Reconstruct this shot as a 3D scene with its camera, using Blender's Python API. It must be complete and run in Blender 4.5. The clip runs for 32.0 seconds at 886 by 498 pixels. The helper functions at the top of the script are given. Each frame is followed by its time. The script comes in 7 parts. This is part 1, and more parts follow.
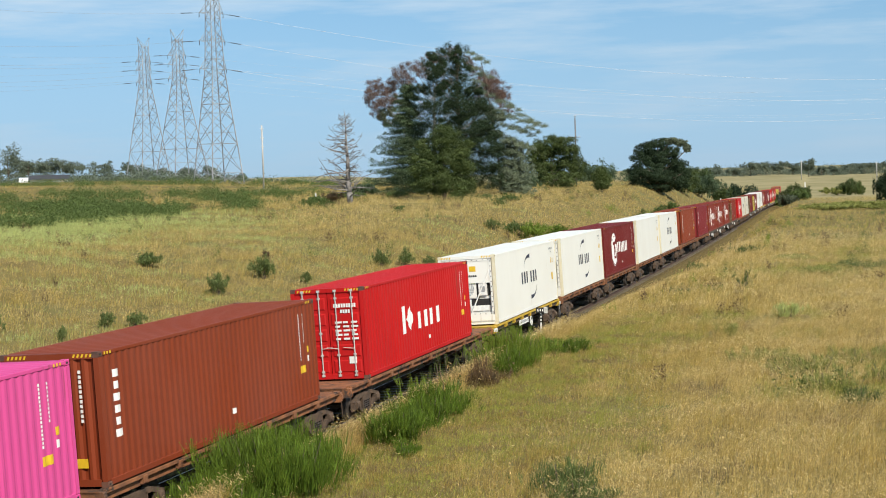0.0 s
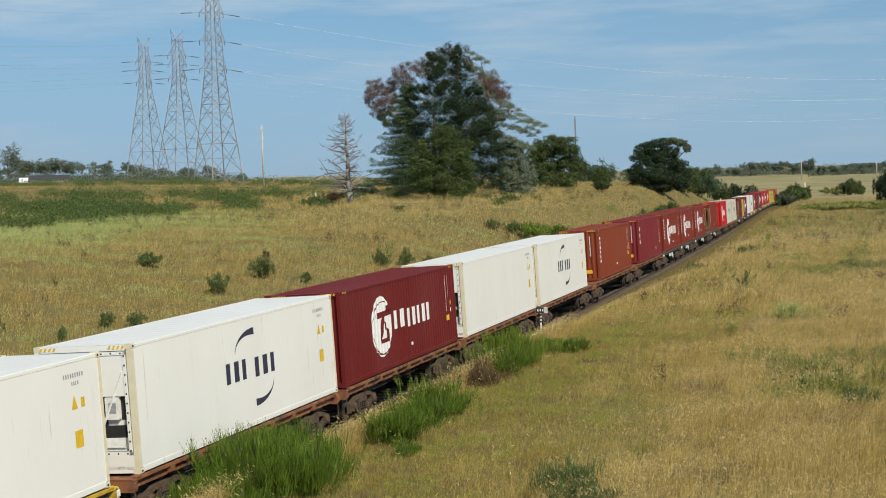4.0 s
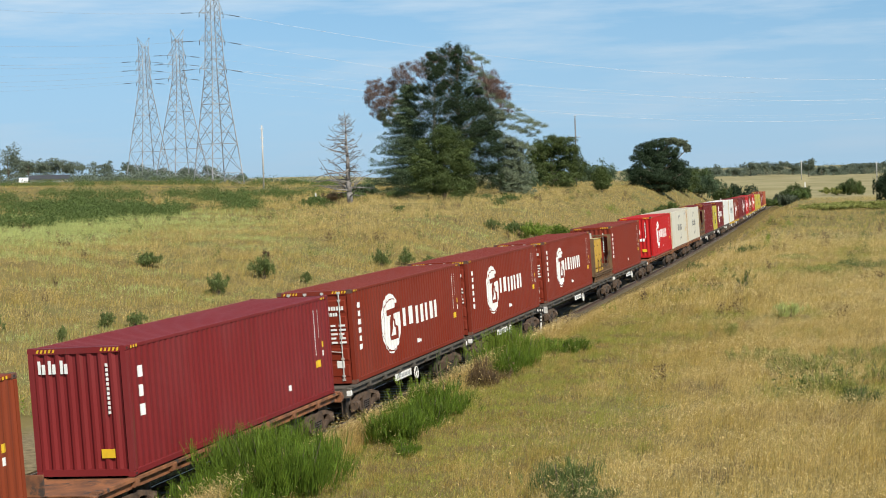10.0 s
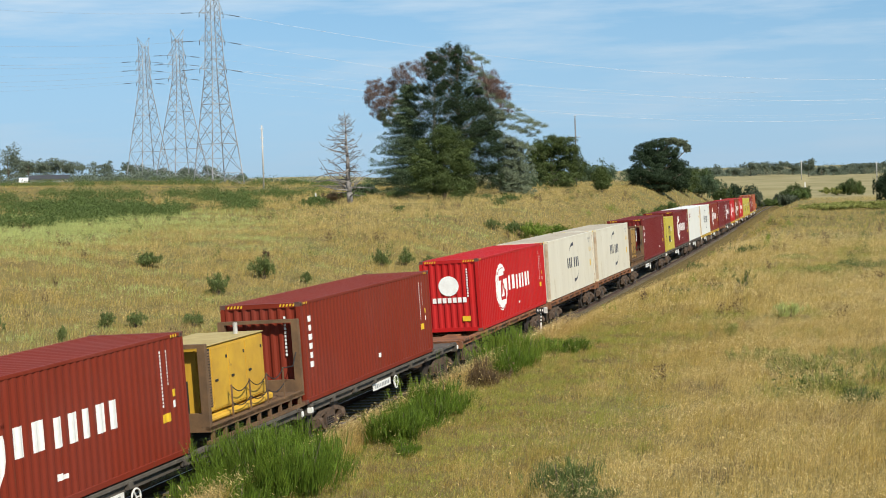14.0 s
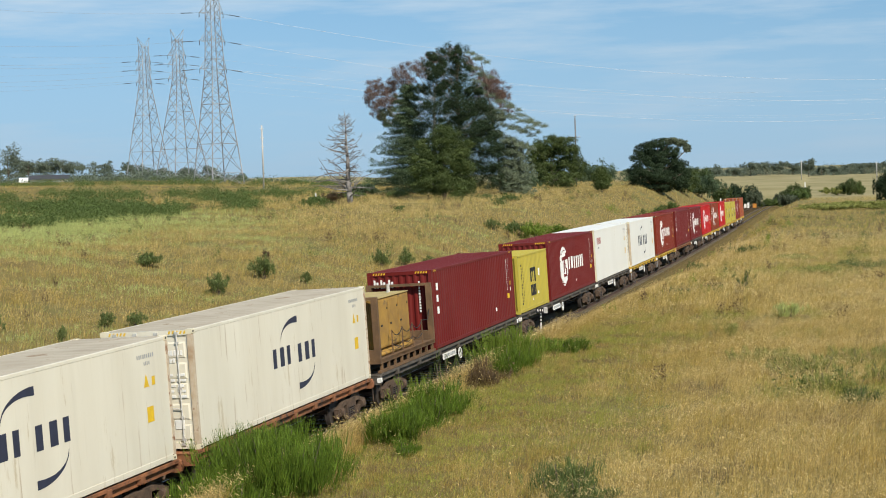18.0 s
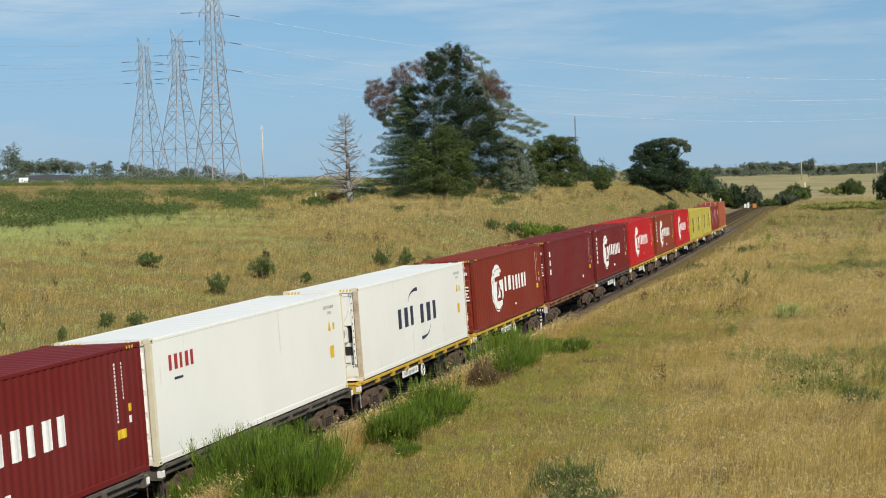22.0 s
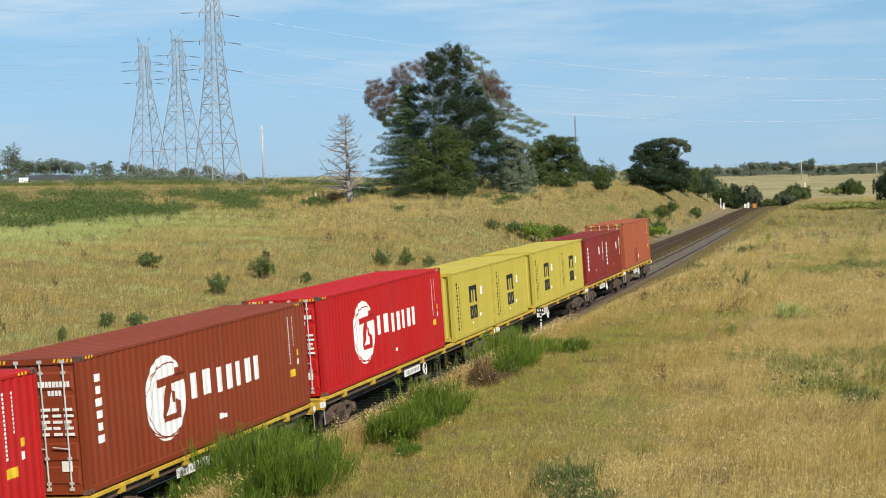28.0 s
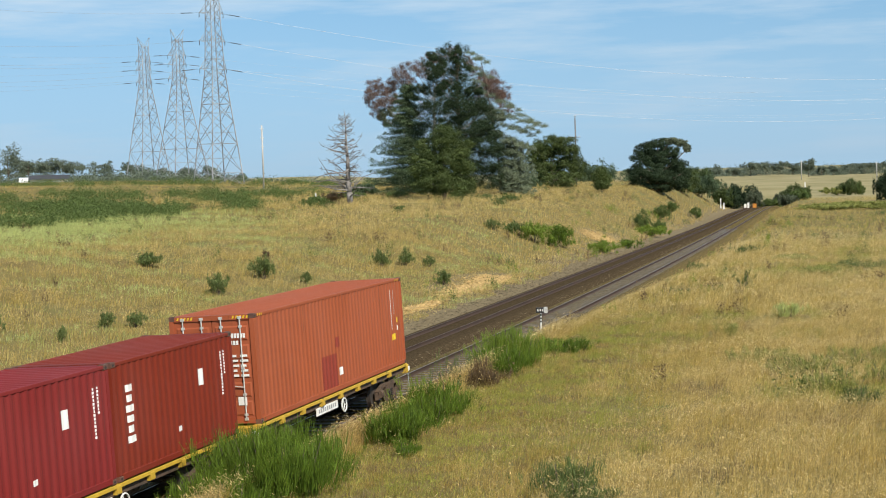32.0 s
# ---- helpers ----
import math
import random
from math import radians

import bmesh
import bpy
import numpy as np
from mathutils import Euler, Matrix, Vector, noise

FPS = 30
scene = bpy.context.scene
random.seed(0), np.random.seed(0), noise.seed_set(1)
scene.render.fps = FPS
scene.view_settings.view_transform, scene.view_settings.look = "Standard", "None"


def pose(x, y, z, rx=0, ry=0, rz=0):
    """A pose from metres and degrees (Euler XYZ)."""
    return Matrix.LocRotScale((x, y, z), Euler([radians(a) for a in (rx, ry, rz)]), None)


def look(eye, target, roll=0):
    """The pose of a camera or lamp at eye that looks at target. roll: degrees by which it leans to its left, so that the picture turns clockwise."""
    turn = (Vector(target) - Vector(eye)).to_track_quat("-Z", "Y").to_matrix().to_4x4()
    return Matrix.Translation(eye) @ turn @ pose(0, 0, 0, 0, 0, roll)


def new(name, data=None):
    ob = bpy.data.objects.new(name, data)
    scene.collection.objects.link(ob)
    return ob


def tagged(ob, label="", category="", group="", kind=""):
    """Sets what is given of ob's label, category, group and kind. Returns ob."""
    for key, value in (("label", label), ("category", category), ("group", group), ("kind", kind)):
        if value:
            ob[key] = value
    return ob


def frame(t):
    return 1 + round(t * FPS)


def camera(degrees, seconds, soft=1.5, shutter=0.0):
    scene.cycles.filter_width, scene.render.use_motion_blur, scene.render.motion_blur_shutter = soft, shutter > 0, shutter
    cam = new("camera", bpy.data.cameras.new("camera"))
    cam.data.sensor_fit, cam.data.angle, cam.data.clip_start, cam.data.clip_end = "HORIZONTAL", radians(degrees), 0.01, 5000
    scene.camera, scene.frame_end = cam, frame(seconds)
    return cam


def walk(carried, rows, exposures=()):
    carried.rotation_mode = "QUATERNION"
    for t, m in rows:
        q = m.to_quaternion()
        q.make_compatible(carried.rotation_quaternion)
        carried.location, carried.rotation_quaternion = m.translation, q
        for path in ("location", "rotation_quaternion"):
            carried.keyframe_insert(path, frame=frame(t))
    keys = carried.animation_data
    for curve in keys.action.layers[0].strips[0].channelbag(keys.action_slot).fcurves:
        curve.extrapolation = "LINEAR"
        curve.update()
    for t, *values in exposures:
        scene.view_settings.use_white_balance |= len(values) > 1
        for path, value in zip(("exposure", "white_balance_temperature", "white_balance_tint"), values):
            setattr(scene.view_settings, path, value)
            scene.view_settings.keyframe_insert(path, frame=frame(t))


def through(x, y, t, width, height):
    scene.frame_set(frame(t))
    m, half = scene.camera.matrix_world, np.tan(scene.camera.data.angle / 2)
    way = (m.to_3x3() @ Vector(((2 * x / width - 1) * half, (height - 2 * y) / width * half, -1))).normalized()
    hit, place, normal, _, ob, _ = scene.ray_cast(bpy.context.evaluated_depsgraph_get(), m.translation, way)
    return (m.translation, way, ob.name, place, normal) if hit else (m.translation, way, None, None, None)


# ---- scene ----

# ---------------------------------------------------------------- camera
EYE = Vector((18.065, 0.0, 7.966))
YAW, PITCH, ROLL = radians(18.409), radians(-3.011), -1.705
AIM = EYE + 100 * Vector((-math.sin(YAW) * math.cos(PITCH), math.cos(YAW) * math.cos(PITCH), math.sin(PITCH)))
cam = camera(31.95, 32.0, soft=1.0)
# the picture darkens a little whenever white containers fill it
LIGHTNESS = ((0.0, 0.0), (1.0, -0.04), (2.0, -0.25), (3.0, -0.35), (4.5, -0.36), (6.0, -0.40), (7.0, -0.36), (8.0, -0.26), (9.0, -0.06), (10.0, 0.0), (14.0, 0.0),
             (17.0, -0.10), (20.0, -0.10), (22.0, -0.23), (23.3, -0.22), (25.0, -0.02), (27.0, 0.0), (32.0, 0.0))
walk(cam, [(0.0, look(EYE, AIM, ROLL)), (32.0, look(EYE, AIM, ROLL))], [(t, 0.35 + e) for t, e in LIGHTNESS])

# ---------------------------------------------------------------- sky and sun
SUN_AZ, SUN_EL = 133.0, 42.0      # degrees: azimuth clockwise from +y, height
world = bpy.data.worlds.new("sky")
scene.world = world
world.use_nodes = True


def make_sky():
    nt = world.node_tree
    nt.nodes.clear()
    out = nt.nodes.new("ShaderNodeOutputWorld")
    bg = nt.nodes.new("ShaderNodeBackground")
    sky = nt.nodes.new("ShaderNodeTexSky")
    sky.sky_type = "NISHITA"
    sky.sun_disc = False
    sky.sun_elevation = radians(SUN_EL)
    sky.sun_rotation = radians(SUN_AZ)
    sky.air_density, sky.dust_density, sky.ozone_density = 1.0, 0.3, 1.5
    # thin streaks of high cloud, stretched along the horizon
    co = nt.nodes.new("ShaderNodeTexCoord")
    mp = nt.nodes.new("ShaderNodeMapping")
    mp.inputs["Rotation"].default_value = (0.0, 0.035, 0.0)
    mp.inputs["Scale"].default_value = (4.0, 4.0, 34.0)
    nz = nt.nodes.new("ShaderNodeTexNoise")
    nz.inputs["Scale"].default_value = 1.3
    nz.inputs["Detail"].default_value = 6.0
    nz.inputs["Roughness"].default_value = 0.6
    rp = nt.nodes.new("ShaderNodeValToRGB")
    rp.color_ramp.elements[0].position, rp.color_ramp.elements[0].color = 0.45, (0, 0, 0, 1)
    rp.color_ramp.elements[1].position, rp.color_ramp.elements[1].color = 0.74, (0.72, 0.72, 0.72, 1)
    mx = nt.nodes.new("ShaderNodeMix")
    mx.data_type = "RGBA"
    mx.inputs["B"].default_value = (5.2, 6.0, 6.6, 1)
    nt.links.new(co.outputs["Generated"], mp.inputs["Vector"])
    # the sky's colour is taken a little above the true height, for clear summer air
    lift = nt.nodes.new("ShaderNodeVectorMath")
    lift.operation = "ADD"
    lift.inputs[1].default_value = (0.0, 0.0, 0.17)
    unit = nt.nodes.new("ShaderNodeVectorMath")
    unit.operation = "NORMALIZE"
    nt.links.new(co.outputs["Generated"], lift.inputs[0])
    nt.links.new(lift.outputs["Vector"], unit.inputs[0])
    nt.links.new(unit.outputs["Vector"], sky.inputs["Vector"])
    tint = nt.nodes.new("ShaderNodeMix")
    tint.data_type, tint.blend_type = "RGBA", "MULTIPLY"
    tint.inputs["Factor"].default_value = 1.0
    tint.inputs["B"].default_value = (0.92, 1.13, 1.09, 1)
    nt.links.new(mp.outputs["Vector"], nz.inputs["Vector"])
    nt.links.new(nz.outputs["Fac"], rp.inputs["Fac"])
    nt.links.new(rp.outputs["Color"], mx.inputs["Factor"])
    nt.links.new(sky.outputs["Color"], tint.inputs["A"])
    nt.links.new(tint.outputs["Result"], mx.inputs["A"])
    # pale haze low over the horizon
    low = nt.nodes.new("ShaderNodeSeparateXYZ")
    band = nt.nodes.new("ShaderNodeMapRange")
    band.inputs["From Min"].default_value, band.inputs["From Max"].default_value = 0.0, 0.12
    band.inputs["To Min"].default_value, band.inputs["To Max"].default_value = 0.80, 0.0
    hz = nt.nodes.new("ShaderNodeMix")
    hz.data_type = "RGBA"
    hz.inputs["B"].default_value = (2.75, 3.85, 4.95, 1)
    nt.links.new(co.outputs["Generated"], low.inputs["Vector"])
    nt.links.new(low.outputs["Z"], band.inputs["Value"])
    nt.links.new(band.outputs["Result"], hz.inputs["Factor"])
    nt.links.new(mx.outputs["Result"], hz.inputs["A"])
    nt.links.new(hz.outputs["Result"], bg.inputs["Color"])
    bg.inputs["Strength"].default_value = 0.109
    nt.links.new(bg.outputs["Background"], out.inputs["Surface"])


make_sky()
sun_data = bpy.data.lights.new("sun", "SUN")
sun_data.energy, sun_data.angle, sun_data.color = 4.65, radians(0.53), (1.0, 0.93, 0.80)
sun = new("sun", sun_data)
_az, _el = radians(SUN_AZ), radians(SUN_EL)
sun.matrix_world = look((60, -60, 60), Vector((60, -60, 60)) - Vector((math.sin(_az) * math.cos(_el), math.cos(_az) * math.cos(_el), math.sin(_el))))

# ---------------------------------------------------------------- materials


def material(name, base, dark=None, rough=0.6, metal=0.0, scale=3.0, spread=0.5, bump=0.0, bump_scale=60.0,
             spots=None, spot_scale=1.2, spot_edge=0.62, per_object=0.0, per_island=0.0, coords="Object", spec=0.5, stretch=None):
    """Noise between two colours, patches of a third, fine relief; base colours are real surface colours."""
    m = bpy.data.materials.new(name)
    m.use_nodes = True
    nt = m.node_tree
    bsdf = nt.nodes["Principled BSDF"]
    dark = dark or tuple(c * 0.72 for c in base)
    if coords == "World":
        src = nt.nodes.new("ShaderNodeNewGeometry").outputs["Position"]
    else:
        src = nt.nodes.new("ShaderNodeTexCoord").outputs["Object"]
    if stretch:
        mp = nt.nodes.new("ShaderNodeMapping")
        mp.inputs["Scale"].default_value = stretch
        nt.links.new(src, mp.inputs["Vector"])
        src = mp.outputs["Vector"]

    def noise_node(s, detail, rough_=0.6):
        n = nt.nodes.new("ShaderNodeTexNoise")
        n.inputs["Scale"].default_value = s
        n.inputs["Detail"].default_value = detail
        n.inputs["Roughness"].default_value = rough_
        nt.links.new(src, n.inputs["Vector"])
        return n.outputs["Fac"]

    def ramp(fac, a, b, c0=(0, 0, 0, 1), c1=(1, 1, 1, 1)):
        r = nt.nodes.new("ShaderNodeValToRGB")
        r.color_ramp.elements[0].position, r.color_ramp.elements[0].color = a, c0
        r.color_ramp.elements[1].position, r.color_ramp.elements[1].color = b, c1
        nt.links.new(fac, r.inputs["Fac"])
        return r.outputs["Color"]

    col = ramp(noise_node(scale, 6), 0.5 - 0.3 * spread, 0.5 + 0.3 * spread, (*dark, 1), (*base, 1))
    if spots:
        mx = nt.nodes.new("ShaderNodeMix")
        mx.data_type = "RGBA"
        nt.links.new(ramp(noise_node(spot_scale, 8, 0.68), spot_edge, spot_edge + 0.07), mx.inputs["Factor"])
        nt.links.new(col, mx.inputs["A"])
        mx.inputs["B"].default_value = (*spots, 1)
        col = mx.outputs["Result"]
    for amount, kind in ((per_object, "obj"), (per_island, "isl")):
        if amount:
            if kind == "obj":
                rnd = nt.nodes.new("ShaderNodeObjectInfo").outputs["Random"]
            else:
                rnd = nt.nodes.new("ShaderNodeNewGeometry").outputs["Random Per Island"]
            mr = nt.nodes.new("ShaderNodeMapRange")
            mr.inputs["To Min"].default_value, mr.inputs["To Max"].default_value = 1 - amount, 1 + amount
            nt.links.new(rnd, mr.inputs["Value"])
            hs = nt.nodes.new("ShaderNodeHueSaturation")
            nt.links.new(mr.outputs["Result"], hs.inputs["Value"])
            nt.links.new(col, hs.inputs["Color"])
            col = hs.outputs["Color"]
    nt.links.new(col, bsdf.inputs["Base Color"])
    bsdf.inputs["Roughness"].default_value = rough
    bsdf.inputs["Metallic"].default_value = metal
    bsdf.inputs["Specular IOR Level"].default_value = spec
    if bump:
        b = nt.nodes.new("ShaderNodeBump")
        b.inputs["Strength"].default_value = bump
        b.inputs["Distance"].default_value = 0.02
        nt.links.new(noise_node(bump_scale, 4), b.inputs["Height"])
        nt.links.new(b.outputs["Normal"], bsdf.inputs["Normal"])
    return m


RUST = (0.10, 0.045, 0.025)


def weather(m, faded, stain):
    """Upright runs of chalky faded paint and thin rusty drips over a container's own colour."""
    nt = m.node_tree
    bsdf = nt.nodes["Principled BSDF"]
    co = nt.nodes.new("ShaderNodeTexCoord")
    rnd = nt.nodes.new("ShaderNodeObjectInfo")
    shift = nt.nodes.new("ShaderNodeVectorMath")
    shift.operation = "MULTIPLY_ADD"
    comb = nt.nodes.new("ShaderNodeCombineXYZ")
    for k in "XYZ":
        nt.links.new(rnd.outputs["Random"], comb.inputs[k])
    shift.inputs[1].default_value = (40.0, 40.0, 40.0)
    nt.links.new(comb.outputs["Vector"], shift.inputs[0])
    nt.links.new(co.outputs["Object"], shift.inputs[2])
    for scale, stretch, lo, hi, colour, most in ((2.6, (1, 1, 0.10), 0.60, 0.80, faded, 0.20), (7.0, (1, 1, 0.06), 0.66, 0.74, stain, 0.55), (0.35, (1, 1, 0.8), 0.42, 0.66, faded, 0.14)):
        mp = nt.nodes.new("ShaderNodeMapping")
        mp.inputs["Scale"].default_value = stretch
        nz = nt.nodes.new("ShaderNodeTexNoise")
        nz.inputs["Scale"].default_value, nz.inputs["Detail"].default_value = scale, 5.0
        mr = nt.nodes.new("ShaderNodeMapRange")
        mr.inputs["From Min"].default_value, mr.inputs["From Max"].default_value, mr.inputs["To Max"].default_value = lo, hi, most
        mx = nt.nodes.new("ShaderNodeMix")
        mx.data_type = "RGBA"
        old = bsdf.inputs["Base Color"].links[0].from_socket
        nt.links.new(shift.outputs["Vector"], mp.inputs["Vector"])
        nt.links.new(mp.outputs["Vector"], nz.inputs["Vector"])
        nt.links.new(nz.outputs["Fac"], mr.inputs["Value"])
        nt.links.new(mr.outputs["Result"], mx.inputs["Factor"])
        nt.links.new(old, mx.inputs["A"])
        mx.inputs["B"].default_value = (*colour, 1)
        nt.links.new(mx.outputs["Result"], bsdf.inputs["Base Color"])


def paint(name, base, rust=RUST, edge=0.72, rough=0.55):
    """Weathered container paint: faded patches, rust specks, vertical streaks."""
    m = material(name, base, tuple(c * 0.80 for c in base), rough=rough, scale=0.9, spread=1.0, bump=0.05, bump_scale=25,
                 spots=rust, spot_scale=2.3, spot_edge=edge, stretch=(1, 1, 0.35), spec=0.14)
    weather(m, tuple(0.75 * c + 0.055 for c in base), rust)
    return m


M = {
    "pink": paint("pink_paint", (0.62, 0.075, 0.26), edge=0.8),
    "brown": paint("brown_red_paint", (0.215, 0.041, 0.015)),
    "redbrown": paint("red_brown_paint", (0.190, 0.027, 0.013)),
    "red": paint("bright_red_paint", (0.47, 0.011, 0.011), edge=0.78),
    "scarlet": paint("scarlet_paint", (0.43, 0.012, 0.012), edge=0.8),
    "maroon": paint("maroon_paint", (0.143, 0.015, 0.013)),
    "magenta": paint("magenta_maroon_paint", (0.182, 0.020, 0.021)),
    "orange": paint("faded_orange_paint", (0.34, 0.085, 0.035)),
    "crimson": paint("crimson_paint", (0.20, 0.022, 0.020)),
    "yellow": paint("mustard_yellow_paint", (0.455, 0.37, 0.060), rust=(0.36, 0.26, 0.04), edge=0.72),
    "white": material("white_reefer_paint", (0.81, 0.80, 0.75), (0.73, 0.71, 0.65), rough=0.4, scale=0.5, spread=1.2,
                      spots=(0.52, 0.47, 0.36), spot_scale=0.9, spot_edge=0.72, stretch=(1, 1, 0.4)),
    "cream": material("cream_reefer_paint", (0.70, 0.66, 0.55), (0.58, 0.53, 0.42), rough=0.45, scale=0.7, spread=0.9,
                      spots=(0.46, 0.38, 0.25), spot_scale=2.2, spot_edge=0.60, stretch=(1, 1, 0.16)),
}
weather(M["cream"], (0.40, 0.365, 0.29), (0.30, 0.19, 0.09))
weather(M["white"], (0.66, 0.635, 0.56), (0.50, 0.40, 0.27))
STAINED_POST = material("rust_stained_cream_post", (0.60, 0.52, 0.40), (0.36, 0.24, 0.14), rough=0.6, scale=3.0, spread=0.8, spots=(0.22, 0.10, 0.045), spot_scale=3.0, spot_edge=0.58)
LIGHT_POST = material("yellowed_white_post", (0.72, 0.67, 0.52), (0.58, 0.50, 0.33), rough=0.5, scale=2.5, spread=0.9, spots=(0.36, 0.24, 0.12), spot_scale=4.0, spot_edge=0.68)
CORNER = material("scuffed_corner_steel", (0.135, 0.058, 0.036), (0.075, 0.038, 0.028), rough=0.75, scale=6, spots=(0.26, 0.16, 0.10), spot_scale=5.0, spot_edge=0.6)
DIRTY_ROOF = material("dirty_beige_roof", (0.50, 0.44, 0.34), (0.33, 0.275, 0.20), rough=0.8, scale=0.8, spread=0.9, spots=(0.26, 0.18, 0.11), spot_scale=1.5, spot_edge=0.60)
STEEL = material("galvanised_steel", (0.62, 0.61, 0.58), (0.42, 0.40, 0.37), rough=0.5, metal=0.25, scale=8)
WHITE_MARK = material("white_lettering", (0.80, 0.80, 0.78), (0.66, 0.64, 0.60), rough=0.6, scale=6, spread=0.8)
NAVY_MARK = material("navy_lettering", (0.028, 0.032, 0.060), rough=0.6, scale=5)
BLACK_MARK = material("black_lettering", (0.018, 0.017, 0.016), rough=0.6, scale=5)
RED_MARK = material("red_lettering", (0.42, 0.03, 0.03), rough=0.6)
YELLOW_MARK = material("yellow_sticker", (0.72, 0.46, 0.02), (0.6, 0.38, 0.02), rough=0.5, scale=5)
# near black: painted shade of holes and gaps, also real dark fittings
DARK = material("recess_shade_and_dark_fittings", (0.020, 0.019, 0.018), rough=0.7, scale=6)
GREY_PART = material("grey_plastic", (0.34, 0.35, 0.36), rough=0.5, scale=6)
WAGON_RUST = material("rusty_wagon_steel", (0.29, 0.112, 0.044), (0.13, 0.056, 0.028), rough=0.8, scale=2.5, bump=0.2, spots=(0.05, 0.035, 0.028), spot_scale=1.6, spot_edge=0.55)
WAGON_YELLOW = material("yellow_wagon_paint", (0.56, 0.36, 0.035), (0.40, 0.25, 0.03), rough=0.6, scale=2.5, spots=(0.12, 0.08, 0.04), spot_scale=2.0, spot_edge=0.60)
WAGON_GREY = material("dusty_grey_wagon_steel", (0.105, 0.088, 0.070), (0.062, 0.052, 0.043), rough=0.85, scale=2.5, spots=(0.24, 0.21, 0.17), spot_scale=1.5, spot_edge=0.64)
BOGIE = material("brake_dust_bogie_steel", (0.115, 0.072, 0.045), (0.050, 0.034, 0.024), rough=0.85, scale=5, bump=0.2)
WHEEL = material("worn_wheel_steel", (0.09, 0.075, 0.065), (0.05, 0.042, 0.038), rough=0.6, metal=0.4, scale=6)
AIR_WHITE = material("white_end_fitting", (0.80, 0.80, 0.77), (0.64, 0.62, 0.58), rough=0.6, scale=6)
GENSET = material("ochre_machine_paint", (0.56, 0.33, 0.030), (0.44, 0.25, 0.028), rough=0.55, scale=1.5, spots=(0.16, 0.09, 0.04), spot_scale=1.6, spot_edge=0.64)
GENSET_OLD = material("grimy_brown_yellow_machine_paint", (0.40, 0.225, 0.040), (0.25, 0.14, 0.035), rough=0.65, scale=1.3, spots=(0.13, 0.08, 0.04), spot_scale=1.4, spot_edge=0.58)
GENSET_TOP = material("bleached_machine_roof", (0.46, 0.36, 0.15), (0.36, 0.26, 0.09), rough=0.7, scale=1.6, spots=(0.20, 0.14, 0.07), spot_scale=2.0, spot_edge=0.66)
RACK = material("brown_flat_rack_steel", (0.165, 0.092, 0.042), (0.095, 0.055, 0.028), rough=0.8, scale=2, bump=0.2)

BALLAST = material("grey_ballast", (0.185, 0.140, 0.060), (0.055, 0.041, 0.018), rough=0.95, scale=11, spread=0.55, bump=0.9, bump_scale=22, spots=(0.28, 0.22, 0.125), spot_scale=8, spot_edge=0.60, coords="World", spec=0.0)
BALLAST_DARK = material("oily_brown_ballast", (0.098, 0.070, 0.040), (0.030, 0.022, 0.013), rough=0.95, scale=10, spread=0.55, bump=0.9, bump_scale=22, coords="World", spec=0.0)
RAIL = material("rail_steel", (0.34, 0.31, 0.28), (0.22, 0.19, 0.165), rough=0.42, metal=0.6, scale=3)
RAIL_RUST = material("rusty_rail_steel", (0.080, 0.045, 0.030), (0.045, 0.028, 0.020), rough=0.8, metal=0.1, scale=3)
RAIL_DULL = material("brown_rail_top", (0.16, 0.115, 0.085), (0.10, 0.07, 0.052), rough=0.55, metal=0.4, scale=3)
SLEEPER = material("weathered_sleeper", (0.15, 0.13, 0.11), (0.09, 0.075, 0.062), rough=0.9, scale=4, per_object=0.2)
SOIL = material("dry_grass_ground", (0.22, 0.170, 0.062), (0.12, 0.095, 0.036), rough=1.0, scale=0.8, spread=1.0, bump=0.6, bump_scale=9, spots=(0.15, 0.135, 0.052), spot_scale=0.12, spot_edge=0.52, coords="World", spec=0.1)


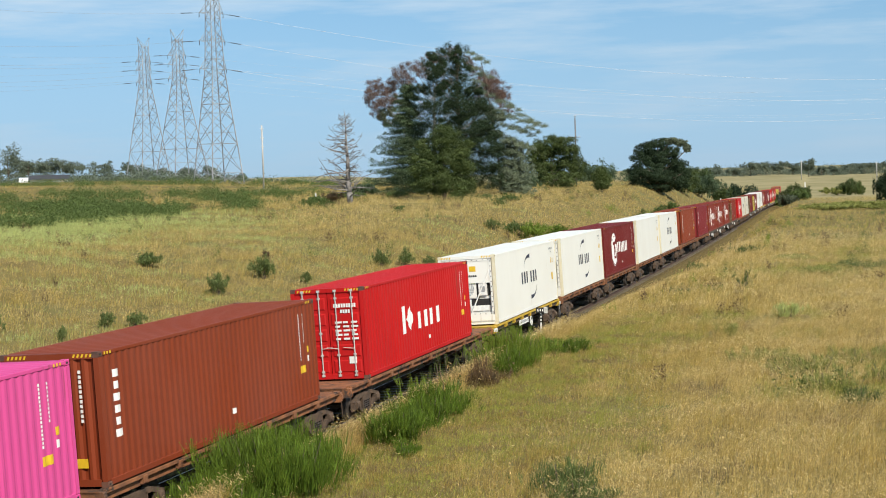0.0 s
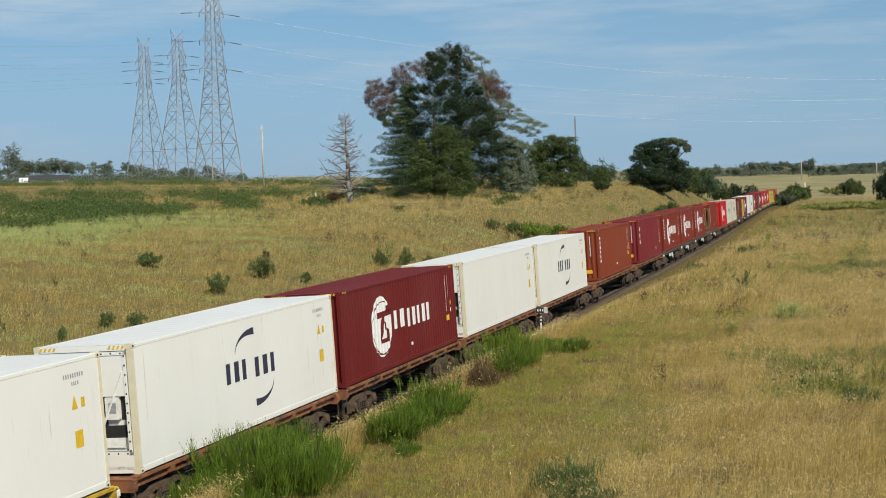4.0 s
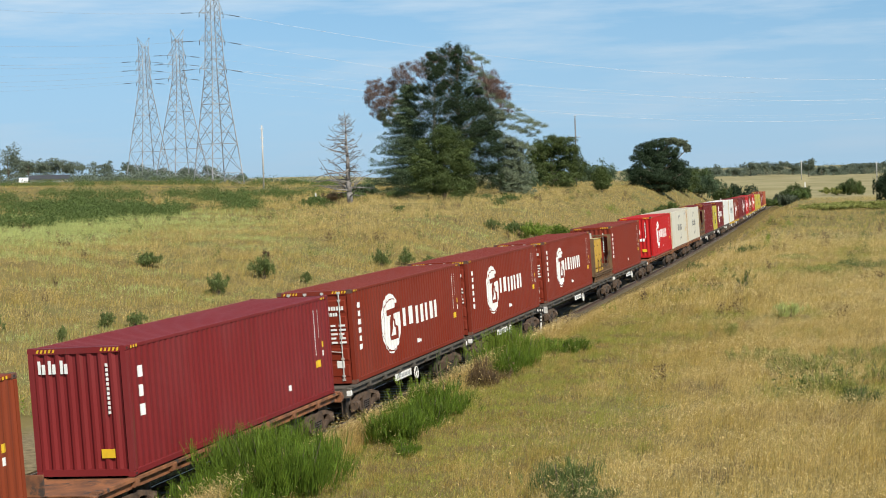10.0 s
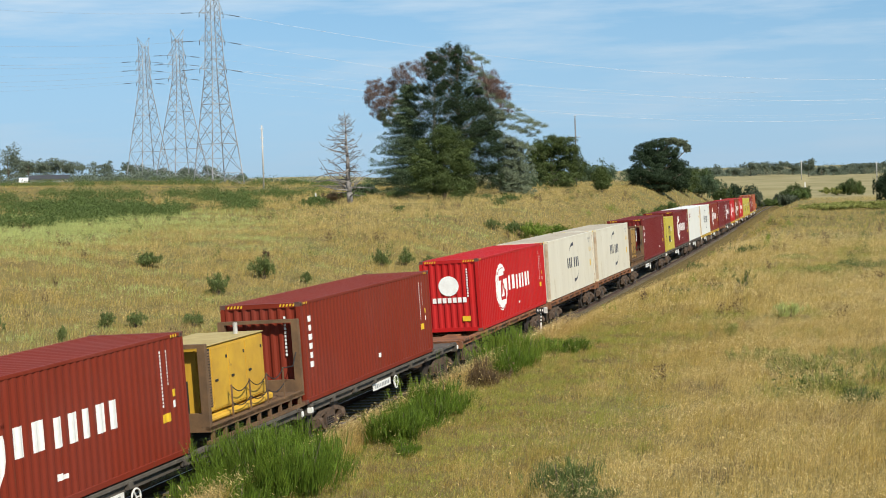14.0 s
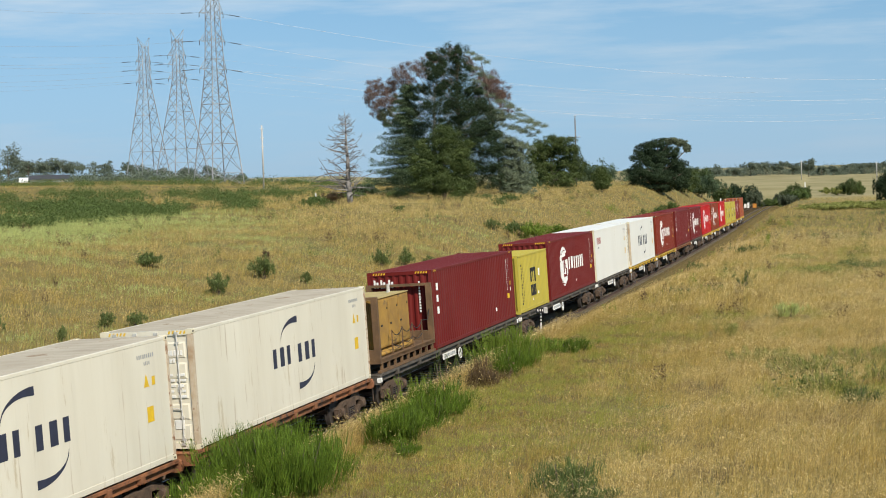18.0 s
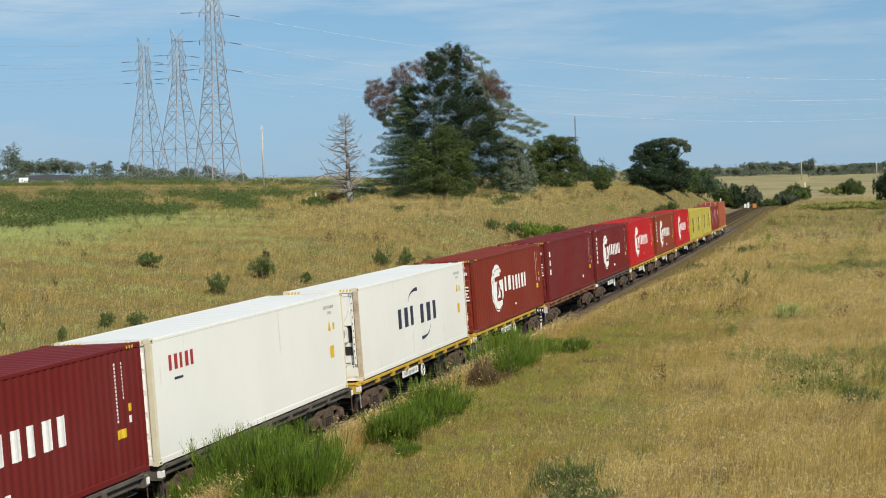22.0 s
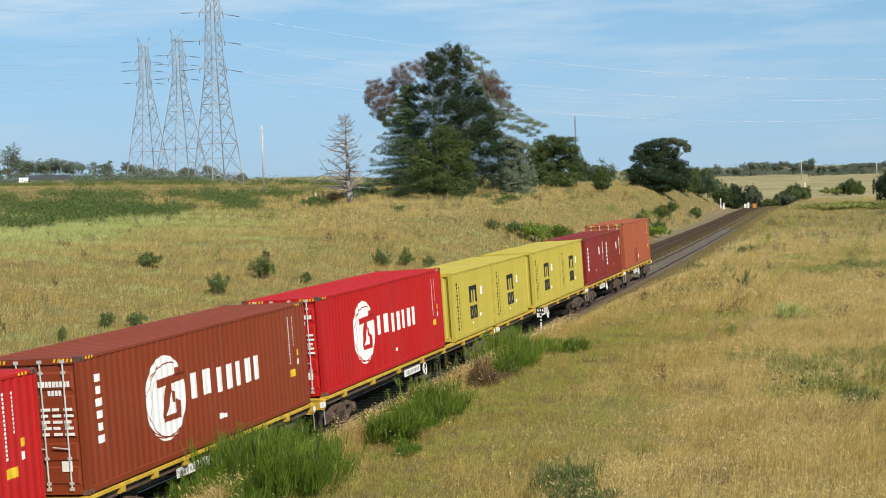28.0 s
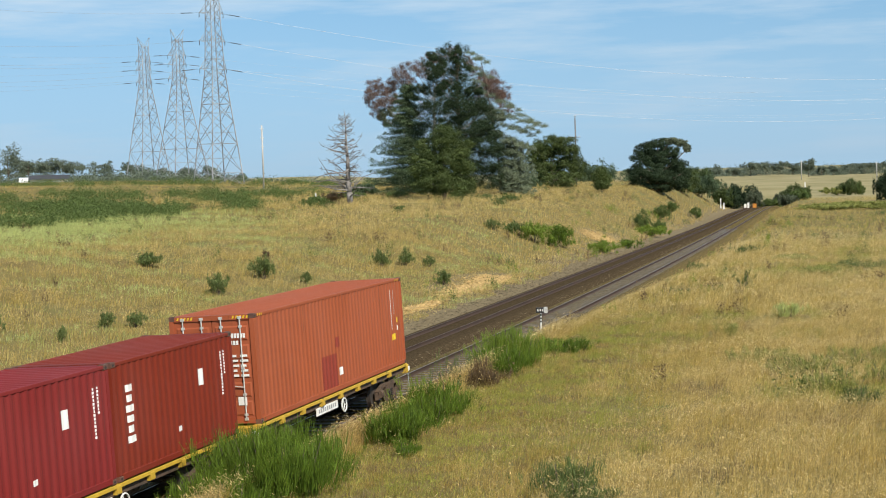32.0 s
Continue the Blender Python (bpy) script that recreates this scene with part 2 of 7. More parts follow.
def add_pasture():
    """Beyond the bend the ground is short pale pasture."""
    nt = SOIL.node_tree
    bsdf = nt.nodes["Principled BSDF"]
    old = bsdf.inputs["Base Color"].links[0].from_socket
    geo = nt.nodes.new("ShaderNodeNewGeometry")
    xyz = nt.nodes.new("ShaderNodeSeparateXYZ")
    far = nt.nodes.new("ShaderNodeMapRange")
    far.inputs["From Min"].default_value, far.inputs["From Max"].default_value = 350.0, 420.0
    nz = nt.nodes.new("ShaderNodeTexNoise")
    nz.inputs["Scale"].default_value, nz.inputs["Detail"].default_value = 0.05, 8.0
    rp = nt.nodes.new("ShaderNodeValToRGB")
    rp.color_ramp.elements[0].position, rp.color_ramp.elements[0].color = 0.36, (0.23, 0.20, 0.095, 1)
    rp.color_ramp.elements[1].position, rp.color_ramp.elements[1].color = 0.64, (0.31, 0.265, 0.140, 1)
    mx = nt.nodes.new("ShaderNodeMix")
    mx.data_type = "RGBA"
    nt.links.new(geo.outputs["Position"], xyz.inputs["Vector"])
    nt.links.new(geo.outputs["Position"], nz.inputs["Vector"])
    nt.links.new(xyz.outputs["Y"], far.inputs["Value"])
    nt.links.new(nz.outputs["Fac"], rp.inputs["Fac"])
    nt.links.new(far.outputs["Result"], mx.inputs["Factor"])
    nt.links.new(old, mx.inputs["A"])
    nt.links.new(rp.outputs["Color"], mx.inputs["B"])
    # gravel and grey earth beside the ballast
    at = nt.nodes.new("ShaderNodeAttribute")
    at.attribute_name = "gravel"
    grit = nt.nodes.new("ShaderNodeTexNoise")
    grit.inputs["Scale"].default_value, grit.inputs["Detail"].default_value, grit.inputs["Roughness"].default_value = 3.0, 8.0, 0.75
    shade = nt.nodes.new("ShaderNodeValToRGB")
    shade.color_ramp.elements[0].position, shade.color_ramp.elements[0].color = 0.36, (0.105, 0.080, 0.044, 1)
    shade.color_ramp.elements[1].position, shade.color_ramp.elements[1].color = 0.66, (0.27, 0.210, 0.120, 1)
    last = nt.nodes.new("ShaderNodeMix")
    last.data_type = "RGBA"
    nt.links.new(geo.outputs["Position"], grit.inputs["Vector"])
    nt.links.new(grit.outputs["Fac"], shade.inputs["Fac"])
    nt.links.new(at.outputs["Fac"], last.inputs["Factor"])
    nt.links.new(mx.outputs["Result"], last.inputs["A"])
    nt.links.new(shade.outputs["Color"], last.inputs["B"])
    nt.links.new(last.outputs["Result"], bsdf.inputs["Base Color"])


add_pasture()

# ---------------------------------------------------------------- plan of the line
# The near track's centre: x and z over the way y, in hundreds of metres; it bends gently to the left.
BEND = (-3.1711, -0.1677, 0.2667, -0.0330)
FALL = (0.9851, -1.0749, 0.0693, 0.0233)
CANT = radians(2.492)
SECOND = 4.60                      # the far track lies this much to the left
Y_END = 430.0


def line(y):
    """x and z of the track's centre at y."""
    yy = np.minimum(np.asarray(y, float), Y_END)
    u = yy / 100
    x = sum(k * u ** (i + 2) for i, k in enumerate(BEND))
    v = np.minimum(u, 3.3)
    z = sum(k * v ** (i + 1) for i, k in enumerate(FALL)) - 1.3 * np.clip(u - 3.3, 0, 1.0)
    dx = sum((i + 2) * k * u ** (i + 1) for i, k in enumerate(BEND)) / 100
    more = np.asarray(y, float) - yy
    return x + dx * more, z


def on_line(y, across=0.0, up=0.0):
    """A pose on the track at y: +y along the track, +x to its right, +z out of the canted track."""
    x0, z0 = line(y - 0.5)
    x1, z1 = line(y + 0.5)
    x, z = line(y)
    t = Vector((x1 - x0, 1.0, z1 - z0)).normalized()
    r = t.cross(Vector((0, 0, 1))).normalized()
    u = r.cross(t)
    r, u = math.cos(CANT) * r + math.sin(CANT) * u, -math.sin(CANT) * r + math.cos(CANT) * u
    m = Matrix((r, t, u)).transposed().to_4x4()
    m.translation = Vector((x, y, z)) + across * r + up * u
    return m


def smooth(v):
    v = np.clip(v, 0, 1)
    return v * v * (3 - 2 * v)


def lumps(x, y, size, seed):
    """Cheap smooth relief from a few sines, about -1 to 1."""
    r = np.random.RandomState(seed)
    s = 0
    for _ in range(6):
        a, p, f = r.uniform(0, 6.28), r.uniform(0, 6.28), r.uniform(0.6, 1.7) / size
        s = s + np.sin((x * math.cos(a) + y * math.sin(a)) * f * 6.28 + p)
    return s / 3.2


def height(x, y):
    """Height of the natural ground."""
    x, y = np.asarray(x, float), np.asarray(y, float)
    tx, tz = line(y)
    d = x - tx
    left = -d
    past = smooth((y - 450) / 70)
    base = (tz - 0.62) * (1 - past) - 1.75 * past
    # left: a bank up to a gently rising paddock
    paddock = 2.5 + 1.6 * smooth((left - 14) / 55) + 2.9 * smooth((left - 50) / 110) + 0.9 * smooth((y - 90) / 90) * np.exp(-((left - 30) / 26) ** 2)
    drop = smooth((y - 320) / 130) * (1 - smooth((left - 70 - 0.3 * np.maximum(0, y - 320)) / 140))
    paddock = paddock * (1 - drop) - 1.8 * drop
    width = 34 - 20 * smooth((y - 60) / 100)
    zl = base + (paddock - base) * smooth((left - 7.2) / width)
    # right: a flat verge a little above the rails, falling away with the line
    verge = 0.60 - 3.3 * smooth((y - 50) / 330) + 0.5 * smooth((d - 15) / 60) + 0.5 * smooth((np.hypot(x, y) - 700) / 900)
    near = 1 - smooth((y - 75) / 50)
    zr = base + (verge - base) * smooth((d - 2.9 + 1.35 * near) / (4.5 - 2.4 * near))
    z = np.where(d < -2.2, zl, zr)
    open_side = smooth((x / np.maximum(y, 1.0) + 0.30) / 0.1)
    z = z - 14 * smooth((np.hypot(x, y) - 620 - 380 * open_side) / 600)
    away = smooth((np.abs(d + 2.2) - 5) / 8)
    return z + away * (0.16 * lumps(x, y, 21, 3) + 0.07 * lumps(x, y, 6.5, 5)) + away * smooth((np.abs(d) - 60) / 120) * 0.5 * lumps(x, y, 130, 8)


def soft_spot(x, y, cx, cy, rx, ry):
    return np.exp(-((x - cx) / rx) ** 2 - ((y - cy) / ry) ** 2)


def bare(x, y):
    """Scraped earth on the cutting's slope."""
    return (soft_spot(x, y, -15.5, 107, 2.2, 9) + soft_spot(x, y, -20.5, 172, 2.0, 10) + 0.6 * soft_spot(x, y, -12.5, 84, 1.6, 12)) > 0.42


# ---------------------------------------------------------------- mesh tools


class Geo:
    """Gathers vertices and faces of one mesh."""

    def __init__(self):
        self.v, self.f = [], []

    def add(self, verts, faces):
        o = len(self.v)
        self.v += [tuple(p) for p in verts]
        self.f += [tuple(i + o for i in q) for q in faces]
        return self

    def box(self, x0, x1, y0, y1, z0, z1, b=0.0):
        """A box, its upright and long edges chamfered by b."""
        if b <= 0:
            return self.add([(x, y, z) for z in (z0, z1) for y in (y0, y1) for x in (x0, x1)],
                            [(0, 2, 3, 1), (4, 5, 7, 6), (0, 1, 5, 4), (2, 6, 7, 3), (0, 4, 6, 2), (1, 3, 7, 5)])
        ring = [(x0 + b, z0), (x1 - b, z0), (x1, z0 + b), (x1, z1 - b), (x1 - b, z1), (x0 + b, z1), (x0, z1 - b), (x0, z0 + b)]
        n = 8
        return self.add([(x, y0, z) for x, z in ring] + [(x, y1, z) for x, z in ring],
                        [tuple(range(n)), tuple(reversed(range(n, 2 * n)))] + [(i, n + i, n + (i + 1) % n, (i + 1) % n) for i in range(n)])

    def prism(self, ring, y0, y1):
        """A ring of (x, z) points drawn out along y."""
        n = len(ring)
        return self.add([(x, y0, z) for x, z in ring] + [(x, y1, z) for x, z in ring],
                        [tuple(range(n)), tuple(reversed(range(n, 2 * n)))] + [(i, n + i, n + (i + 1) % n, (i + 1) % n) for i in range(n)])

    def tube(self, a, b, r0, r1=None, n=8, caps=True):
        a, b = Vector(a), Vector(b)
        r1 = float(r0 if r1 is None else r1)
        r0 = float(r0)
        d = (b - a).normalized()
        s = d.orthogonal().normalized()
        t = d.cross(s)
        ring = [s * math.cos(6.28318 * i / n) + t * math.sin(6.28318 * i / n) for i in range(n)]
        faces = [(i, (i + 1) % n, n + (i + 1) % n, n + i) for i in range(n)]
        if caps:
            faces += [tuple(reversed(range(n))), tuple(range(n, 2 * n))]
        return self.add([a + r0 * q for q in ring] + [b + r1 * q for q in ring], faces)

    def pipe(self, pts, r, n=6):
        """One unbroken round bar through points."""
        o = len(self.v)
        pts = [Vector(p) for p in pts]
        for i, p in enumerate(pts):
            d = (pts[min(i + 1, len(pts) - 1)] - pts[max(i - 1, 0)]).normalized()
            a = d.cross(Vector((0.31, 0.17, 0.93))).normalized()
            b = d.cross(a)
            self.v += [tuple(p + r * (a * math.cos(6.28318 * k / n) + b * math.sin(6.28318 * k / n))) for k in range(n)]
        for i in range(len(pts) - 1):
            self.f += [(o + i * n + k, o + i * n + (k + 1) % n, o + (i + 1) * n + (k + 1) % n, o + (i + 1) * n + k) for k in range(n)]
        return self

    def mesh(self, name, smooth_shade=False):
        m = bpy.data.meshes.new(name)
        m.from_pydata(self.v, [], self.f)
        m.validate()
        m.update()
        if smooth_shade:
            m.shade_smooth()
        return m


def link(name, mesh, mat, parent=None, label="", m=None):
    """An object on a mesh (shared or not), with its material on the object."""
    ob = new(name, mesh)
    if not mesh.materials:
        mesh.materials.append(None)
    ob.material_slots[0].link = "OBJECT"
    ob.material_slots[0].material = mat
    if parent:
        ob.parent = parent
    if m is not None:
        ob.matrix_basis = m
    if label:
        ob["label"] = label
    return ob


def part(name, geo, mat, parent, label="", m=None, smooth_shade=False):
    return link(name, geo.mesh(name, smooth_shade), mat, parent, label, m)


def array_mesh(name, verts, faces, mat):
    """A mesh from numpy arrays, all faces with the same number of corners."""
    m = bpy.data.meshes.new(name)
    k = faces.shape[1]
    m.vertices.add(len(verts))
    m.vertices.foreach_set("co", verts.astype(np.float32).ravel())
    m.loops.add(faces.size)
    m.loops.foreach_set("vertex_index", faces.astype(np.int32).ravel())
    m.polygons.add(len(faces))
    m.polygons.foreach_set("loop_start", (np.arange(len(faces)) * k).astype(np.int32))
    m.update(calc_edges=True)
    m.materials.append(mat)
    return m


# ---------------------------------------------------------------- ground


def graded(lo, hi, fine, growth, centre0, centre1):
    """Coordinates that are fine between two centres and coarser outside."""
    v = list(np.arange(centre0, centre1 + fine / 2, fine))
    s, a = fine, v[-1]
    while a < hi:
        s *= growth
        a += s
        v.append(a)
    s, a = fine, v[0]
    while a > lo:
        s *= growth
        a -= s
        v.insert(0, a)
    return np.array(v)


def make_ground():
    ys = graded(-1500, 4200, 1.3, 1.035, 16, 250)
    ds = graded(-2600, 2600, 0.9, 1.045, -62, 36)
    yy, dd = np.meshgrid(ys, ds, indexing="ij")
    xx = line(yy)[0] + dd
    zz = height(xx, yy)
    n, k = yy.shape
    idx = np.arange(n * k).reshape(n, k)
    faces = np.stack([idx[:-1, :-1], idx[:-1, 1:], idx[1:, 1:], idx[1:, :-1]], -1).reshape(-1, 4)
    m = array_mesh("ground", np.stack([xx, yy, zz], -1).reshape(-1, 3), faces, SOIL)
    left = -dd
    bed = smooth((left - 5.5) / 1.0) * (1 - smooth((left - 9.4 - 1.1 * lumps(xx, yy, 9, 71) - 1.6 * np.exp(-((yy - 108) / 22) ** 2)) / 2.2)) + smooth((dd - 1.2) / 0.6) * (1 - smooth((dd - 2.6 - 0.4 * lumps(xx, yy, 7, 72)) / 0.8))
    bed = bed * (1 - smooth((yy - 425) / 20)) + 0.8 * bare(xx, yy)
    mask = m.attributes.new("gravel", "FLOAT", "POINT")
    mask.data.foreach_set("value", np.clip(bed, 0, 1).astype(np.float32).ravel())
    m.shade_smooth()
    tagged(new("ground", m), "dry grassy ground of a railway cutting and paddocks", "ground", kind="structure")


make_ground()


def along(section, y0, y1, step, centre):
    """A section of (across, up) points drawn out along the track."""
    ys = np.arange(y0, y1 + step, step)
    k = len(section)
    verts, faces = [], []
    for y in ys:
        m = on_line(float(y), centre)
        verts += [m @ Vector((a, 0, b)) for a, b in section]
    for i in range(len(ys) - 1):
        for j in range(k - 1):
            faces.append((i * k + j, i * k + j + 1, (i + 1) * k + j + 1, (i + 1) * k + j))
    g = Geo()
    g.v, g.f = [tuple(v) for v in verts], faces
    return g


def make_track():
    bed = along([(-3.6, -1.0), (-1.75, -0.20), (-1.5, -0.17), (1.5, -0.17), (1.75, -0.20), (2.9, -1.0)], -20, 480, 3, 0.0)
    ob = part("ballast", bed, BALLAST, None)
    tagged(ob, "grey crushed-stone ballast bed of the near track", "ballast", kind="structure")
    bed = along([(-3.6, -1.05), (-1.75, -0.21), (-1.5, -0.18), (1.5, -0.18), (1.75, -0.21), (3.5, -1.05)], -20, 480, 3, -SECOND)
    ob = part("ballast", bed, BALLAST_DARK, None)
    tagged(ob, "brown oil-darkened ballast bed of the far track", "ballast", kind="structure")
    prof = [(-0.07, -0.17), (-0.07, -0.155), (-0.012, -0.135), (-0.012, -0.035), (-0.035, -0.025), (-0.035, -0.004), (-0.028, 0), (0.028, 0), (0.035, -0.004), (0.035, -0.025), (0.012, -0.035), (0.012, -0.135), (0.07, -0.155), (0.07, -0.17)]
    for centre, mat, lab in ((0.0, RAIL, "worn steel rail on sleepers in grey ballast"), (-SECOND, RAIL_DULL, "dark rusty steel rail of the disused-looking far track")):
        for side in (-0.835, 0.835):
            ob = part("rail", along(prof, -20, 480, 3, centre + side), RAIL_RUST, None)
            tagged(ob, lab, "rail", group="rails")
            part("running_band", along([(-0.024, 0.002), (0.024, 0.002)], -20, 480, 3, centre + side), mat, ob, "worn top of the rail")


make_track()


def make_sleepers():
    """Weathered sleepers, almost level with the stones."""
    top = tagged(new("sleeper_row"), "weathered sleepers bedded in the near track's ballast", "sleepers", kind="structure")
    g = Geo().box(-1.3, 1.3, -0.12, 0.12, -0.25, -0.160, 0.015)
    mesh = g.mesh("sleeper")
    for k in range(290):
        y = 24 + k * 0.685
        link("sleeper", mesh, SLEEPER, top, "", on_line(y))


make_sleepers()

CLOD = material("dry_tan_clods", (0.50, 0.345, 0.145), (0.30, 0.20, 0.085), rough=0.95, scale=2.5, spread=0.9, per_island=0.35, coords="World", spec=0.1)
STONE = material("grey_brown_stones", (0.20, 0.158, 0.098), (0.10, 0.078, 0.048), rough=0.95, scale=5, spread=0.8, per_island=0.4, coords="World", spec=0.1)


def loose(name, label, mat, places, size, flat):
    """Angular stones or clods, one lump of eight faces a place (x, y, z)."""
    rng = np.random.RandomState(len(places))
    n = len(places)
    r = size * rng.uniform(0.5, 1.5, (n, 1, 1))
    unit = np.array([(1, 0, 0), (-1, 0, 0), (0, 1, 0), (0, -1, 0), (0, 0, 1), (0, 0, -1)], float)
    v = unit[None] * r * rng.uniform(0.6, 1.3, (n, 6, 1)) + rng.normal(0, 0.12, (n, 6, 3)) * r
    v[:, :, 2] *= flat
    a = rng.uniform(0, 6.283, n)
    c, q = np.cos(a)[:, None], np.sin(a)[:, None]
    v = np.stack([v[:, :, 0] * c - v[:, :, 1] * q, v[:, :, 0] * q + v[:, :, 1] * c, v[:, :, 2]], -1) + places[:, None]
    tri = np.array([(0, 2, 4), (2, 1, 4), (1, 3, 4), (3, 0, 4), (2, 0, 5), (1, 2, 5), (3, 1, 5), (0, 3, 5)])
    f = (np.arange(n)[:, None, None] * 6 + tri[None]).reshape(-1, 3)
    tagged(new(name, array_mesh(name, v.reshape(-1, 3), f, mat)), label, "stones", kind="stuff")


def make_loose():
    rng = np.random.RandomState(15)
    # stones over both beds, thinning out with distance
    y = 34 + 150 * rng.uniform(0, 1, 11000) ** 1.6
    d = rng.uniform(-2.9, 2.0, len(y))
    p = np.array([on_line(float(b), float(a), float(-0.165 - 0.43 * max(0.0, abs(a if a > -2.3 else a + SECOND) - 1.62))).translation for a, b in zip(d, y)])
    loose("ballast_stones", "loose angular ballast stones on the track bed", STONE, p, 0.036, 0.6)
    # pebbles on the shoulder
    y = 60 + 130 * rng.uniform(0, 1, 4500)
    x = line(y)[0] - rng.uniform(6.6, 10.0, len(y))
    loose("shoulder_gravel", "loose grey gravel on the shoulder below the bank", STONE, np.stack([x, y, height(x, y) + 0.01], -1), 0.06, 0.6)
    # tan clods where the bank is scraped open
    x, y = [], []
    for cx, cy, rx, ry, n in ((-14.2, 101.5, 0.9, 5.0, 1500), (-14.6, 109.5, 1.0, 3.6, 1300), (-20.0, 169.5, 1.2, 4.5, 1200), (-12.8, 88.0, 0.6, 5.0, 500)):
        a, b = rng.normal(cx, rx * 0.55, n), rng.normal(cy, ry * 0.5, n)
        x.append(a - 0.03 * (b - cy)), y.append(b)
    x, y = np.concatenate(x), np.concatenate(y)
    loose("clay_clods", "dry tan clods and hay on the scraped bank", CLOD, np.stack([x, y, height(x, y) + 0.03], -1), 0.14, 0.45)


make_loose()

# ---------------------------------------------------------------- containers
BASE = 1.146                       # the containers' floor over the rails
WIDE = 1.219                       # half a container's width
PERIOD, DEEP = 0.278, 0.021        # corrugation of the walls
MESHES = {}


def shared(key, build):
    """One mesh for all alike pieces."""
    if key not in MESHES:
        MESHES[key] = build().mesh(key[0] if isinstance(key, tuple) else key)
    return MESHES[key]


def wave_points(a, b, period=PERIOD, deep=DEEP):
    """(place, depth) along a corrugated wall from a to b, ridge outside at 0."""
    n = max(1, round((b - a) / period))
    p = (b - a) / n
    pts = []
    for i in range(n):
        s = a + i * p
        pts += [(s, 0.0), (s + 0.26 * p, 0.0), (s + 0.50 * p, deep), (s + 0.76 * p, deep)]
    return pts + [(b, 0.0)]


def wave_depth(y, pts):
    return float(np.interp(y, [p[0] for p in pts], [p[1] for p in pts]))


def corrugated_side(length, high, sign):
    g = Geo()
    pts = wave_points(-length / 2 + 0.12, length / 2 - 0.12)
    v, f = [], []
    for y, d in pts:
        x = sign * (WIDE - 0.010 - d)
        v += [(x, y, 0.14), (x, y, high - 0.09), (sign * (WIDE - 0.06), y, 0.14), (sign * (WIDE - 0.06), y, high - 0.09)]
    for i in range(len(pts) - 1):
        o, q = 4 * i, 4 * i + 4
        f += [(o, q, q + 1, o + 1), (o + 2, o + 3, q + 3, q + 2)]
    f += [(0, 1, 3, 2), (4 * len(pts) - 4, 4 * len(pts) - 2, 4 * len(pts) - 1, 4 * len(pts) - 3)]
    return g.add(v, f)


def smooth_side(length, high, sign):
    """A refrigerated container's flat wall, with faint pressed ribs."""
    pts = [(-length / 2 + 0.10, 0.0)]
    for k in range(24):
        y = -length / 2 + (k + 1) * length / 25
        pts += [(y - 0.035, 0.0), (y - 0.02, -0.0010), (y + 0.02, -0.0010), (y + 0.035, 0.0)]
    pts.append((length / 2 - 0.10, 0.0))
    v, f = [], []
    for y, d in pts:
        x = sign * (WIDE - 0.010 - d)
        v += [(x, y, 0.14), (x, y, high - 0.09), (sign * (WIDE - 0.06), y, 0.14), (sign * (WIDE - 0.06), y, high - 0.09)]
    for i in range(len(pts) - 1):
        o, q = 4 * i, 4 * i + 4
        f += [(o, q, q + 1, o + 1), (o + 2, o + 3, q + 3, q + 2)]
    f += [(0, 1, 3, 2), (4 * len(pts) - 4, 4 * len(pts) - 2, 4 * len(pts) - 1, 4 * len(pts) - 3), ]
    return Geo().add(v, f)


def corrugated_roof(length, high, deep=0.022, period=0.30):
    g = Geo()
    pts = wave_points(-length / 2 + 0.25, length / 2 - 0.25, period, deep)
    v, f = [], []
    ys = [(-length / 2 + 0.03, 0.0)] + pts + [(length / 2 - 0.03, 0.0)]
    for y, d in ys:
        for x in (-WIDE + 0.05, -WIDE + 0.16, WIDE - 0.16, WIDE - 0.05):
            v.append((x, y, high - 0.012 - (d if abs(x) < WIDE - 0.1 else 0.0)))
    for i in range(len(ys) - 1):
        for k in range(3):
            f.append((4 * i + k, 4 * i + k + 1, 4 * i + 5 + k, 4 * i + 4 + k))
    return g.add(v, f)


def corrugated_end(length, high):
    """The blind end, at -y."""
    g = Geo()
    pts = wave_points(-WIDE + 0.15, WIDE - 0.15, 0.27, 0.045)
    v, f = [], []
    for x, d in pts:
        v += [(x, -length / 2 + 0.012 + d, 0.15), (x, -length / 2 + 0.012 + d, high - 0.10)]
    for i in range(len(pts) - 1):
        f.append((2 * i, 2 * i + 2, 2 * i + 3, 2 * i + 1))
    return g.add(v, f)


def door_leaf(length, high, sign):
    """One leaf of the doors at -y, with its pressed panels."""
    g = Geo()
    y = -length / 2
    x0, x1 = (0.012, WIDE - 0.13) if sign > 0 else (-WIDE + 0.13, -0.012)
    g.box(x0, x1, y + 0.035, y + 0.075, 0.16, high - 0.13)
    n = 5
    for k in range(n):
        a = 0.22 + k * (high - 0.42) / n
        b = a + (high - 0.42) / n - 0.10
        g.add([(x0 + 0.07, y + 0.035, a), (x1 - 0.07, y + 0.035, a), (x1 - 0.07, y + 0.035, b), (x0 + 0.07, y + 0.035, b),
               (x0 + 0.11, y + 0.012, a + 0.04), (x1 - 0.11, y + 0.012, a + 0.04), (x1 - 0.11, y + 0.012, b - 0.04), (x0 + 0.11, y + 0.012, b - 0.04)],
              [(4, 5, 6, 7), (0, 1, 5, 4), (1, 2, 6, 5), (2, 3, 7, 6), (3, 0, 4, 7)])
    return g


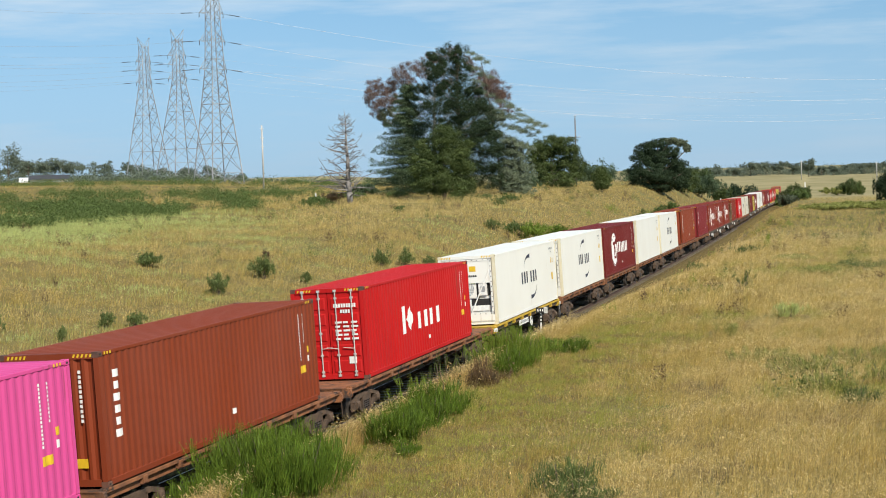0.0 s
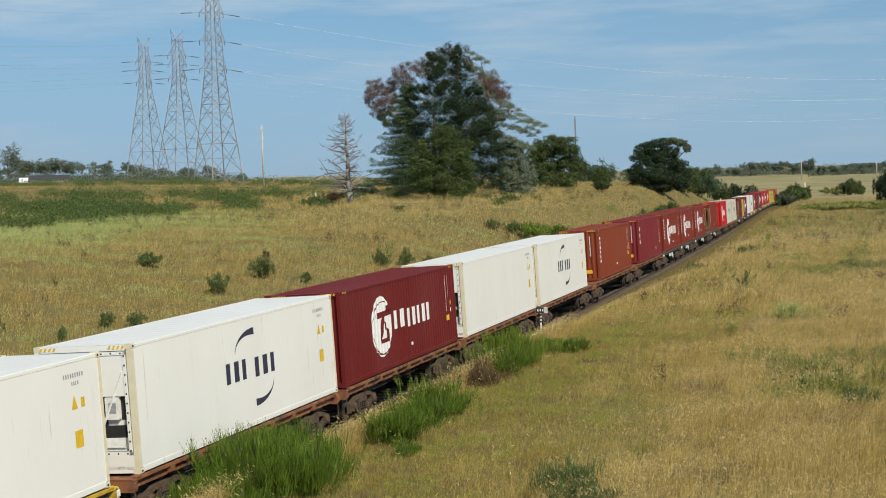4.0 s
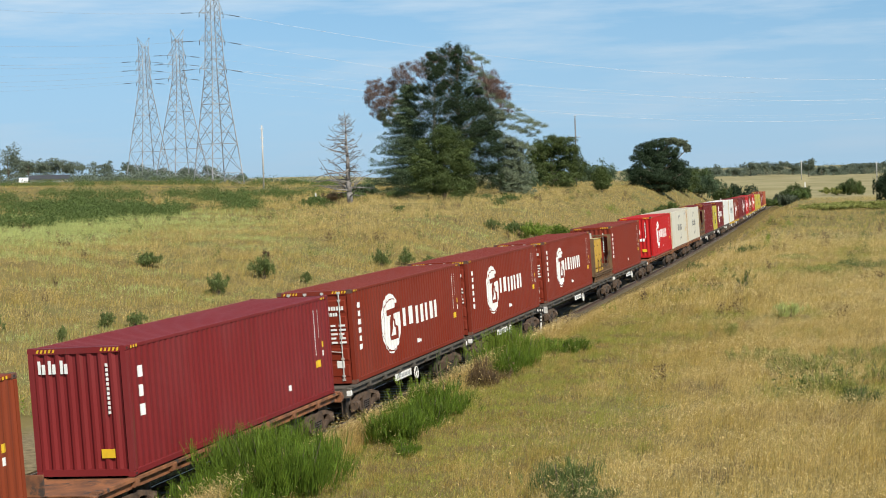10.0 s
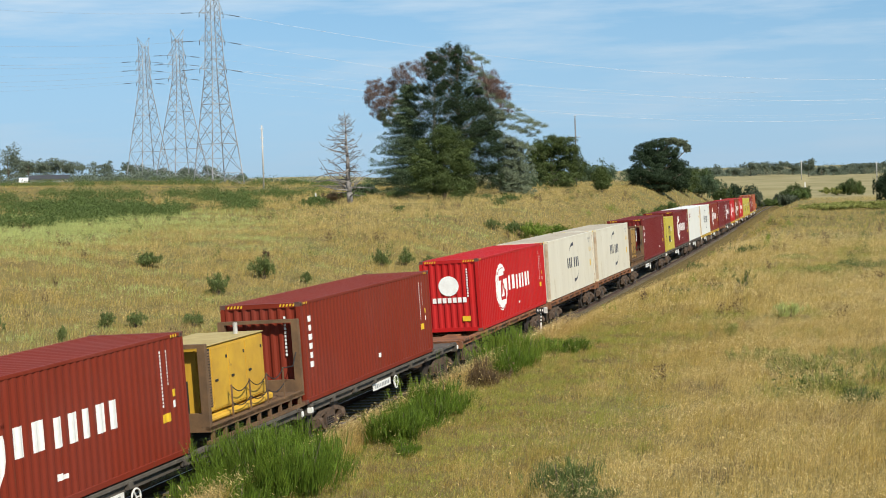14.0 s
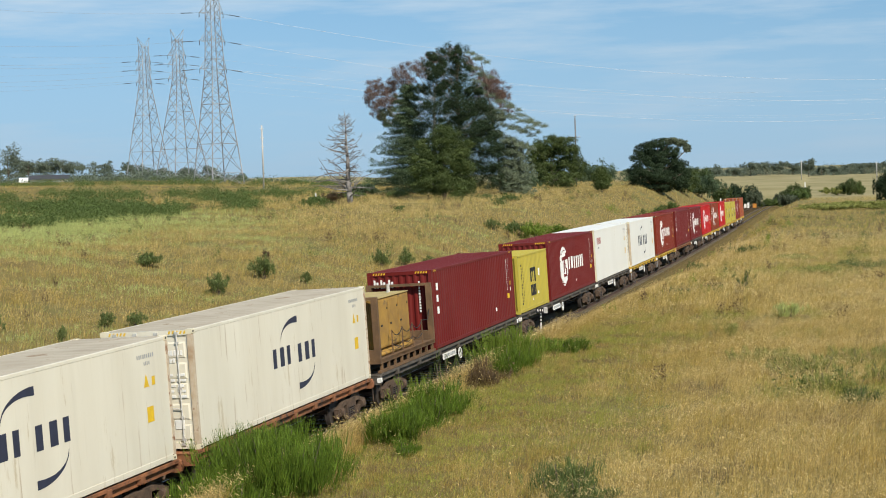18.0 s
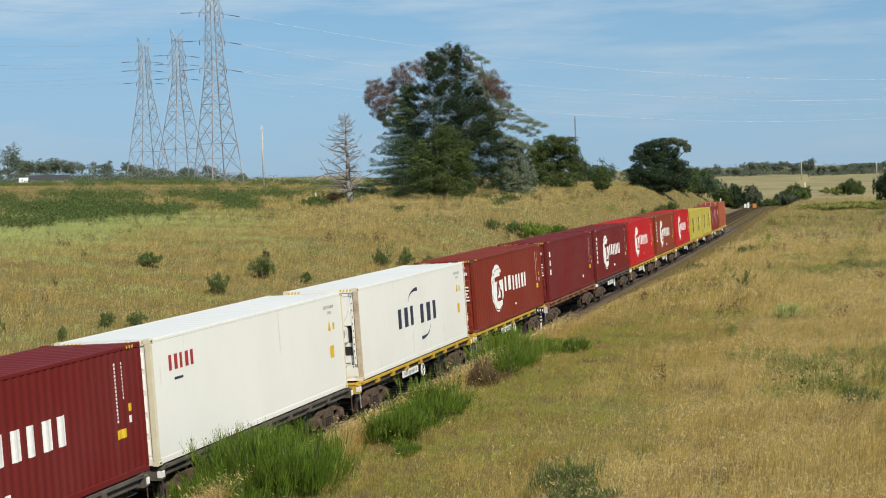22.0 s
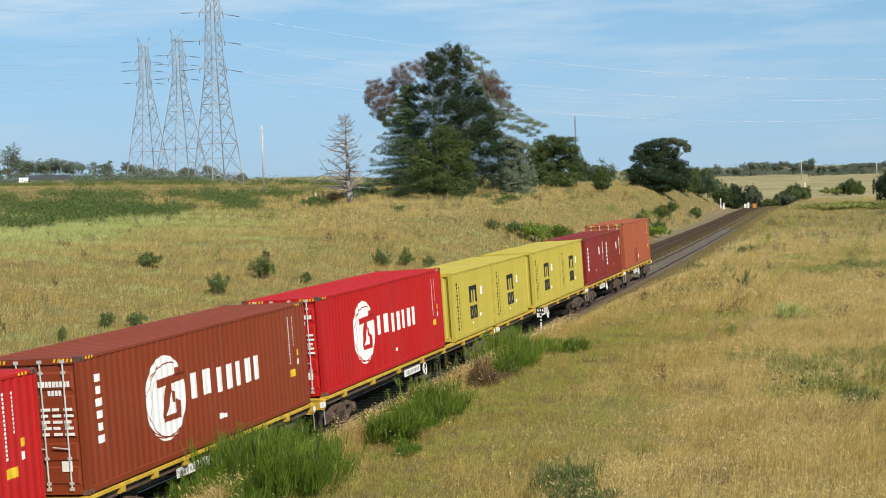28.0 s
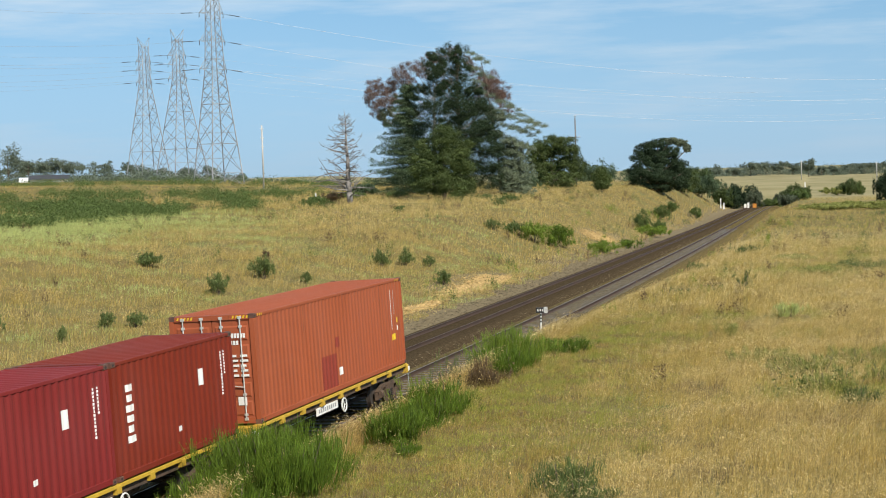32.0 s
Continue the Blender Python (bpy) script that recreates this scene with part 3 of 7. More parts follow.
def lock_bar(length, high, x):
    g = Geo()
    y = -length / 2 - 0.012
    g.tube((x, y, 0.10), (x, y, high - 0.06), 0.019, n=6)
    for z in (0.22, 0.75, 1.45, high - 0.35):
        g.box(x - 0.045, x + 0.045, y - 0.015, y + 0.03, z, z + 0.06)
    for z in (0.10, high - 0.12):
        g.box(x - 0.05, x + 0.05, y - 0.02, y + 0.03, z, z + 0.07)
    s = 1 if x > 0 else -1
    g.tube((x, y - 0.02, 0.98), (x - s * 0.36, y - 0.03, 1.02), 0.014, n=5)
    return g


def corner_post(length, high, sx, sy):
    g = Geo()
    xa, xb = sorted((sx * (WIDE - 0.13), sx * WIDE))
    ya, yb = sorted((sy * (length / 2 - 0.11), sy * length / 2))
    return g.box(xa, xb, ya, yb, 0.12, high - 0.12, 0.018)


def casting(length, high, sx, sy, top):
    """A corner block with its slots."""
    g = Geo()
    xa, xb = sorted((sx * (WIDE - 0.16), sx * (WIDE + 0.003)))
    ya, yb = sorted((sy * (length / 2 - 0.178), sy * (length / 2 + 0.003)))
    z0, z1 = (high - 0.118, high + 0.004) if top else (0.0, 0.118)
    g.box(xa, xb, ya, yb, z0, z1, 0.014)
    return g


def slot(length, high, sx, sy, top):
    """A flat dark patch that paints the shaded hole in a corner block's side."""
    g = Geo()
    x = sx * (WIDE + 0.0045)
    y = sy * (length / 2 - 0.09)
    z = high - 0.06 if top else 0.058
    ring = [(y + 0.04 * math.cos(a * 0.7854), z + 0.026 * math.sin(a * 0.7854)) for a in range(8)]
    return g.add([(x, a, b) for a, b in ring] + [(x - sx * 0.01, a, b) for a, b in ring], [tuple(range(8)), tuple(range(15, 7, -1))])


def rail_bar(length, high, sx, top):
    g = Geo()
    xa, xb = sorted((sx * (WIDE - 0.075), sx * (WIDE - 0.002)))
    z0, z1 = (high - 0.095, high - 0.010) if top else (0.02, 0.16)
    return g.box(xa, xb, -length / 2 + 0.16, length / 2 - 0.16, z0, z1, 0.012)


def end_bar(length, high, sy, top):
    g = Geo()
    ya, yb = sorted((sy * (length / 2 - 0.09), sy * (length / 2 - 0.002)))
    z0, z1 = (high - 0.14, high - 0.012) if top else (0.02, 0.17)
    g.box(-WIDE + 0.15, WIDE - 0.15, ya, yb, z0, z1)
    return g


def turned(ob):
    """Turns a part of the near end to the far end."""
    ob.matrix_basis = pose(0, 0, 0, 0, 0, 180)
    return ob


def patch_on_side(g, pts, y0, y1, lo, hi, lift=0.004, flat=False):
    """A painted patch that follows the wall's folds; lo and hi are heights or functions of y."""
    ys = sorted({y0, y1, *[p[0] for p in pts if y0 < p[0] < y1], *np.linspace(y0, y1, max(2, int((y1 - y0) / 0.12) + 1)).tolist()})
    fl = lo if callable(lo) else (lambda y: lo)
    fh = hi if callable(hi) else (lambda y: hi)
    v, f = [], []
    for y in ys:
        x = WIDE - 0.010 - (-0.0010 if flat else wave_depth(y, pts)) + lift
        v += [(x, y, fl(y)), (x, y, fh(y))]
    for i in range(len(ys) - 1):
        f.append((2 * i, 2 * i + 2, 2 * i + 3, 2 * i + 1))
    g.add(v, f)


def bars(g, pts, y0, y1, z0, z1, n, flat=False, fresh=None):
    """A row of n plain upright blocks in place of lettering."""
    w = (y1 - y0) / n
    for i in range(n):
        if fresh:
            g = fresh()
        wide = w * (0.50, 0.58, 0.46, 0.60, 0.52)[i % 5]
        a = y0 + i * w + 0.06 * w
        patch_on_side(g, pts, a, a + wide, z0, z1, flat=flat)


def stack(g, pts, y0, y1, z0, z1, n, flat=False, gap=0.32, fresh=None):
    """A column of n plain blocks in place of lettering that reads downwards."""
    h = (z1 - z0) / n
    for i in range(n):
        if fresh:
            g = fresh()
        a = z0 + i * h
        t = (y1 - y0) * (0.0, 0.16, 0.06)[i % 3]
        patch_on_side(g, pts, y0 + t, y1 - t, a, a + h * (1 - gap), flat=flat)


def disc(g, pts, y, z, r, hole=None, flat=False):
    def up(q):
        return math.sqrt(max(0.0, r * r - (q - y) ** 2))
    if hole:
        a, b, c, d = hole
        patch_on_side(g, pts, y - r, a, lambda q: z - up(q), lambda q: z + up(q), flat=flat)
        patch_on_side(g, pts, a, b, lambda q: max(d, z - up(q)), lambda q: max(d, z + up(q)), flat=flat)
        patch_on_side(g, pts, a, b, lambda q: min(c, z - up(q)), lambda q: min(c, z + up(q)), flat=flat)
        patch_on_side(g, pts, b, y + r, lambda q: z - up(q), lambda q: z + up(q), flat=flat)
    else:
        patch_on_side(g, pts, y - r, y + r, lambda q: z - up(q), lambda q: z + up(q), flat=flat)


def crescent(g, pts, cy, cz, ry, rz, fat, sign):
    """A quarter arc that swells from a thin tail; sign -1 turns it half round."""
    def outer(y):
        return rz * math.sqrt(max(0.0, 1 - ((y - cy) / ry) ** 2))

    def inner(y):
        return max(0.0, rz * math.sqrt(max(0.0, 1 - ((y - cy - sign * 0.012) / (ry - 0.012)) ** 2)) - 1.25 * fat * max(0.0, 1 - abs(y - cy) / ry) ** 0.8)
    a, b = sorted((cy - sign * ry, cy + sign * 0.05))
    if sign > 0:
        patch_on_side(g, pts, a, b, lambda y: cz + inner(y), lambda y: cz + outer(y), flat=True)
    else:
        patch_on_side(g, pts, a, b, lambda y: cz - outer(y), lambda y: cz - inner(y), flat=True)


def side_marks(kind, length, high):
    """Meshes of the markings on the side by colour, y from the near end."""
    pts = wave_points(-length / 2 + 0.12, length / 2 - 0.12)
    o = -length / 2
    flat = kind in ("arcs", "wide_arcs", "small_red", "plain_white")
    made = []

    def g(colour):
        made.append((colour, Geo()))
        return made[-1][1]
    # identification at the far end, in two thin columns, with stickers below
    ink = "black" if flat or kind == "crown" else "white"
    if length > 10 and not flat:
        stack(g(ink), pts, o + 10.97, o + 11.05, 1.27, 2.59, 16)
        stack(g(ink), pts, o + 11.28, o + 11.36, 1.75, 2.58, 10)
        patch_on_side(g("yellow"), pts, o + 10.95, o + 11.36, 0.91, 1.11)
        patch_on_side(g("yellow"), pts, o + 11.5, o + 11.66, 1.45, 1.62)
        patch_on_side(g("white"), pts, o + 11.5, o + 11.62, 1.20, 1.36)
        for q in (0.24, 0.36, 0.48, length - 0.62, length - 0.50, length - 0.38):
            patch_on_side(g("yellow"), pts, o + q, o + q + 0.06, high - 0.086, high - 0.022, lift=0.014, flat=True)
    elif length > 10:
        bars(g("grey"), pts, o + 10.7, o + 11.5, 2.50, 2.59, 9, flat=True)
        bars(g("grey"), pts, o + 11.0, o + 11.3, 2.34, 2.42, 4, flat=True)
        patch_on_side(g("yellow"), pts, o + 11.0, o + 11.3, 1.05, 1.40, flat=True)
        patch_on_side(g("yellow"), pts, o + 11.32, o + 11.46, 1.86, 2.06, flat=True)
        for q in (10.95,):
            patch_on_side(g("yellow"), pts, o + q, o + q + 0.24, 1.85, lambda y, q=q: 1.87 + 0.30 * (1 - abs((y - o - q - 0.11) / 0.11)), flat=True)
    elif kind != "crown":
        stack(g(ink), pts, o + 5.35, o + 5.42, 1.1, 2.2, 14)
        stack(g(ink), pts, o + 5.55, o + 5.62, 1.6, 2.2, 8)
    if kind in ("seal", "seal_tower"):
        disc(g("white"), pts, o + 3.68, 1.47, 0.98, hole=None)
        # a dark zigzag figure that breaks the seal's open side, and thin dark arcs round its rim
        d = g("ground")
        patch_on_side(d, pts, o + 3.30, o + 4.72, lambda q: 1.74 + 0.03 * (q - o - 3.3), lambda q: 1.93 + 0.03 * (q - o - 3.3), lift=0.007)
        patch_on_side(d, pts, o + 4.20, o + 4.72, 1.90, 2.10, lift=0.007)
        patch_on_side(d, pts, o + 3.46, o + 3.98, lambda q: max(1.02, 0.98 + 1.55 * (q - o - 3.60)), lambda q: min(1.76, 1.12 + 2.6 * (q - o - 3.46)), lift=0.007)
        patch_on_side(d, pts, o + 3.50, o + 4.34, 0.92, 1.06, lift=0.007)
        patch_on_side(d, pts, o + 4.16, o + 4.36, lambda q: 1.04, lambda q: 1.40 - 0.5 * (q - o - 4.16), lift=0.007)
        patch_on_side(d, pts, o + 3.98, o + 4.14, lambda q: 1.34 - 0.3 * (q - o - 3.98), lambda q: 1.60 - 0.3 * (q - o - 3.98), lift=0.007)
        for k, (a, b, z0, rise, arch) in enumerate(((2.86, 4.10, 0.86, -0.30, -0.10), (2.95, 4.35, 0.74, -0.02, -0.16), (2.74, 3.30, 1.30, -0.62, -0.10), (2.76, 3.40, 1.62, 0.62, 0.06), (3.00, 4.20, 2.02, 0.20, 0.12), (2.84, 3.16, 1.05, 0.85, 0.0))):
            def arc(q, a=a, b=b, z0=z0, rise=rise, arch=arch):
                f = (q - o - a) / (b - a)
                return z0 + rise * f + 4 * arch * f * (1 - f)
            patch_on_side(d, pts, o + a, o + b, lambda q, arc=arc: arc(q) - 0.016, lambda q, arc=arc: arc(q) + 0.016, lift=0.007)
        bars(None, pts, o + 4.92, o + 6.25, 1.24, 1.85, 2, fresh=lambda: g("white"))
        bars(None, pts, o + 6.38, o + 9.15, 1.18, 1.80, 5, fresh=lambda: g("white"))
        patch_on_side(g("white"), pts, o + 6.6, o + 6.8, 0.52, 0.62)
    if kind in ("tower", "seal_tower"):
        stack(None, pts, o + 0.56, o + 0.84, 0.98, 2.54, 6, gap=0.36, fresh=lambda: g("white"))
        patch_on_side(g("white"), pts, o + 6.4, o + 6.6, 0.52, 0.66)
    if kind == "small_tower":
        stack(None, pts, o + 0.50, o + 0.74, 1.26, 2.55, 3, gap=0.40, fresh=lambda: g("white"))
        patch_on_side(g("white"), pts, o + 8.9, o + 9.05, 0.55, 0.70)
    if kind == "short_tower":
        stack(None, pts, o + 0.55, o + 0.90, 0.75, 2.1, 6, fresh=lambda: g("white"))
        patch_on_side(g("white"), pts, o + 4.1, o + 4.35, 1.5, 1.9)
        patch_on_side(g("white"), pts, o + 2.9, o + 3.1, 0.6, 0.72)
    if kind == "shipline":
        patch_on_side(g("white"), pts, o + 3.75, o + 4.12, 0.97, 1.90)
        patch_on_side(g("white"), pts, o + 4.22, o + 5.00, lambda y: 1.43 - 0.42 * (1 - abs(y - o - 4.61) / 0.39), lambda y: 1.43 + 0.42 * (1 - abs(y - o - 4.61) / 0.39))
        bars(None, pts, o + 5.45, o + 8.35, 0.98, 1.56, 4, fresh=lambda: g("white"))
        patch_on_side(g("white"), pts, o + 6.6, o + 6.8, 0.52, 0.64)
    if kind == "arcs":
        bars(None, pts, o + 4.70, o + 6.15, 1.28, 1.80, 3, flat=True, fresh=lambda: g("navy"))
        bars(None, pts, o + 6.45, o + 7.98, 1.25, 1.76, 3, flat=True, fresh=lambda: g("navy"))
        crescent(g("navy"), pts, o + 6.50, 1.93, 1.20, 0.62, 0.15, 1)
        crescent(g("navy"), pts, o + 6.46, 1.12, 1.20, 0.62, 0.15, -1)
    if kind == "wide_arcs":
        bars(None, pts, o + 3.85, o + 5.85, 1.18, 1.84, 3, flat=True, fresh=lambda: g("navy"))
        bars(None, pts, o + 6.30, o + 8.55, 1.14, 1.80, 3, flat=True, fresh=lambda: g("navy"))
        crescent(g("navy"), pts, o + 6.10, 1.97, 1.05, 0.46, 0.11, 1)
        crescent(g("navy"), pts, o + 6.40, 1.02, 1.05, 0.46, 0.11, -1)
    if kind == "small_red":
        bars(None, pts, o + 0.85, o + 2.25, 2.06, 2.42, 5, flat=True, fresh=lambda: g("red"))
        patch_on_side(g("navy"), pts, o + 1.1, o + 1.55, 1.82, 1.88, flat=True)
    if kind == "crown":
        k = g("black")
        for a in (2.47, 2.88, 3.28):
            patch_on_side(k, pts, o + a, o + a + 0.22, 1.26, 1.86)
        patch_on_side(k, pts, o + 2.42, o + 3.58, 1.72, 1.90)
        patch_on_side(k, pts, o + 3.40, o + 3.64, 1.22, 1.34)
        for a in (2.50, 3.06):
            q = g("black")
            patch_on_side(q, pts, o + a, o + a + 0.14, 0.62, 1.12)
            patch_on_side(q, pts, o + a + 0.30, o + a + 0.44, 0.62, 1.12)
            patch_on_side(q, pts, o + a + 0.14, o + a + 0.30, 0.62, 0.76)
            patch_on_side(q, pts, o + a + 0.14, o + a + 0.30, 0.98, 1.12)
        stack(k, pts, o + 0.64, o + 0.86, 0.36, 2.20, 13)
        stack(k, pts, o + 0.95, o + 1.06, 0.45, 2.06, 11)
        patch_on_side(g("white"), pts, o + 4.15, o + 4.45, 1.45, 1.78)
        patch_on_side(g("white"), pts, o + 2.7, o + 2.85, 0.40, 0.50)
        patch_on_side(g("white"), pts, o + 3.9, o + 4.05, 0.62, 0.74)
    if kind == "repaired":
        patch_on_side(g("repair"), pts, o + 4.58, o + 5.85, 0.18, 1.14)
        patch_on_side(g("repair"), pts, o + 5.75, o + 6.15, 1.30, 1.60)
        patch_on_side(g("white"), pts, o + 5.95, o + 6.25, 0.45, 0.68)
    return [(c, q.mesh("marking")) for c, q in made]


LIME_MARK = material("green_yellow_sticker", (0.42, 0.52, 0.05), (0.36, 0.44, 0.05), rough=0.5, scale=5)
MARK_MATS = {"white": WHITE_MARK, "navy": NAVY_MARK, "black": BLACK_MARK, "red": RED_MARK, "yellow": YELLOW_MARK, "grey": GREY_PART}
REPAIR = paint("repair_primer", (0.25, 0.045, 0.03))
LABEL_MARK = {"grey": "small grey lettering bars", "white": "white painted lettering shapes", "navy": "navy painted lettering shapes", "black": "black painted lettering shapes", "red": "red lettering shapes", "yellow": "yellow warning stickers", "ground": "dark figure inside the white seal", "repair": "dark red primer patch"}


def fridge_unit(parent, length, high):
    """The cooling machinery in the near end of a refrigerated container."""
    y = -length / 2
    g = Geo()
    x0, x1, z0, z1 = -WIDE + 0.16, WIDE - 0.16, 0.42, high - 0.16
    for a, b, c, d in ((x0, x1, z1 - 0.08, z1), (x0, x1, z0, z0 + 0.08), (x0, x0 + 0.08, z0, z1), (x1 - 0.08, x1, z0, z1)):
        g.box(a, b, y + 0.004, y + 0.05, c, d)
    part("unit_frame", g, M["white"], parent)
    part("unit_back", Geo().box(x0, x1, y + 0.16, y + 0.2, z0, z1), M["white"], parent)
    part("upper_panel", Geo().box(x0 + 0.08, x1 - 0.08, y + 0.02, y + 0.16, z0 + 1.32, z1 - 0.08), M["white"], parent)
    part("lower_recess", Geo().box(x0 + 0.08, x1 - 0.08, y + 0.13, y + 0.155, z0 + 0.08, z0 + 0.82), AIR_WHITE, parent)
    # thin dark plates paint the shade in gaps between the machinery
    for a, b, c, d in ((-0.95, -0.52, 1.02, 1.22), (-0.62, -0.40, 1.22, 1.42), (0.42, 0.90, 1.74, 2.00), (0.80, 0.92, 1.20, 1.74), (0.10, 0.90, 0.80, 1.08), (-0.90, -0.18, 0.60, 0.86), (0.33, 0.45, 1.08, 1.74)):
        part("opening", Geo().box(a, b, y + 0.118, y + 0.128, c, d), DARK, parent)
    part("lower_panel", Geo().box(x0 - 0.04, x1 + 0.04, y + 0.002, y + 0.05, 0.10, z0), M["white"], parent)
    # the fan's cover: a white plate with a round striped grille in four quarters
    part("fan_plate", Geo().box(-0.50, 0.34, y + 0.07, y + 0.115, 1.12, 1.88, 0.03), M["white"], parent)
    part("fan_opening", Geo().tube((-0.06, y + 0.064, 1.50), (-0.06, y + 0.072, 1.50), 0.31, n=24), GREY_PART, parent)
    g = Geo()
    for i in range(1, 5):
        k = 0.065 * i - 0.03
        h = math.sqrt(0.30 ** 2 - k * k)
        g.box(-0.06 - h, -0.06, y + 0.055, y + 0.063, 1.50 + k - 0.016, 1.50 + k + 0.016)
        g.box(-0.06, -0.06 + h, y + 0.055, y + 0.063, 1.50 - k - 0.016, 1.50 - k + 0.016)
        g.box(-0.06 + k - 0.016, -0.06 + k + 0.016, y + 0.055, y + 0.063, 1.50, 1.50 + h)
        g.box(-0.06 - k - 0.016, -0.06 - k + 0.016, y + 0.055, y + 0.063, 1.50 - h, 1.50)
    part("fan_grille", g, AIR_WHITE, parent)
    part("fan_hub", Geo().box(-0.12, 0.0, y + 0.045, y + 0.062, 1.44, 1.56), AIR_WHITE, parent)
    part("control_box", Geo().box(0.45, 0.80, y + 0.03, y + 0.14, 1.22, 1.72, 0.02), AIR_WHITE, parent)
    part("display", Geo().box(0.54, 0.72, y + 0.022, y + 0.035, 1.36, 1.60), GREY_PART, parent)
    part("compressor", Geo().tube((-0.62, y + 0.10, 0.72), (-0.30, y + 0.10, 0.72), 0.11, n=12), STEEL, parent, "", None, True)
    part("inverter_box", Geo().box(-0.88, -0.28, y + 0.06, y + 0.14, 0.88, 1.04, 0.015), AIR_WHITE, parent)
    part("coil", Geo().box(0.05, 0.85, y + 0.09, y + 0.117, 0.58, 0.80), AIR_WHITE, parent)
    part("pipe", Geo().tube((-0.86, y + 0.09, 1.72), (-0.62, y + 0.09, 1.62), 0.035, n=6), DARK, parent)
    for a, b in (((-0.94, 2.28), (-0.06, 0.50)), ((0.94, 2.28), (0.10, 0.50))):
        part("brace", Geo().tube((a[0], y + 0.03, a[1]), (b[0], y + 0.03, b[1]), 0.03, n=6), AIR_WHITE, parent)
    part("warning_sticker", Geo().box(-0.40, -0.12, y + 0.012, y + 0.018, 2.13, 2.45), YELLOW_MARK, parent)
    part("warning_sticker", Geo().box(0.10, 0.38, y + 0.012, y + 0.018, 2.23, 2.45), YELLOW_MARK, parent)
    part("green_sticker", Geo().box(0.10, 0.32, y + 0.062, y + 0.068, 1.72, 1.80), LIME_MARK, parent)
    part("small_sticker", Geo().box(-0.86, -0.55, y + 0.052, y + 0.058, 0.93, 1.00), LIME_MARK, parent)
    part("warning_triangle", Geo().add([(-0.16, y - 0.003, 0.12), (0.10, y - 0.003, 0.12), (-0.03, y - 0.003, 0.36)], [(0, 1, 2)]), YELLOW_MARK, parent, "yellow warning triangle on the sill")
    # rows of dark rivets round the frame
    g = Geo()
    for i in range(11):
        z = z0 + 0.10 + i * (z1 - z0 - 0.2) / 10
        for x in (x0 + 0.04, x1 - 0.04):
            g.box(x - 0.016, x + 0.016, y - 0.002, y + 0.006, z - 0.020, z + 0.020)
    for i in range(9):
        x = x0 + 0.12 + i * (x1 - x0 - 0.24) / 8
        for z in (z0 + 0.04, z1 - 0.04):
            g.box(x - 0.018, x + 0.018, y - 0.002, y + 0.006, z - 0.016, z + 0.016)
    part("rivet_strip", g, BLACK_MARK, parent)["kind"] = "stuff"
    # a row of plain bars for the maker's lettering
    g = Geo()
    for i in range(10):
        g.box(-0.42 + i * 0.085, -0.42 + i * 0.085 + 0.06, y + 0.012, y + 0.018, 2.00, 2.08)
    part("marking", g, BLACK_MARK, parent, "dark lettering bars")["kind"] = "stuff"
    for s in (-1, 1):
        g = Geo()
        for i in range(4):
            x = s * (WIDE - 0.36) + (i - 2) * 0.11
            g.add([(x, y - 0.004, high - 0.105), (x + 0.055, y - 0.004, high - 0.105), (x + 0.09, y - 0.004, high - 0.03), (x + 0.035, y - 0.004, high - 0.03)], [(0, 1, 2, 3)])
        part("hazard_stripe", g, YELLOW_MARK, parent, "yellow hazard stripes at the top corner")


def end_marks(parent, near, length, high, kind):
    """Small markings on the near end."""
    y = -length / 2 - 0.004
    g = Geo()
    if near == "doors":
        for i in range(9):
            g.box(0.20 + i * 0.085, 0.26 + i * 0.085, y, y + 0.012, high - 0.62, high - 0.50)
        for i in range(4):
            g.box(0.42 + i * 0.085, 0.48 + i * 0.085, y, y + 0.012, high - 0.80, high - 0.69)
        for r in range(5):
            for c in range(3):
                g.box(0.22 + c * 0.27, 0.22 + c * 0.27 + (0.22, 0.16, 0.2)[(r + c) % 3], y, y + 0.012, high - 1.12 - r * 0.13, high - 1.06 - r * 0.13)
        g.box(0.62, 0.86, y, y + 0.012, 0.50, 0.72)
    elif near == "front":
        for i in range(11):
            z = high - 0.45 - i * 0.105
            g.box(0.70, 0.76, y, y + 0.012, z, z + 0.07)
    part("marking", g, WHITE_MARK, parent, "small white lettering bars")["kind"] = "stuff"
    for s in (-1, 1):
        g = Geo()
        for i in range(5):
            x = s * (WIDE - 0.62 + i * 0.10)
            g.add([(x, y + 0.001, high - 0.105), (x + 0.05, y + 0.001, high - 0.105), (x + 0.08, y + 0.001, high - 0.03), (x + 0.03, y + 0.001, high - 0.03)], [(0, 1, 2, 3)])
        part("hazard_stripe", g, YELLOW_MARK, parent, "yellow hazard stripes at the top corner")
    if near == "front" and kind != "crown":
        part("warning_sticker", Geo().box(0.45, 0.78, y, y + 0.012, 0.42, 0.62), YELLOW_MARK, parent)


MARKS = {}


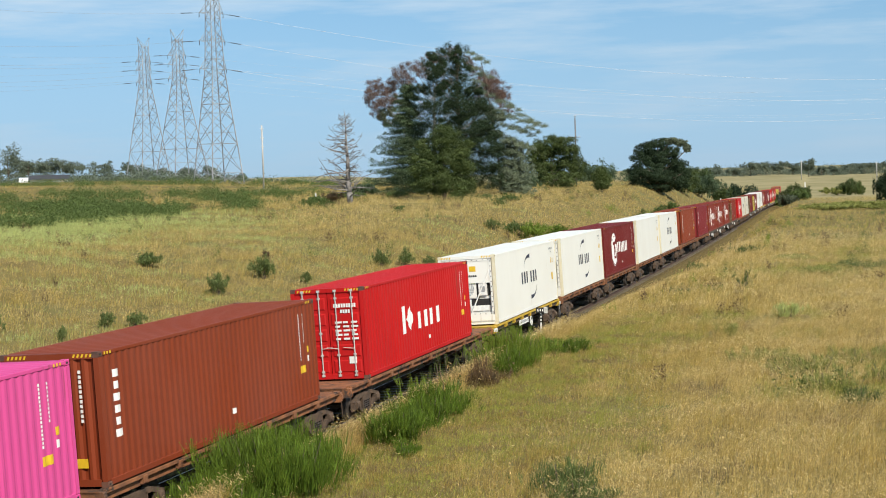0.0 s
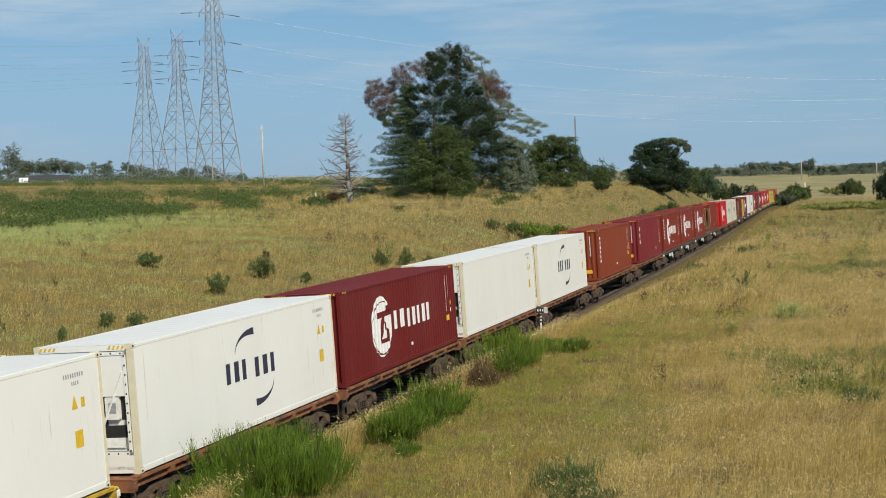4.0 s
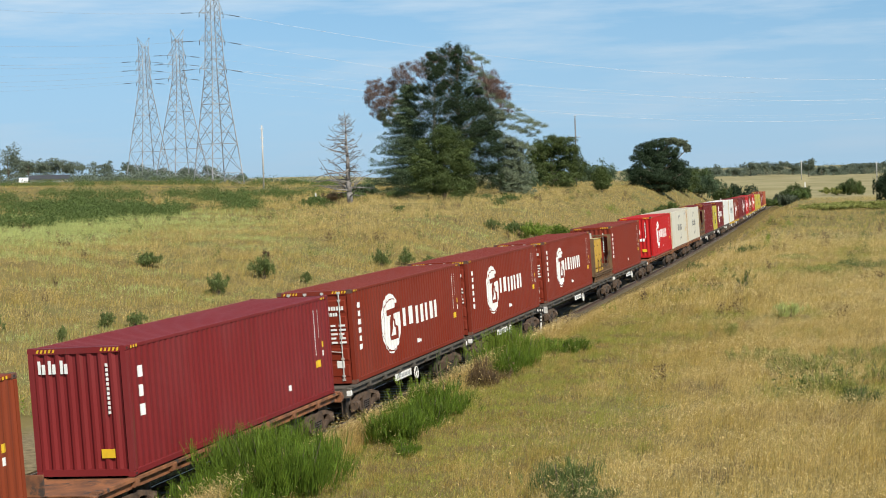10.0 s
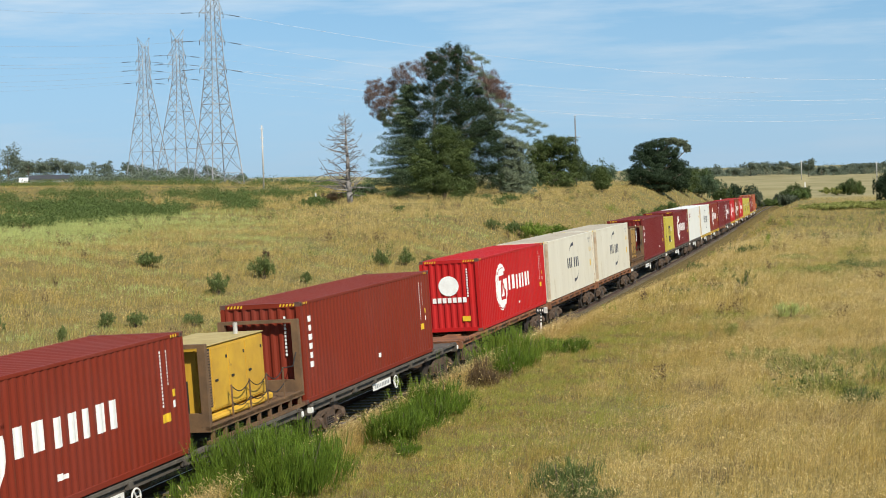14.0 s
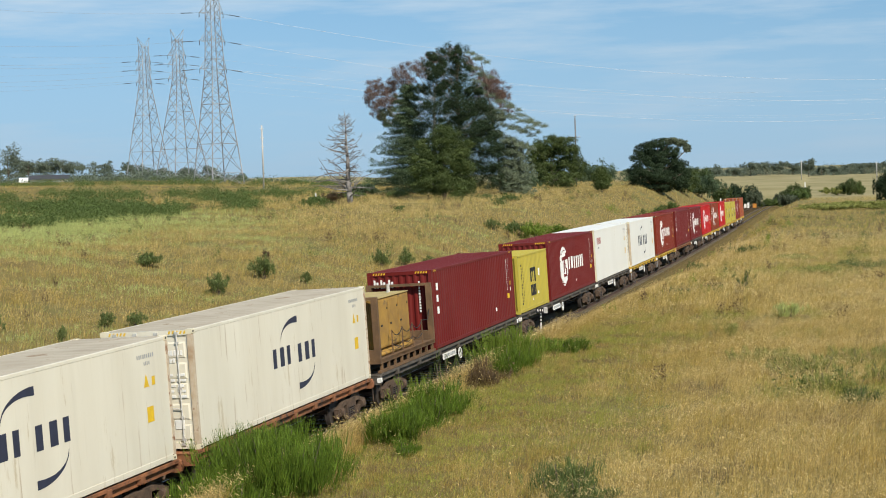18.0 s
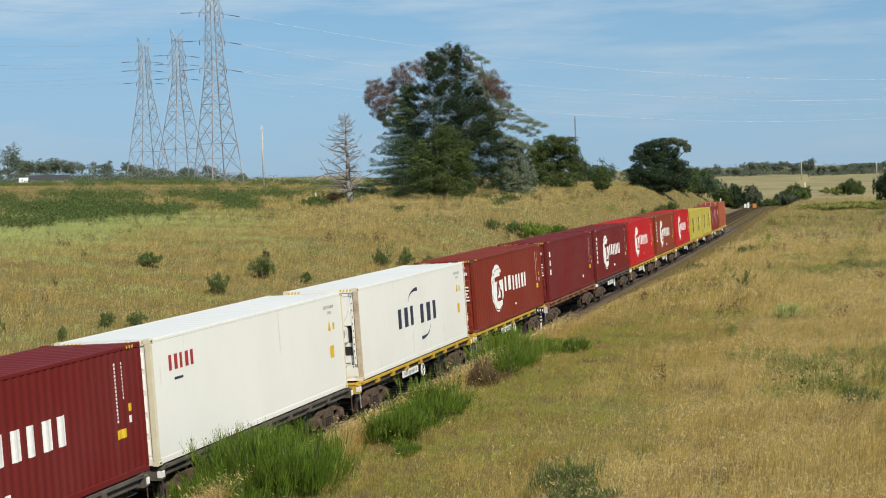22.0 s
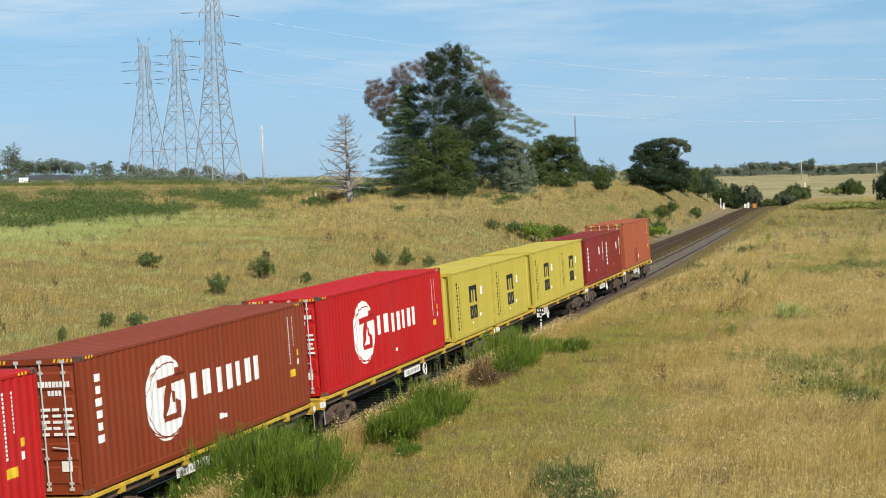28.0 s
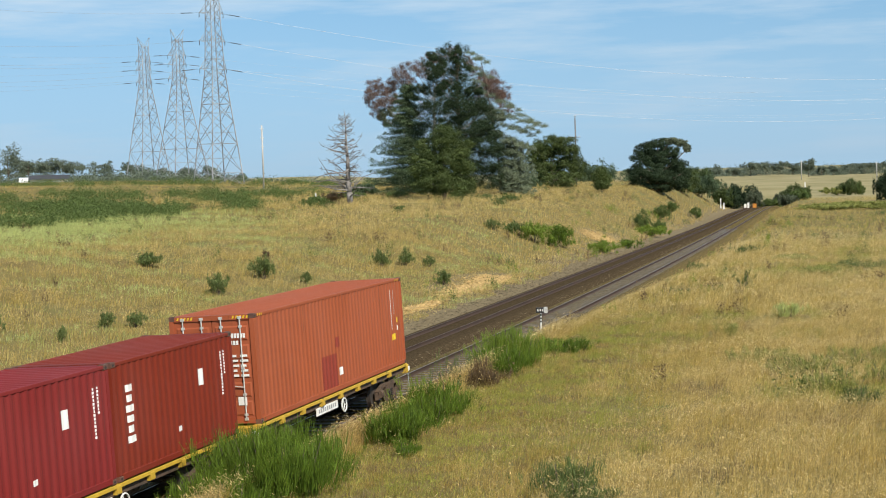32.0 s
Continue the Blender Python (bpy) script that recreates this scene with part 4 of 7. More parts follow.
def container(name, label, group, length, high, colour, near, kind, end_logo=""):
    top = tagged(new(name), label, "container", group)
    top.empty_display_size = 0.5
    mat = M[colour]
    key = (length, high)
    fridge = colour in ("white", "cream")
    side = smooth_side if fridge else corrugated_side
    for sx in (-1, 1):
        link("side_panel", shared(("side_panel", fridge, sx, key), lambda: side(length, high, sx)), mat, top)
        link("top_rail", shared(("top_rail", sx, key), lambda: rail_bar(length, high, sx, True)), mat, top)
        link("bottom_rail", shared(("bottom_rail", sx, key), lambda: rail_bar(length, high, sx, False)), mat, top)
        for sy in (-1, 1):
            link("corner_post", shared(("corner_post", sx, sy, key), lambda: corner_post(length, high, sx, sy)), (STAINED_POST if colour == "cream" or kind == "wide_arcs" else LIGHT_POST) if fridge and sx > 0 else mat, top)
            for up in (False, True):
                c = link("corner_casting", shared(("corner_casting", sx, sy, up, key), lambda: casting(length, high, sx, sy, up)), LIGHT_POST if fridge else CORNER if colour in ("red", "scarlet", "brown", "redbrown", "orange", "crimson") else mat, top, "scuffed corner casting")
                link("slot", shared(("slot", sx, sy, up, key), lambda: slot(length, high, sx, sy, up)), DARK, c)
    for sy in (-1, 1):
        link("header", shared(("header", sy, key), lambda: end_bar(length, high, sy, True)), mat, top)
        link("sill", shared(("sill", sy, key), lambda: end_bar(length, high, sy, False)), mat, top)
    link("roof", shared(("roof", key, fridge), lambda: corrugated_roof(length, high, *((0.012, 0.55) if fridge else (0.022, 0.30)))), DIRTY_ROOF if colour == "cream" else mat, top)
    link("floor", shared(("floor", key), lambda: Geo().box(-WIDE + 0.08, WIDE - 0.08, -length / 2 + 0.1, length / 2 - 0.1, 0.03, 0.13)), WAGON_RUST, top)
    for end in (0, 1):
        what = near if end == 0 else ("doors" if near in ("front", "unit") else "front")
        made = []
        if what == "unit":
            fridge_unit(top, length, high)
            continue
        if what == "doors":
            for s in (-1, 1):
                leaf = link("door", shared(("door", s, key), lambda: door_leaf(length, high, s)), mat, top)
                made.append(leaf)
                for x in (0.28, 0.82):
                    link("lock_bar", shared(("lock_bar", s * x, key), lambda: lock_bar(length, high, s * x)), STEEL, leaf, "galvanised locking bar")
        else:
            made.append(link("end_wall", shared(("end_wall", key), lambda: corrugated_end(length, high)), mat, top))
        if end == 1:
            for ob in made:
                turned(ob)
    if near != "unit":
        end_marks(top, near, length, high, kind)
    mk = (kind, length, high)
    if mk not in MARKS:
        MARKS[mk] = side_marks(kind, length, high)
    for c, mesh in MARKS[mk]:
        mark = link("marking", mesh, mat if c == "ground" else REPAIR if c == "repair" else MARK_MATS[c], top, LABEL_MARK[c])
        if len(mesh.polygons) > 30:
            mark["kind"] = "stuff"
    if end_logo == "disc":
        g = Geo()
        y = -length / 2 - 0.002
        ring = [(-0.05 + 0.42 * math.cos(i * 0.2618), 1.85 + 0.40 * math.sin(i * 0.2618)) for i in range(24)]
        g.add([(x, y, z) for x, z in ring], [tuple(range(24))])
        for i in range(7):
            g.box(-0.75 + i * 0.21, -0.75 + i * 0.21 + 0.15, y, y + 0.01, 1.18, 1.38)
        part("marking", g, WHITE_MARK, top, "white disc over a row of white marks")
    if end_logo == "word":
        g = Geo()
        y = -length / 2 - 0.002
        for a in (-0.98, -0.72, -0.42):
            g.box(a, a + 0.07, y, y + 0.01, high - 0.58, high - 0.28)
            g.box(a + 0.10, a + 0.18, y, y + 0.01, high - 0.58, high - 0.36)
        part("marking", g, WHITE_MARK, top, "short white lettering shapes")
    return top


# near end along the train (place at mid clip), colour, near end, markings
H40, L40, H20, L20 = 2.896, 12.192, 2.591, 6.058
LOAD = [
    (-178.56, 40, "pink", "doors", "tower", "", "bright pink corrugated shipping container", "rust"),
    (-165.24, 40, "brown", "front", "tower", "", "rust-brown corrugated shipping container with white side lettering", "rust"),
    (-148.88, 40, "red", "doors", "shipline", "", "bright red shipping container with silver door bars", "rust"),
    (-132.50, 40, "white", "unit", "arcs", "", "white refrigerated container with navy arcs and cooling unit", "yellow"),
    (-118.98, 40, "white", "unit", "arcs", "", "white refrigerated container with navy arcs and cooling unit", "rust"),
    (-106.08, 40, "maroon", "front", "seal", "", "dark maroon shipping container with white round seal", "rust"),
    (-92.64, 40, "white", "unit", "plain_white", "", "plain white refrigerated container with stained end post", "rust"),
    (-79.64, 40, "white", "unit", "arcs", "", "white refrigerated container with navy arcs and lettering shapes", "rust"),
    (-63.22, 40, "brown", "front", "tower", "", "red-brown corrugated shipping container with white column of lettering", "rust"),
    (-46.84, 40, "magenta", "front", "small_tower", "word", "wine-red corrugated shipping container with white end lettering", "rust"),
    (-32.73, 40, "redbrown", "doors", "seal_tower", "", "red-brown shipping container with white round seal", "grey"),
    (-19.46, 40, "redbrown", "doors", "seal_tower", "", "red-brown shipping container with white round seal", "grey"),
    (-5.61, 40, "redbrown", "doors", "seal_tower", "", "red-brown shipping container with seal and silver door bar", "grey"),
    (13.80, 40, "redbrown", "front", "tower", "", "red-brown corrugated container with column of white lettering", "grey"),
    (32.72, 40, "scarlet", "front", "seal", "disc", "scarlet shipping container with white seal on side and end", "rust"),
    (45.80, 40, "cream", "doors", "arcs", "", "stained cream refrigerated container with navy arcs", "rust"),
    (59.20, 40, "cream", "doors", "arcs", "", "grubby cream refrigerated container with navy arcs", "rust"),
    (78.52, 40, "maroon", "front", "small_tower", "word", "dark wine-red container with short white lettering", "grey"),
    (91.61, 20, "yellow", "front", "crown", "", "short mustard-yellow container with black lettering shapes", "grey"),
    (98.13, 40, "maroon", "front", "seal", "", "dark wine-red shipping container with white round seal", "grey"),
    (110.75, 40, "white", "doors", "small_red", "", "clean white refrigerated container with small red lettering", "grey"),
    (124.28, 40, "white", "unit", "wide_arcs", "", "white refrigerated container with rusty corner post and navy arcs", "yellow"),
    (137.86, 40, "redbrown", "doors", "seal", "", "red-brown shipping container with white round seal", "yellow"),
    (151.51, 40, "maroon", "doors", "small_tower", "", "plain dark maroon shipping container with white column of lettering", "rust"),
    (164.56, 40, "maroon", "doors", "seal_tower", "", "dark maroon shipping container with white round seal", "grey"),
    (177.57, 40, "scarlet", "doors", "seal", "", "scarlet shipping container with white round seal", "yellow"),
    (191.38, 40, "brown", "doors", "seal_tower", "", "chocolate-brown shipping container with large white seal", "yellow"),
    (204.77, 40, "scarlet", "doors", "seal", "", "scarlet shipping container with white round seal", "yellow"),
    (218.30, 20, "yellow", "front", "crown", "", "short mustard-yellow container with black lettering shapes", "yellow"),
    (224.42, 20, "yellow", "front", "crown", "", "short mustard-yellow container with black lettering shapes", "yellow"),
    (231.90, 20, "yellow", "front", "crown", "", "short mustard-yellow container with black lettering shapes", "yellow"),
    (238.02, 20, "yellow", "front", "crown", "", "short mustard-yellow container with black lettering shapes", "yellow"),
    (245.30, 20, "crimson", "doors", "short_tower", "", "short faded crimson container with scraped paint", "yellow"),
    (251.48, 20, "redbrown", "front", "short_tower", "", "short red-brown container with column of white lettering", "yellow"),
    (258.94, 40, "orange", "doors", "repaired", "", "faded orange-red container with dark repair patch", "yellow"),
]
TRAIN = []                         # thing, place along the train, height over the rails


def make_load():
    for q, feet, colour, near, kind, logo, label, _ in LOAD:
        length, high = (L40, H40) if feet == 40 else (L20, H20)
        ob = container("shipping_container", label, "containers on the train", length, high, colour, near, kind, logo)
        TRAIN.append((ob, q + length / 2, BASE))


make_load()

# ---------------------------------------------------------------- flat racks with machines


def flat_rack(q, old):
    top = tagged(new("flat_rack"), "brown steel flat-rack frame with end posts", "flat rack", "flat racks")
    h = L20 / 2
    coat = GENSET_OLD if old else GENSET
    g = Geo()
    g.box(-WIDE, WIDE, -h, h, 0.30, 0.42)
    part("deck", g, RACK, top)
    for s in (-1, 1):
        g = Geo()
        xa, xb = sorted((s * (WIDE - 0.12), s * WIDE))
        g.box(xa, xb, -h, h, 0.0, 0.08)
        g.box(xa, xb, -h, h, 0.34, 0.44)
        for i in range(9):
            y = -h + 0.2 + i * (2 * h - 0.5) / 8
            g.box(xa + 0.02, xb - 0.02, y, y + 0.10, 0.08, 0.34)
        part("side_beam", g, RACK, top)
        for sy in (-1, 1):
            ya, yb = sorted((sy * (h - 0.15), sy * h))
            part("corner_post", Geo().box(xa - (0.08 if s > 0 else 0), xb + (0.08 if s < 0 else 0), ya, yb, 0.42, 2.45, 0.02), RACK, top)
    for sy in (-1, 1):
        ya, yb = sorted((sy * (h - 0.16), sy * h))
        part("end_beam", Geo().box(-WIDE + 0.2, WIDE - 0.2, ya, yb, 2.36, 2.45, 0.02), RACK, top)
        part("end_sill", Geo().box(-WIDE + 0.2, WIDE - 0.2, ya, yb, 0.42, 0.75, 0.02), RACK, top)
    for i in range(4):
        y = -h + 1.5 + i * 1.1
        part("stake", Geo().box(WIDE - 0.09, WIDE - 0.055, y, y + 0.035, 0.44, 1.25), RACK, top)
    TRAIN.append((top, q + h, BASE))
    # chains sag from stake to stake
    for i in range(3):
        y = -h + 1.52 + i * 1.1
        for z, deep in ((1.22, 0.20), (0.80, 0.14)):
            part("chain", Geo().pipe([(WIDE - 0.07, y + 1.1 * k / 8, z - deep * 4 * (k / 8) * (1 - k / 8)) for k in range(9)], 0.014, 5), DARK, top)
    part("strap", Geo().pipe([(WIDE - 0.07, -h + 4.82, 1.22), (WIDE - 0.08, h - 0.5, 1.18), (WIDE - 0.10, h - 0.16, 1.52)], 0.014, 5), DARK, top)
    box = tagged(new("generator_set"), "grimy brown-yellow boxed machine on a flat rack" if old else "ochre-yellow boxed machine with dark louvres on a flat rack", "machine", "machines on flat racks")
    a, b = -h + 0.32, -h + 4.05
    part("body", Geo().box(-0.95, 0.95, a, b, 0.24, 1.90, 0.05), coat, box)
    part("skid", Geo().box(-0.90, 0.90, a - 0.1, b + 0.55, 0.0, 0.20, 0.05), coat, box)
    part("base_step", Geo().box(0.90, 1.02, a + 0.25, b - 0.2, 0.02, 0.16, 0.05), coat, box)
    part("roof_plate", Geo().box(-0.98, 0.98, a - 0.01, b + 0.02, 1.90, 1.93, 0.01), GENSET_TOP, box, "sun-bleached dusty yellow roof")
    part("exhaust", Geo().tube((0.45, b - 0.55, 1.93), (0.45, b - 0.55, 2.22), 0.06, n=10), STEEL, box, "short steel exhaust stack")
    for i in range(20):
        z = 0.42 + i * 0.070
        part("louvre", Geo().add([(0.953, a + 0.08, z + 0.035), (0.953, a + 0.46, z + 0.035), (0.985, a + 0.46, z), (0.985, a + 0.08, z)], [(0, 1, 2, 3)]), RACK, box)
    # dark sheet for the shade between the slats
    part("louvre_back", Geo().box(0.94, 0.955, a + 0.06, a + 0.48, 0.38, 1.84), DARK, box)
    for y, w in ((a + 0.56, 0.92), (a + 1.52, 1.02), (a + 2.58, 1.06)):
        part("door_panel", Geo().box(0.945, 0.966, y, y + w, 0.32, 1.82, 0.008), coat, box)
        part("handle", Geo().box(0.966, 0.99, y + 0.12, y + 0.26, 0.98, 1.04, 0.008), DARK, box)
        part("hinge", Geo().box(0.966, 0.98, y + w - 0.12, y + w - 0.05, 1.50, 1.58), DARK, box)
    # two dark plates paint the shaded opening in the solid end
    part("intake", Geo().box(-0.20, 0.55, a - 0.012, a + 0.02, 0.30, 1.10), DARK, box)
    part("intake_cap", Geo().box(-0.45, 0.40, a - 0.014, a + 0.02, 1.10, 1.25), DARK, box)
    for i in range(5):
        part("end_rib", Geo().box(-0.90 + i * 0.42, -0.87 + i * 0.42, a - 0.02, a + 0.01, 0.28, 1.86), coat, box)
    TRAIN.append((box, q + h, BASE + 0.42))


flat_rack(7.66, False)
flat_rack(72.42, True)

# ---------------------------------------------------------------- wagons


def bogie_parts(parent, y):
    """A three-piece bogie with two wheelsets, as parts of the wagon."""
    b = part("bogie", Geo().box(-0.85, 0.85, -0.2, 0.2, 0.42, 0.72, 0.05), BOGIE, parent, "", pose(0, y, 0))
    def beam(g, p, q, x0, x1, thick):
        """A bar of the cast frame between two (y, z) points."""
        d = Vector((0, q[0] - p[0], q[1] - p[1])).normalized() * thick / 2
        n = Vector((0, -d.z, d.y))
        ring = [(p[0] - n.y, p[1] - n.z), (q[0] - n.y, q[1] - n.z), (q[0] + n.y, q[1] + n.z), (p[0] + n.y, p[1] + n.z)]
        g.add([(x, a, z) for x in (x0, x1) for a, z in ring], [(0, 1, 2, 3), (7, 6, 5, 4), (0, 4, 5, 1), (1, 5, 6, 2), (2, 6, 7, 3), (3, 7, 4, 0)])

    def frame_mesh(s):
        g = Geo()
        x0, x1 = sorted((s * 0.98, s * 1.10))
        for line_, thick in ((((-1.18, 0.52), (-0.58, 0.68), (0.58, 0.68), (1.18, 0.52)), 0.12), (((-0.98, 0.50), (-0.40, 0.20), (0.40, 0.20), (0.98, 0.50)), 0.10), (((-0.33, 0.20), (-0.33, 0.68)), 0.10), (((0.33, 0.20), (0.33, 0.68)), 0.10), (((-1.14, 0.30), (-1.14, 0.56)), 0.09), (((1.14, 0.30), (1.14, 0.56)), 0.09), (((-0.30, 0.56), (0.30, 0.56)), 0.12)):
            for p, q in zip(line_[:-1], line_[1:]):
                beam(g, p, q, x0, x1, thick)
        for a in (-0.9, 0.9):
            g.box(min(s * 1.00, s * 1.17), max(s * 1.00, s * 1.17), a - 0.14, a + 0.14, 0.34, 0.58, 0.04)
            g.tube((s * 1.16, a, 0.46), (s * 1.20, a, 0.46), 0.10, 0.09, n=10)
        return g

    def spring():
        g = Geo()
        g.pipe([(0.055 * math.cos(k * 0.785), 0.055 * math.sin(k * 0.785), 0.25 + 0.26 * k / 32) for k in range(33)], 0.018, 5)
        return g
    for s in (-1, 1):
        link("side_frame", shared(("side_frame", s), lambda: frame_mesh(s)), BOGIE, b)
        for a in (-0.18, 0.0, 0.18):
            link("spring", shared("spring", spring), WHEEL, b, "", pose(s * 1.05, a, 0))

    def wheelset():
        g = Geo()
        g.tube((-0.98, 0, 0), (0.98, 0, 0), 0.07, n=8)
        for s in (-1, 1):
            for r, c, d in ((0.46, 0.76, 0.88), (0.485, 0.745, 0.765)):
                g.tube((s * c, 0, 0), (s * d, 0, 0), r, n=24)
            g.tube((s * 0.88, 0, 0), (s * 0.93, 0, 0), 0.16, n=12)
            for k in range(3):
                a = k * 2.094
                g.tube((s * 0.88, 0.3 * math.cos(a), 0.3 * math.sin(a)), (s * 0.886, 0.3 * math.cos(a), 0.3 * math.sin(a)), 0.05, n=8)
        return g
    for a in (-0.9, 0.9):
        w = link("wheelset", shared("wheelset", wheelset), WHEEL, b, "", pose(0, a, 0.46))
        WHEELSETS.append(w)


WHEELSETS = []


def wagon(y0, y1, style, wide_deck):
    """A skeletal container wagon from y0 to y1 along the train."""
    colour = {"rust": WAGON_RUST, "yellow": WAGON_YELLOW, "grey": WAGON_GREY}[style]
    word = {"rust": "rusty orange-brown skeletal container wagon", "yellow": "yellow skeletal container wagon with white fittings", "grey": "dusty dark-grey skeletal container wagon"}[style]
    top = tagged(new("container_wagon"), word + " on bogies", "wagon", "wagons of the train")
    h = (y1 - y0) / 2 - 0.32
    part("centre_sill", Geo().box(-0.30, 0.30, -h, h, 0.72, 1.06, 0.03), BOGIE if style == "yellow" else colour, top)
    for s in (-1, 1):
        g = Geo()
        a, b = sorted((s * 1.02, s * 1.20))
        g.box(a, b, -h + 0.15, h - 0.15, 1.03, 1.125, 0.01)
        part("side_sill", g, colour, top)
        part("sill_web", Geo().box(min(s * 1.06, s * 1.10), max(s * 1.06, s * 1.10), -h + 0.25, h - 0.25, 0.86, 1.03), BOGIE if style == "yellow" else colour, top)
        for k in range(7):
            y = -h + 1.9 + k * (2 * h - 3.8) / 6
            link("bracket", shared(("bracket", s), lambda: Geo().box(min(s * 1.05, s * 1.21), max(s * 1.05, s * 1.21), -0.10, 0.10, 0.90, 1.10, 0.02)), colour, top, "", pose(0, y, 0))
    for k in range(6):
        y = -h + 0.9 + k * (2 * h - 1.8) / 5
        part("cross_bearer", Geo().box(-1.05, 1.05, y - 0.12, y + 0.12, 0.84, 1.04, 0.02), colour, top)
    for s in (-1, 1):
        a, b = sorted((s * (h - (1.9 if wide_deck else 1.1)), s * h))
        part("end_platform", Geo().box(-1.12, 1.12, a, b, 1.04, 1.10, 0.01), colour, top)
        a, b = sorted((s * (h - 0.16), s * h))
        part("headstock", Geo().box(-1.22, 1.22, a, b, 0.80, 1.09, 0.03), colour, top)
        g = Geo()
        a, b = sorted((s * h, s * (h + 0.30)))
        g.box(-0.13, 0.13, a, b, 0.76, 1.0, 0.03)
        g.box(-0.20, 0.20, s * (h + 0.17) - 0.14, s * (h + 0.17) + 0.14, 0.72, 1.02, 0.05)
        part("coupler", g, BOGIE, top)
        g = Geo()
        g.tube((0.45, s * h, 0.86), (0.42, s * (h + 0.16), 0.52), 0.03, n=6)
        g.tube((0.42, s * (h + 0.16), 0.52), (0.30, s * (h + 0.30), 0.62), 0.03, n=6)
        part("brake_hose", g, BOGIE, top)
        part("container_stop", Geo().box(-0.42, 0.02, s * (h - 0.045) - 0.03, s * (h - 0.045) + 0.03, 1.09, 1.55, 0.01), WAGON_RUST, top, "rusty upright stop plate")
        for q in (-1, 1):
            part("twist_lock", Geo().box(q * 1.13 - 0.09, q * 1.13 + 0.09, s * (h - 0.30) - 0.10, s * (h - 0.30) + 0.10, 1.085, 1.142, 0.01), colour, top)
        part("step_iron", Geo().tube((1.19, s * (h - 0.06), 0.82), (1.20, s * (h - 0.06), 0.35), 0.014, n=5), GREY_PART if style == "yellow" else BOGIE, top)
        part("lamp_bracket", Geo().box(1.10, 1.24, s * (h - 0.05) - 0.06, s * (h - 0.05) + 0.06, 0.86, 1.02, 0.02), AIR_WHITE if style != "rust" else WAGON_RUST, top)
        bogie_parts(top, s * (h - 1.75))
    # brake gear under the middle
    part("air_reservoir", Geo().tube((0.35, -0.9, 0.72), (0.35, 0.5, 0.72), 0.19, n=12), BOGIE, top, "", None, True)
    part("brake_cylinder", Geo().tube((0.55, 1.2, 0.72), (0.55, 1.8, 0.72), 0.15, n=12), BOGIE, top, "", None, True)
    g = Geo()
    g.tube((0.75, -h + 2.4, 0.62), (0.75, h - 2.4, 0.62), 0.02, n=5)
    part("brake_rod", g, BOGIE, top)
    if style != "rust":
        part("number_board", Geo().box(1.10, 1.13, -1.9, -0.2, 0.66, 0.88), AIR_WHITE, top, "white board with dark bars")
        g = Geo()
        for i in range(9):
            g.box(1.13, 1.134, -1.75 + i * 0.16, -1.65 + i * 0.16, 0.72, 0.83)
        part("marking", g, GREY_PART, top)
        g = Geo()
        for i in range(18):
            a = i * 0.3491
            g.tube((1.14, 0.30 + 0.20 * math.cos(a), 0.66 + 0.20 * math.sin(a)), (1.14, 0.30 + 0.20 * math.cos(a + 0.3491), 0.66 + 0.20 * math.sin(a + 0.3491)), 0.022, n=4)
        for a in (0, 2.094, 4.189):
            g.tube((1.14, 0.30, 0.66), (1.14, 0.30 + 0.20 * math.cos(a), 0.66 + 0.20 * math.sin(a)), 0.018, n=4)
        part("hand_brake_wheel", g, AIR_WHITE, top, "white spoked hand-brake wheel")
    TRAIN.append((top, (y0 + y1) / 2, 0.0))


def make_wagons():
    """One wagon under each long container or pair of short ones, from mid gap to mid gap."""
    loads = [[q, q + (L40 if f == 40 else L20), s] for q, f, _, _, _, _, _, s in LOAD] + [[7.66, 7.66 + L20, "grey"], [72.42, 72.42 + L20, "grey"]]
    loads.sort()
    joined = []
    for a, b, s in loads:
        if joined and (b - a < 7 or joined[-1][1] - joined[-1][0] < 7) and b - joined[-1][0] < 20 and s == joined[-1][2]:
            joined[-1][1] = b
        else:
            joined.append([a, b, s])
    def seam(one, two):
        """Where two wagons meet: a yellow one ends close to its load."""
        gap = two[0] - one[1]
        if gap > 2 and two[2] == "yellow":
            return two[0] - 0.75
        return (one[1] + two[0]) / 2

    for i, (a, b, s) in enumerate(joined):
        y0 = seam(joined[i - 1], joined[i]) if i else a - 0.7
        y1 = seam(joined[i], joined[i + 1]) if i + 1 < len(joined) else b + 0.55
        wagon(y0, y1, s, y1 - b > 1.2 or a - y0 > 1.2)


make_wagons()

# ---------------------------------------------------------------- plants
RNG = np.random.RandomState(11)


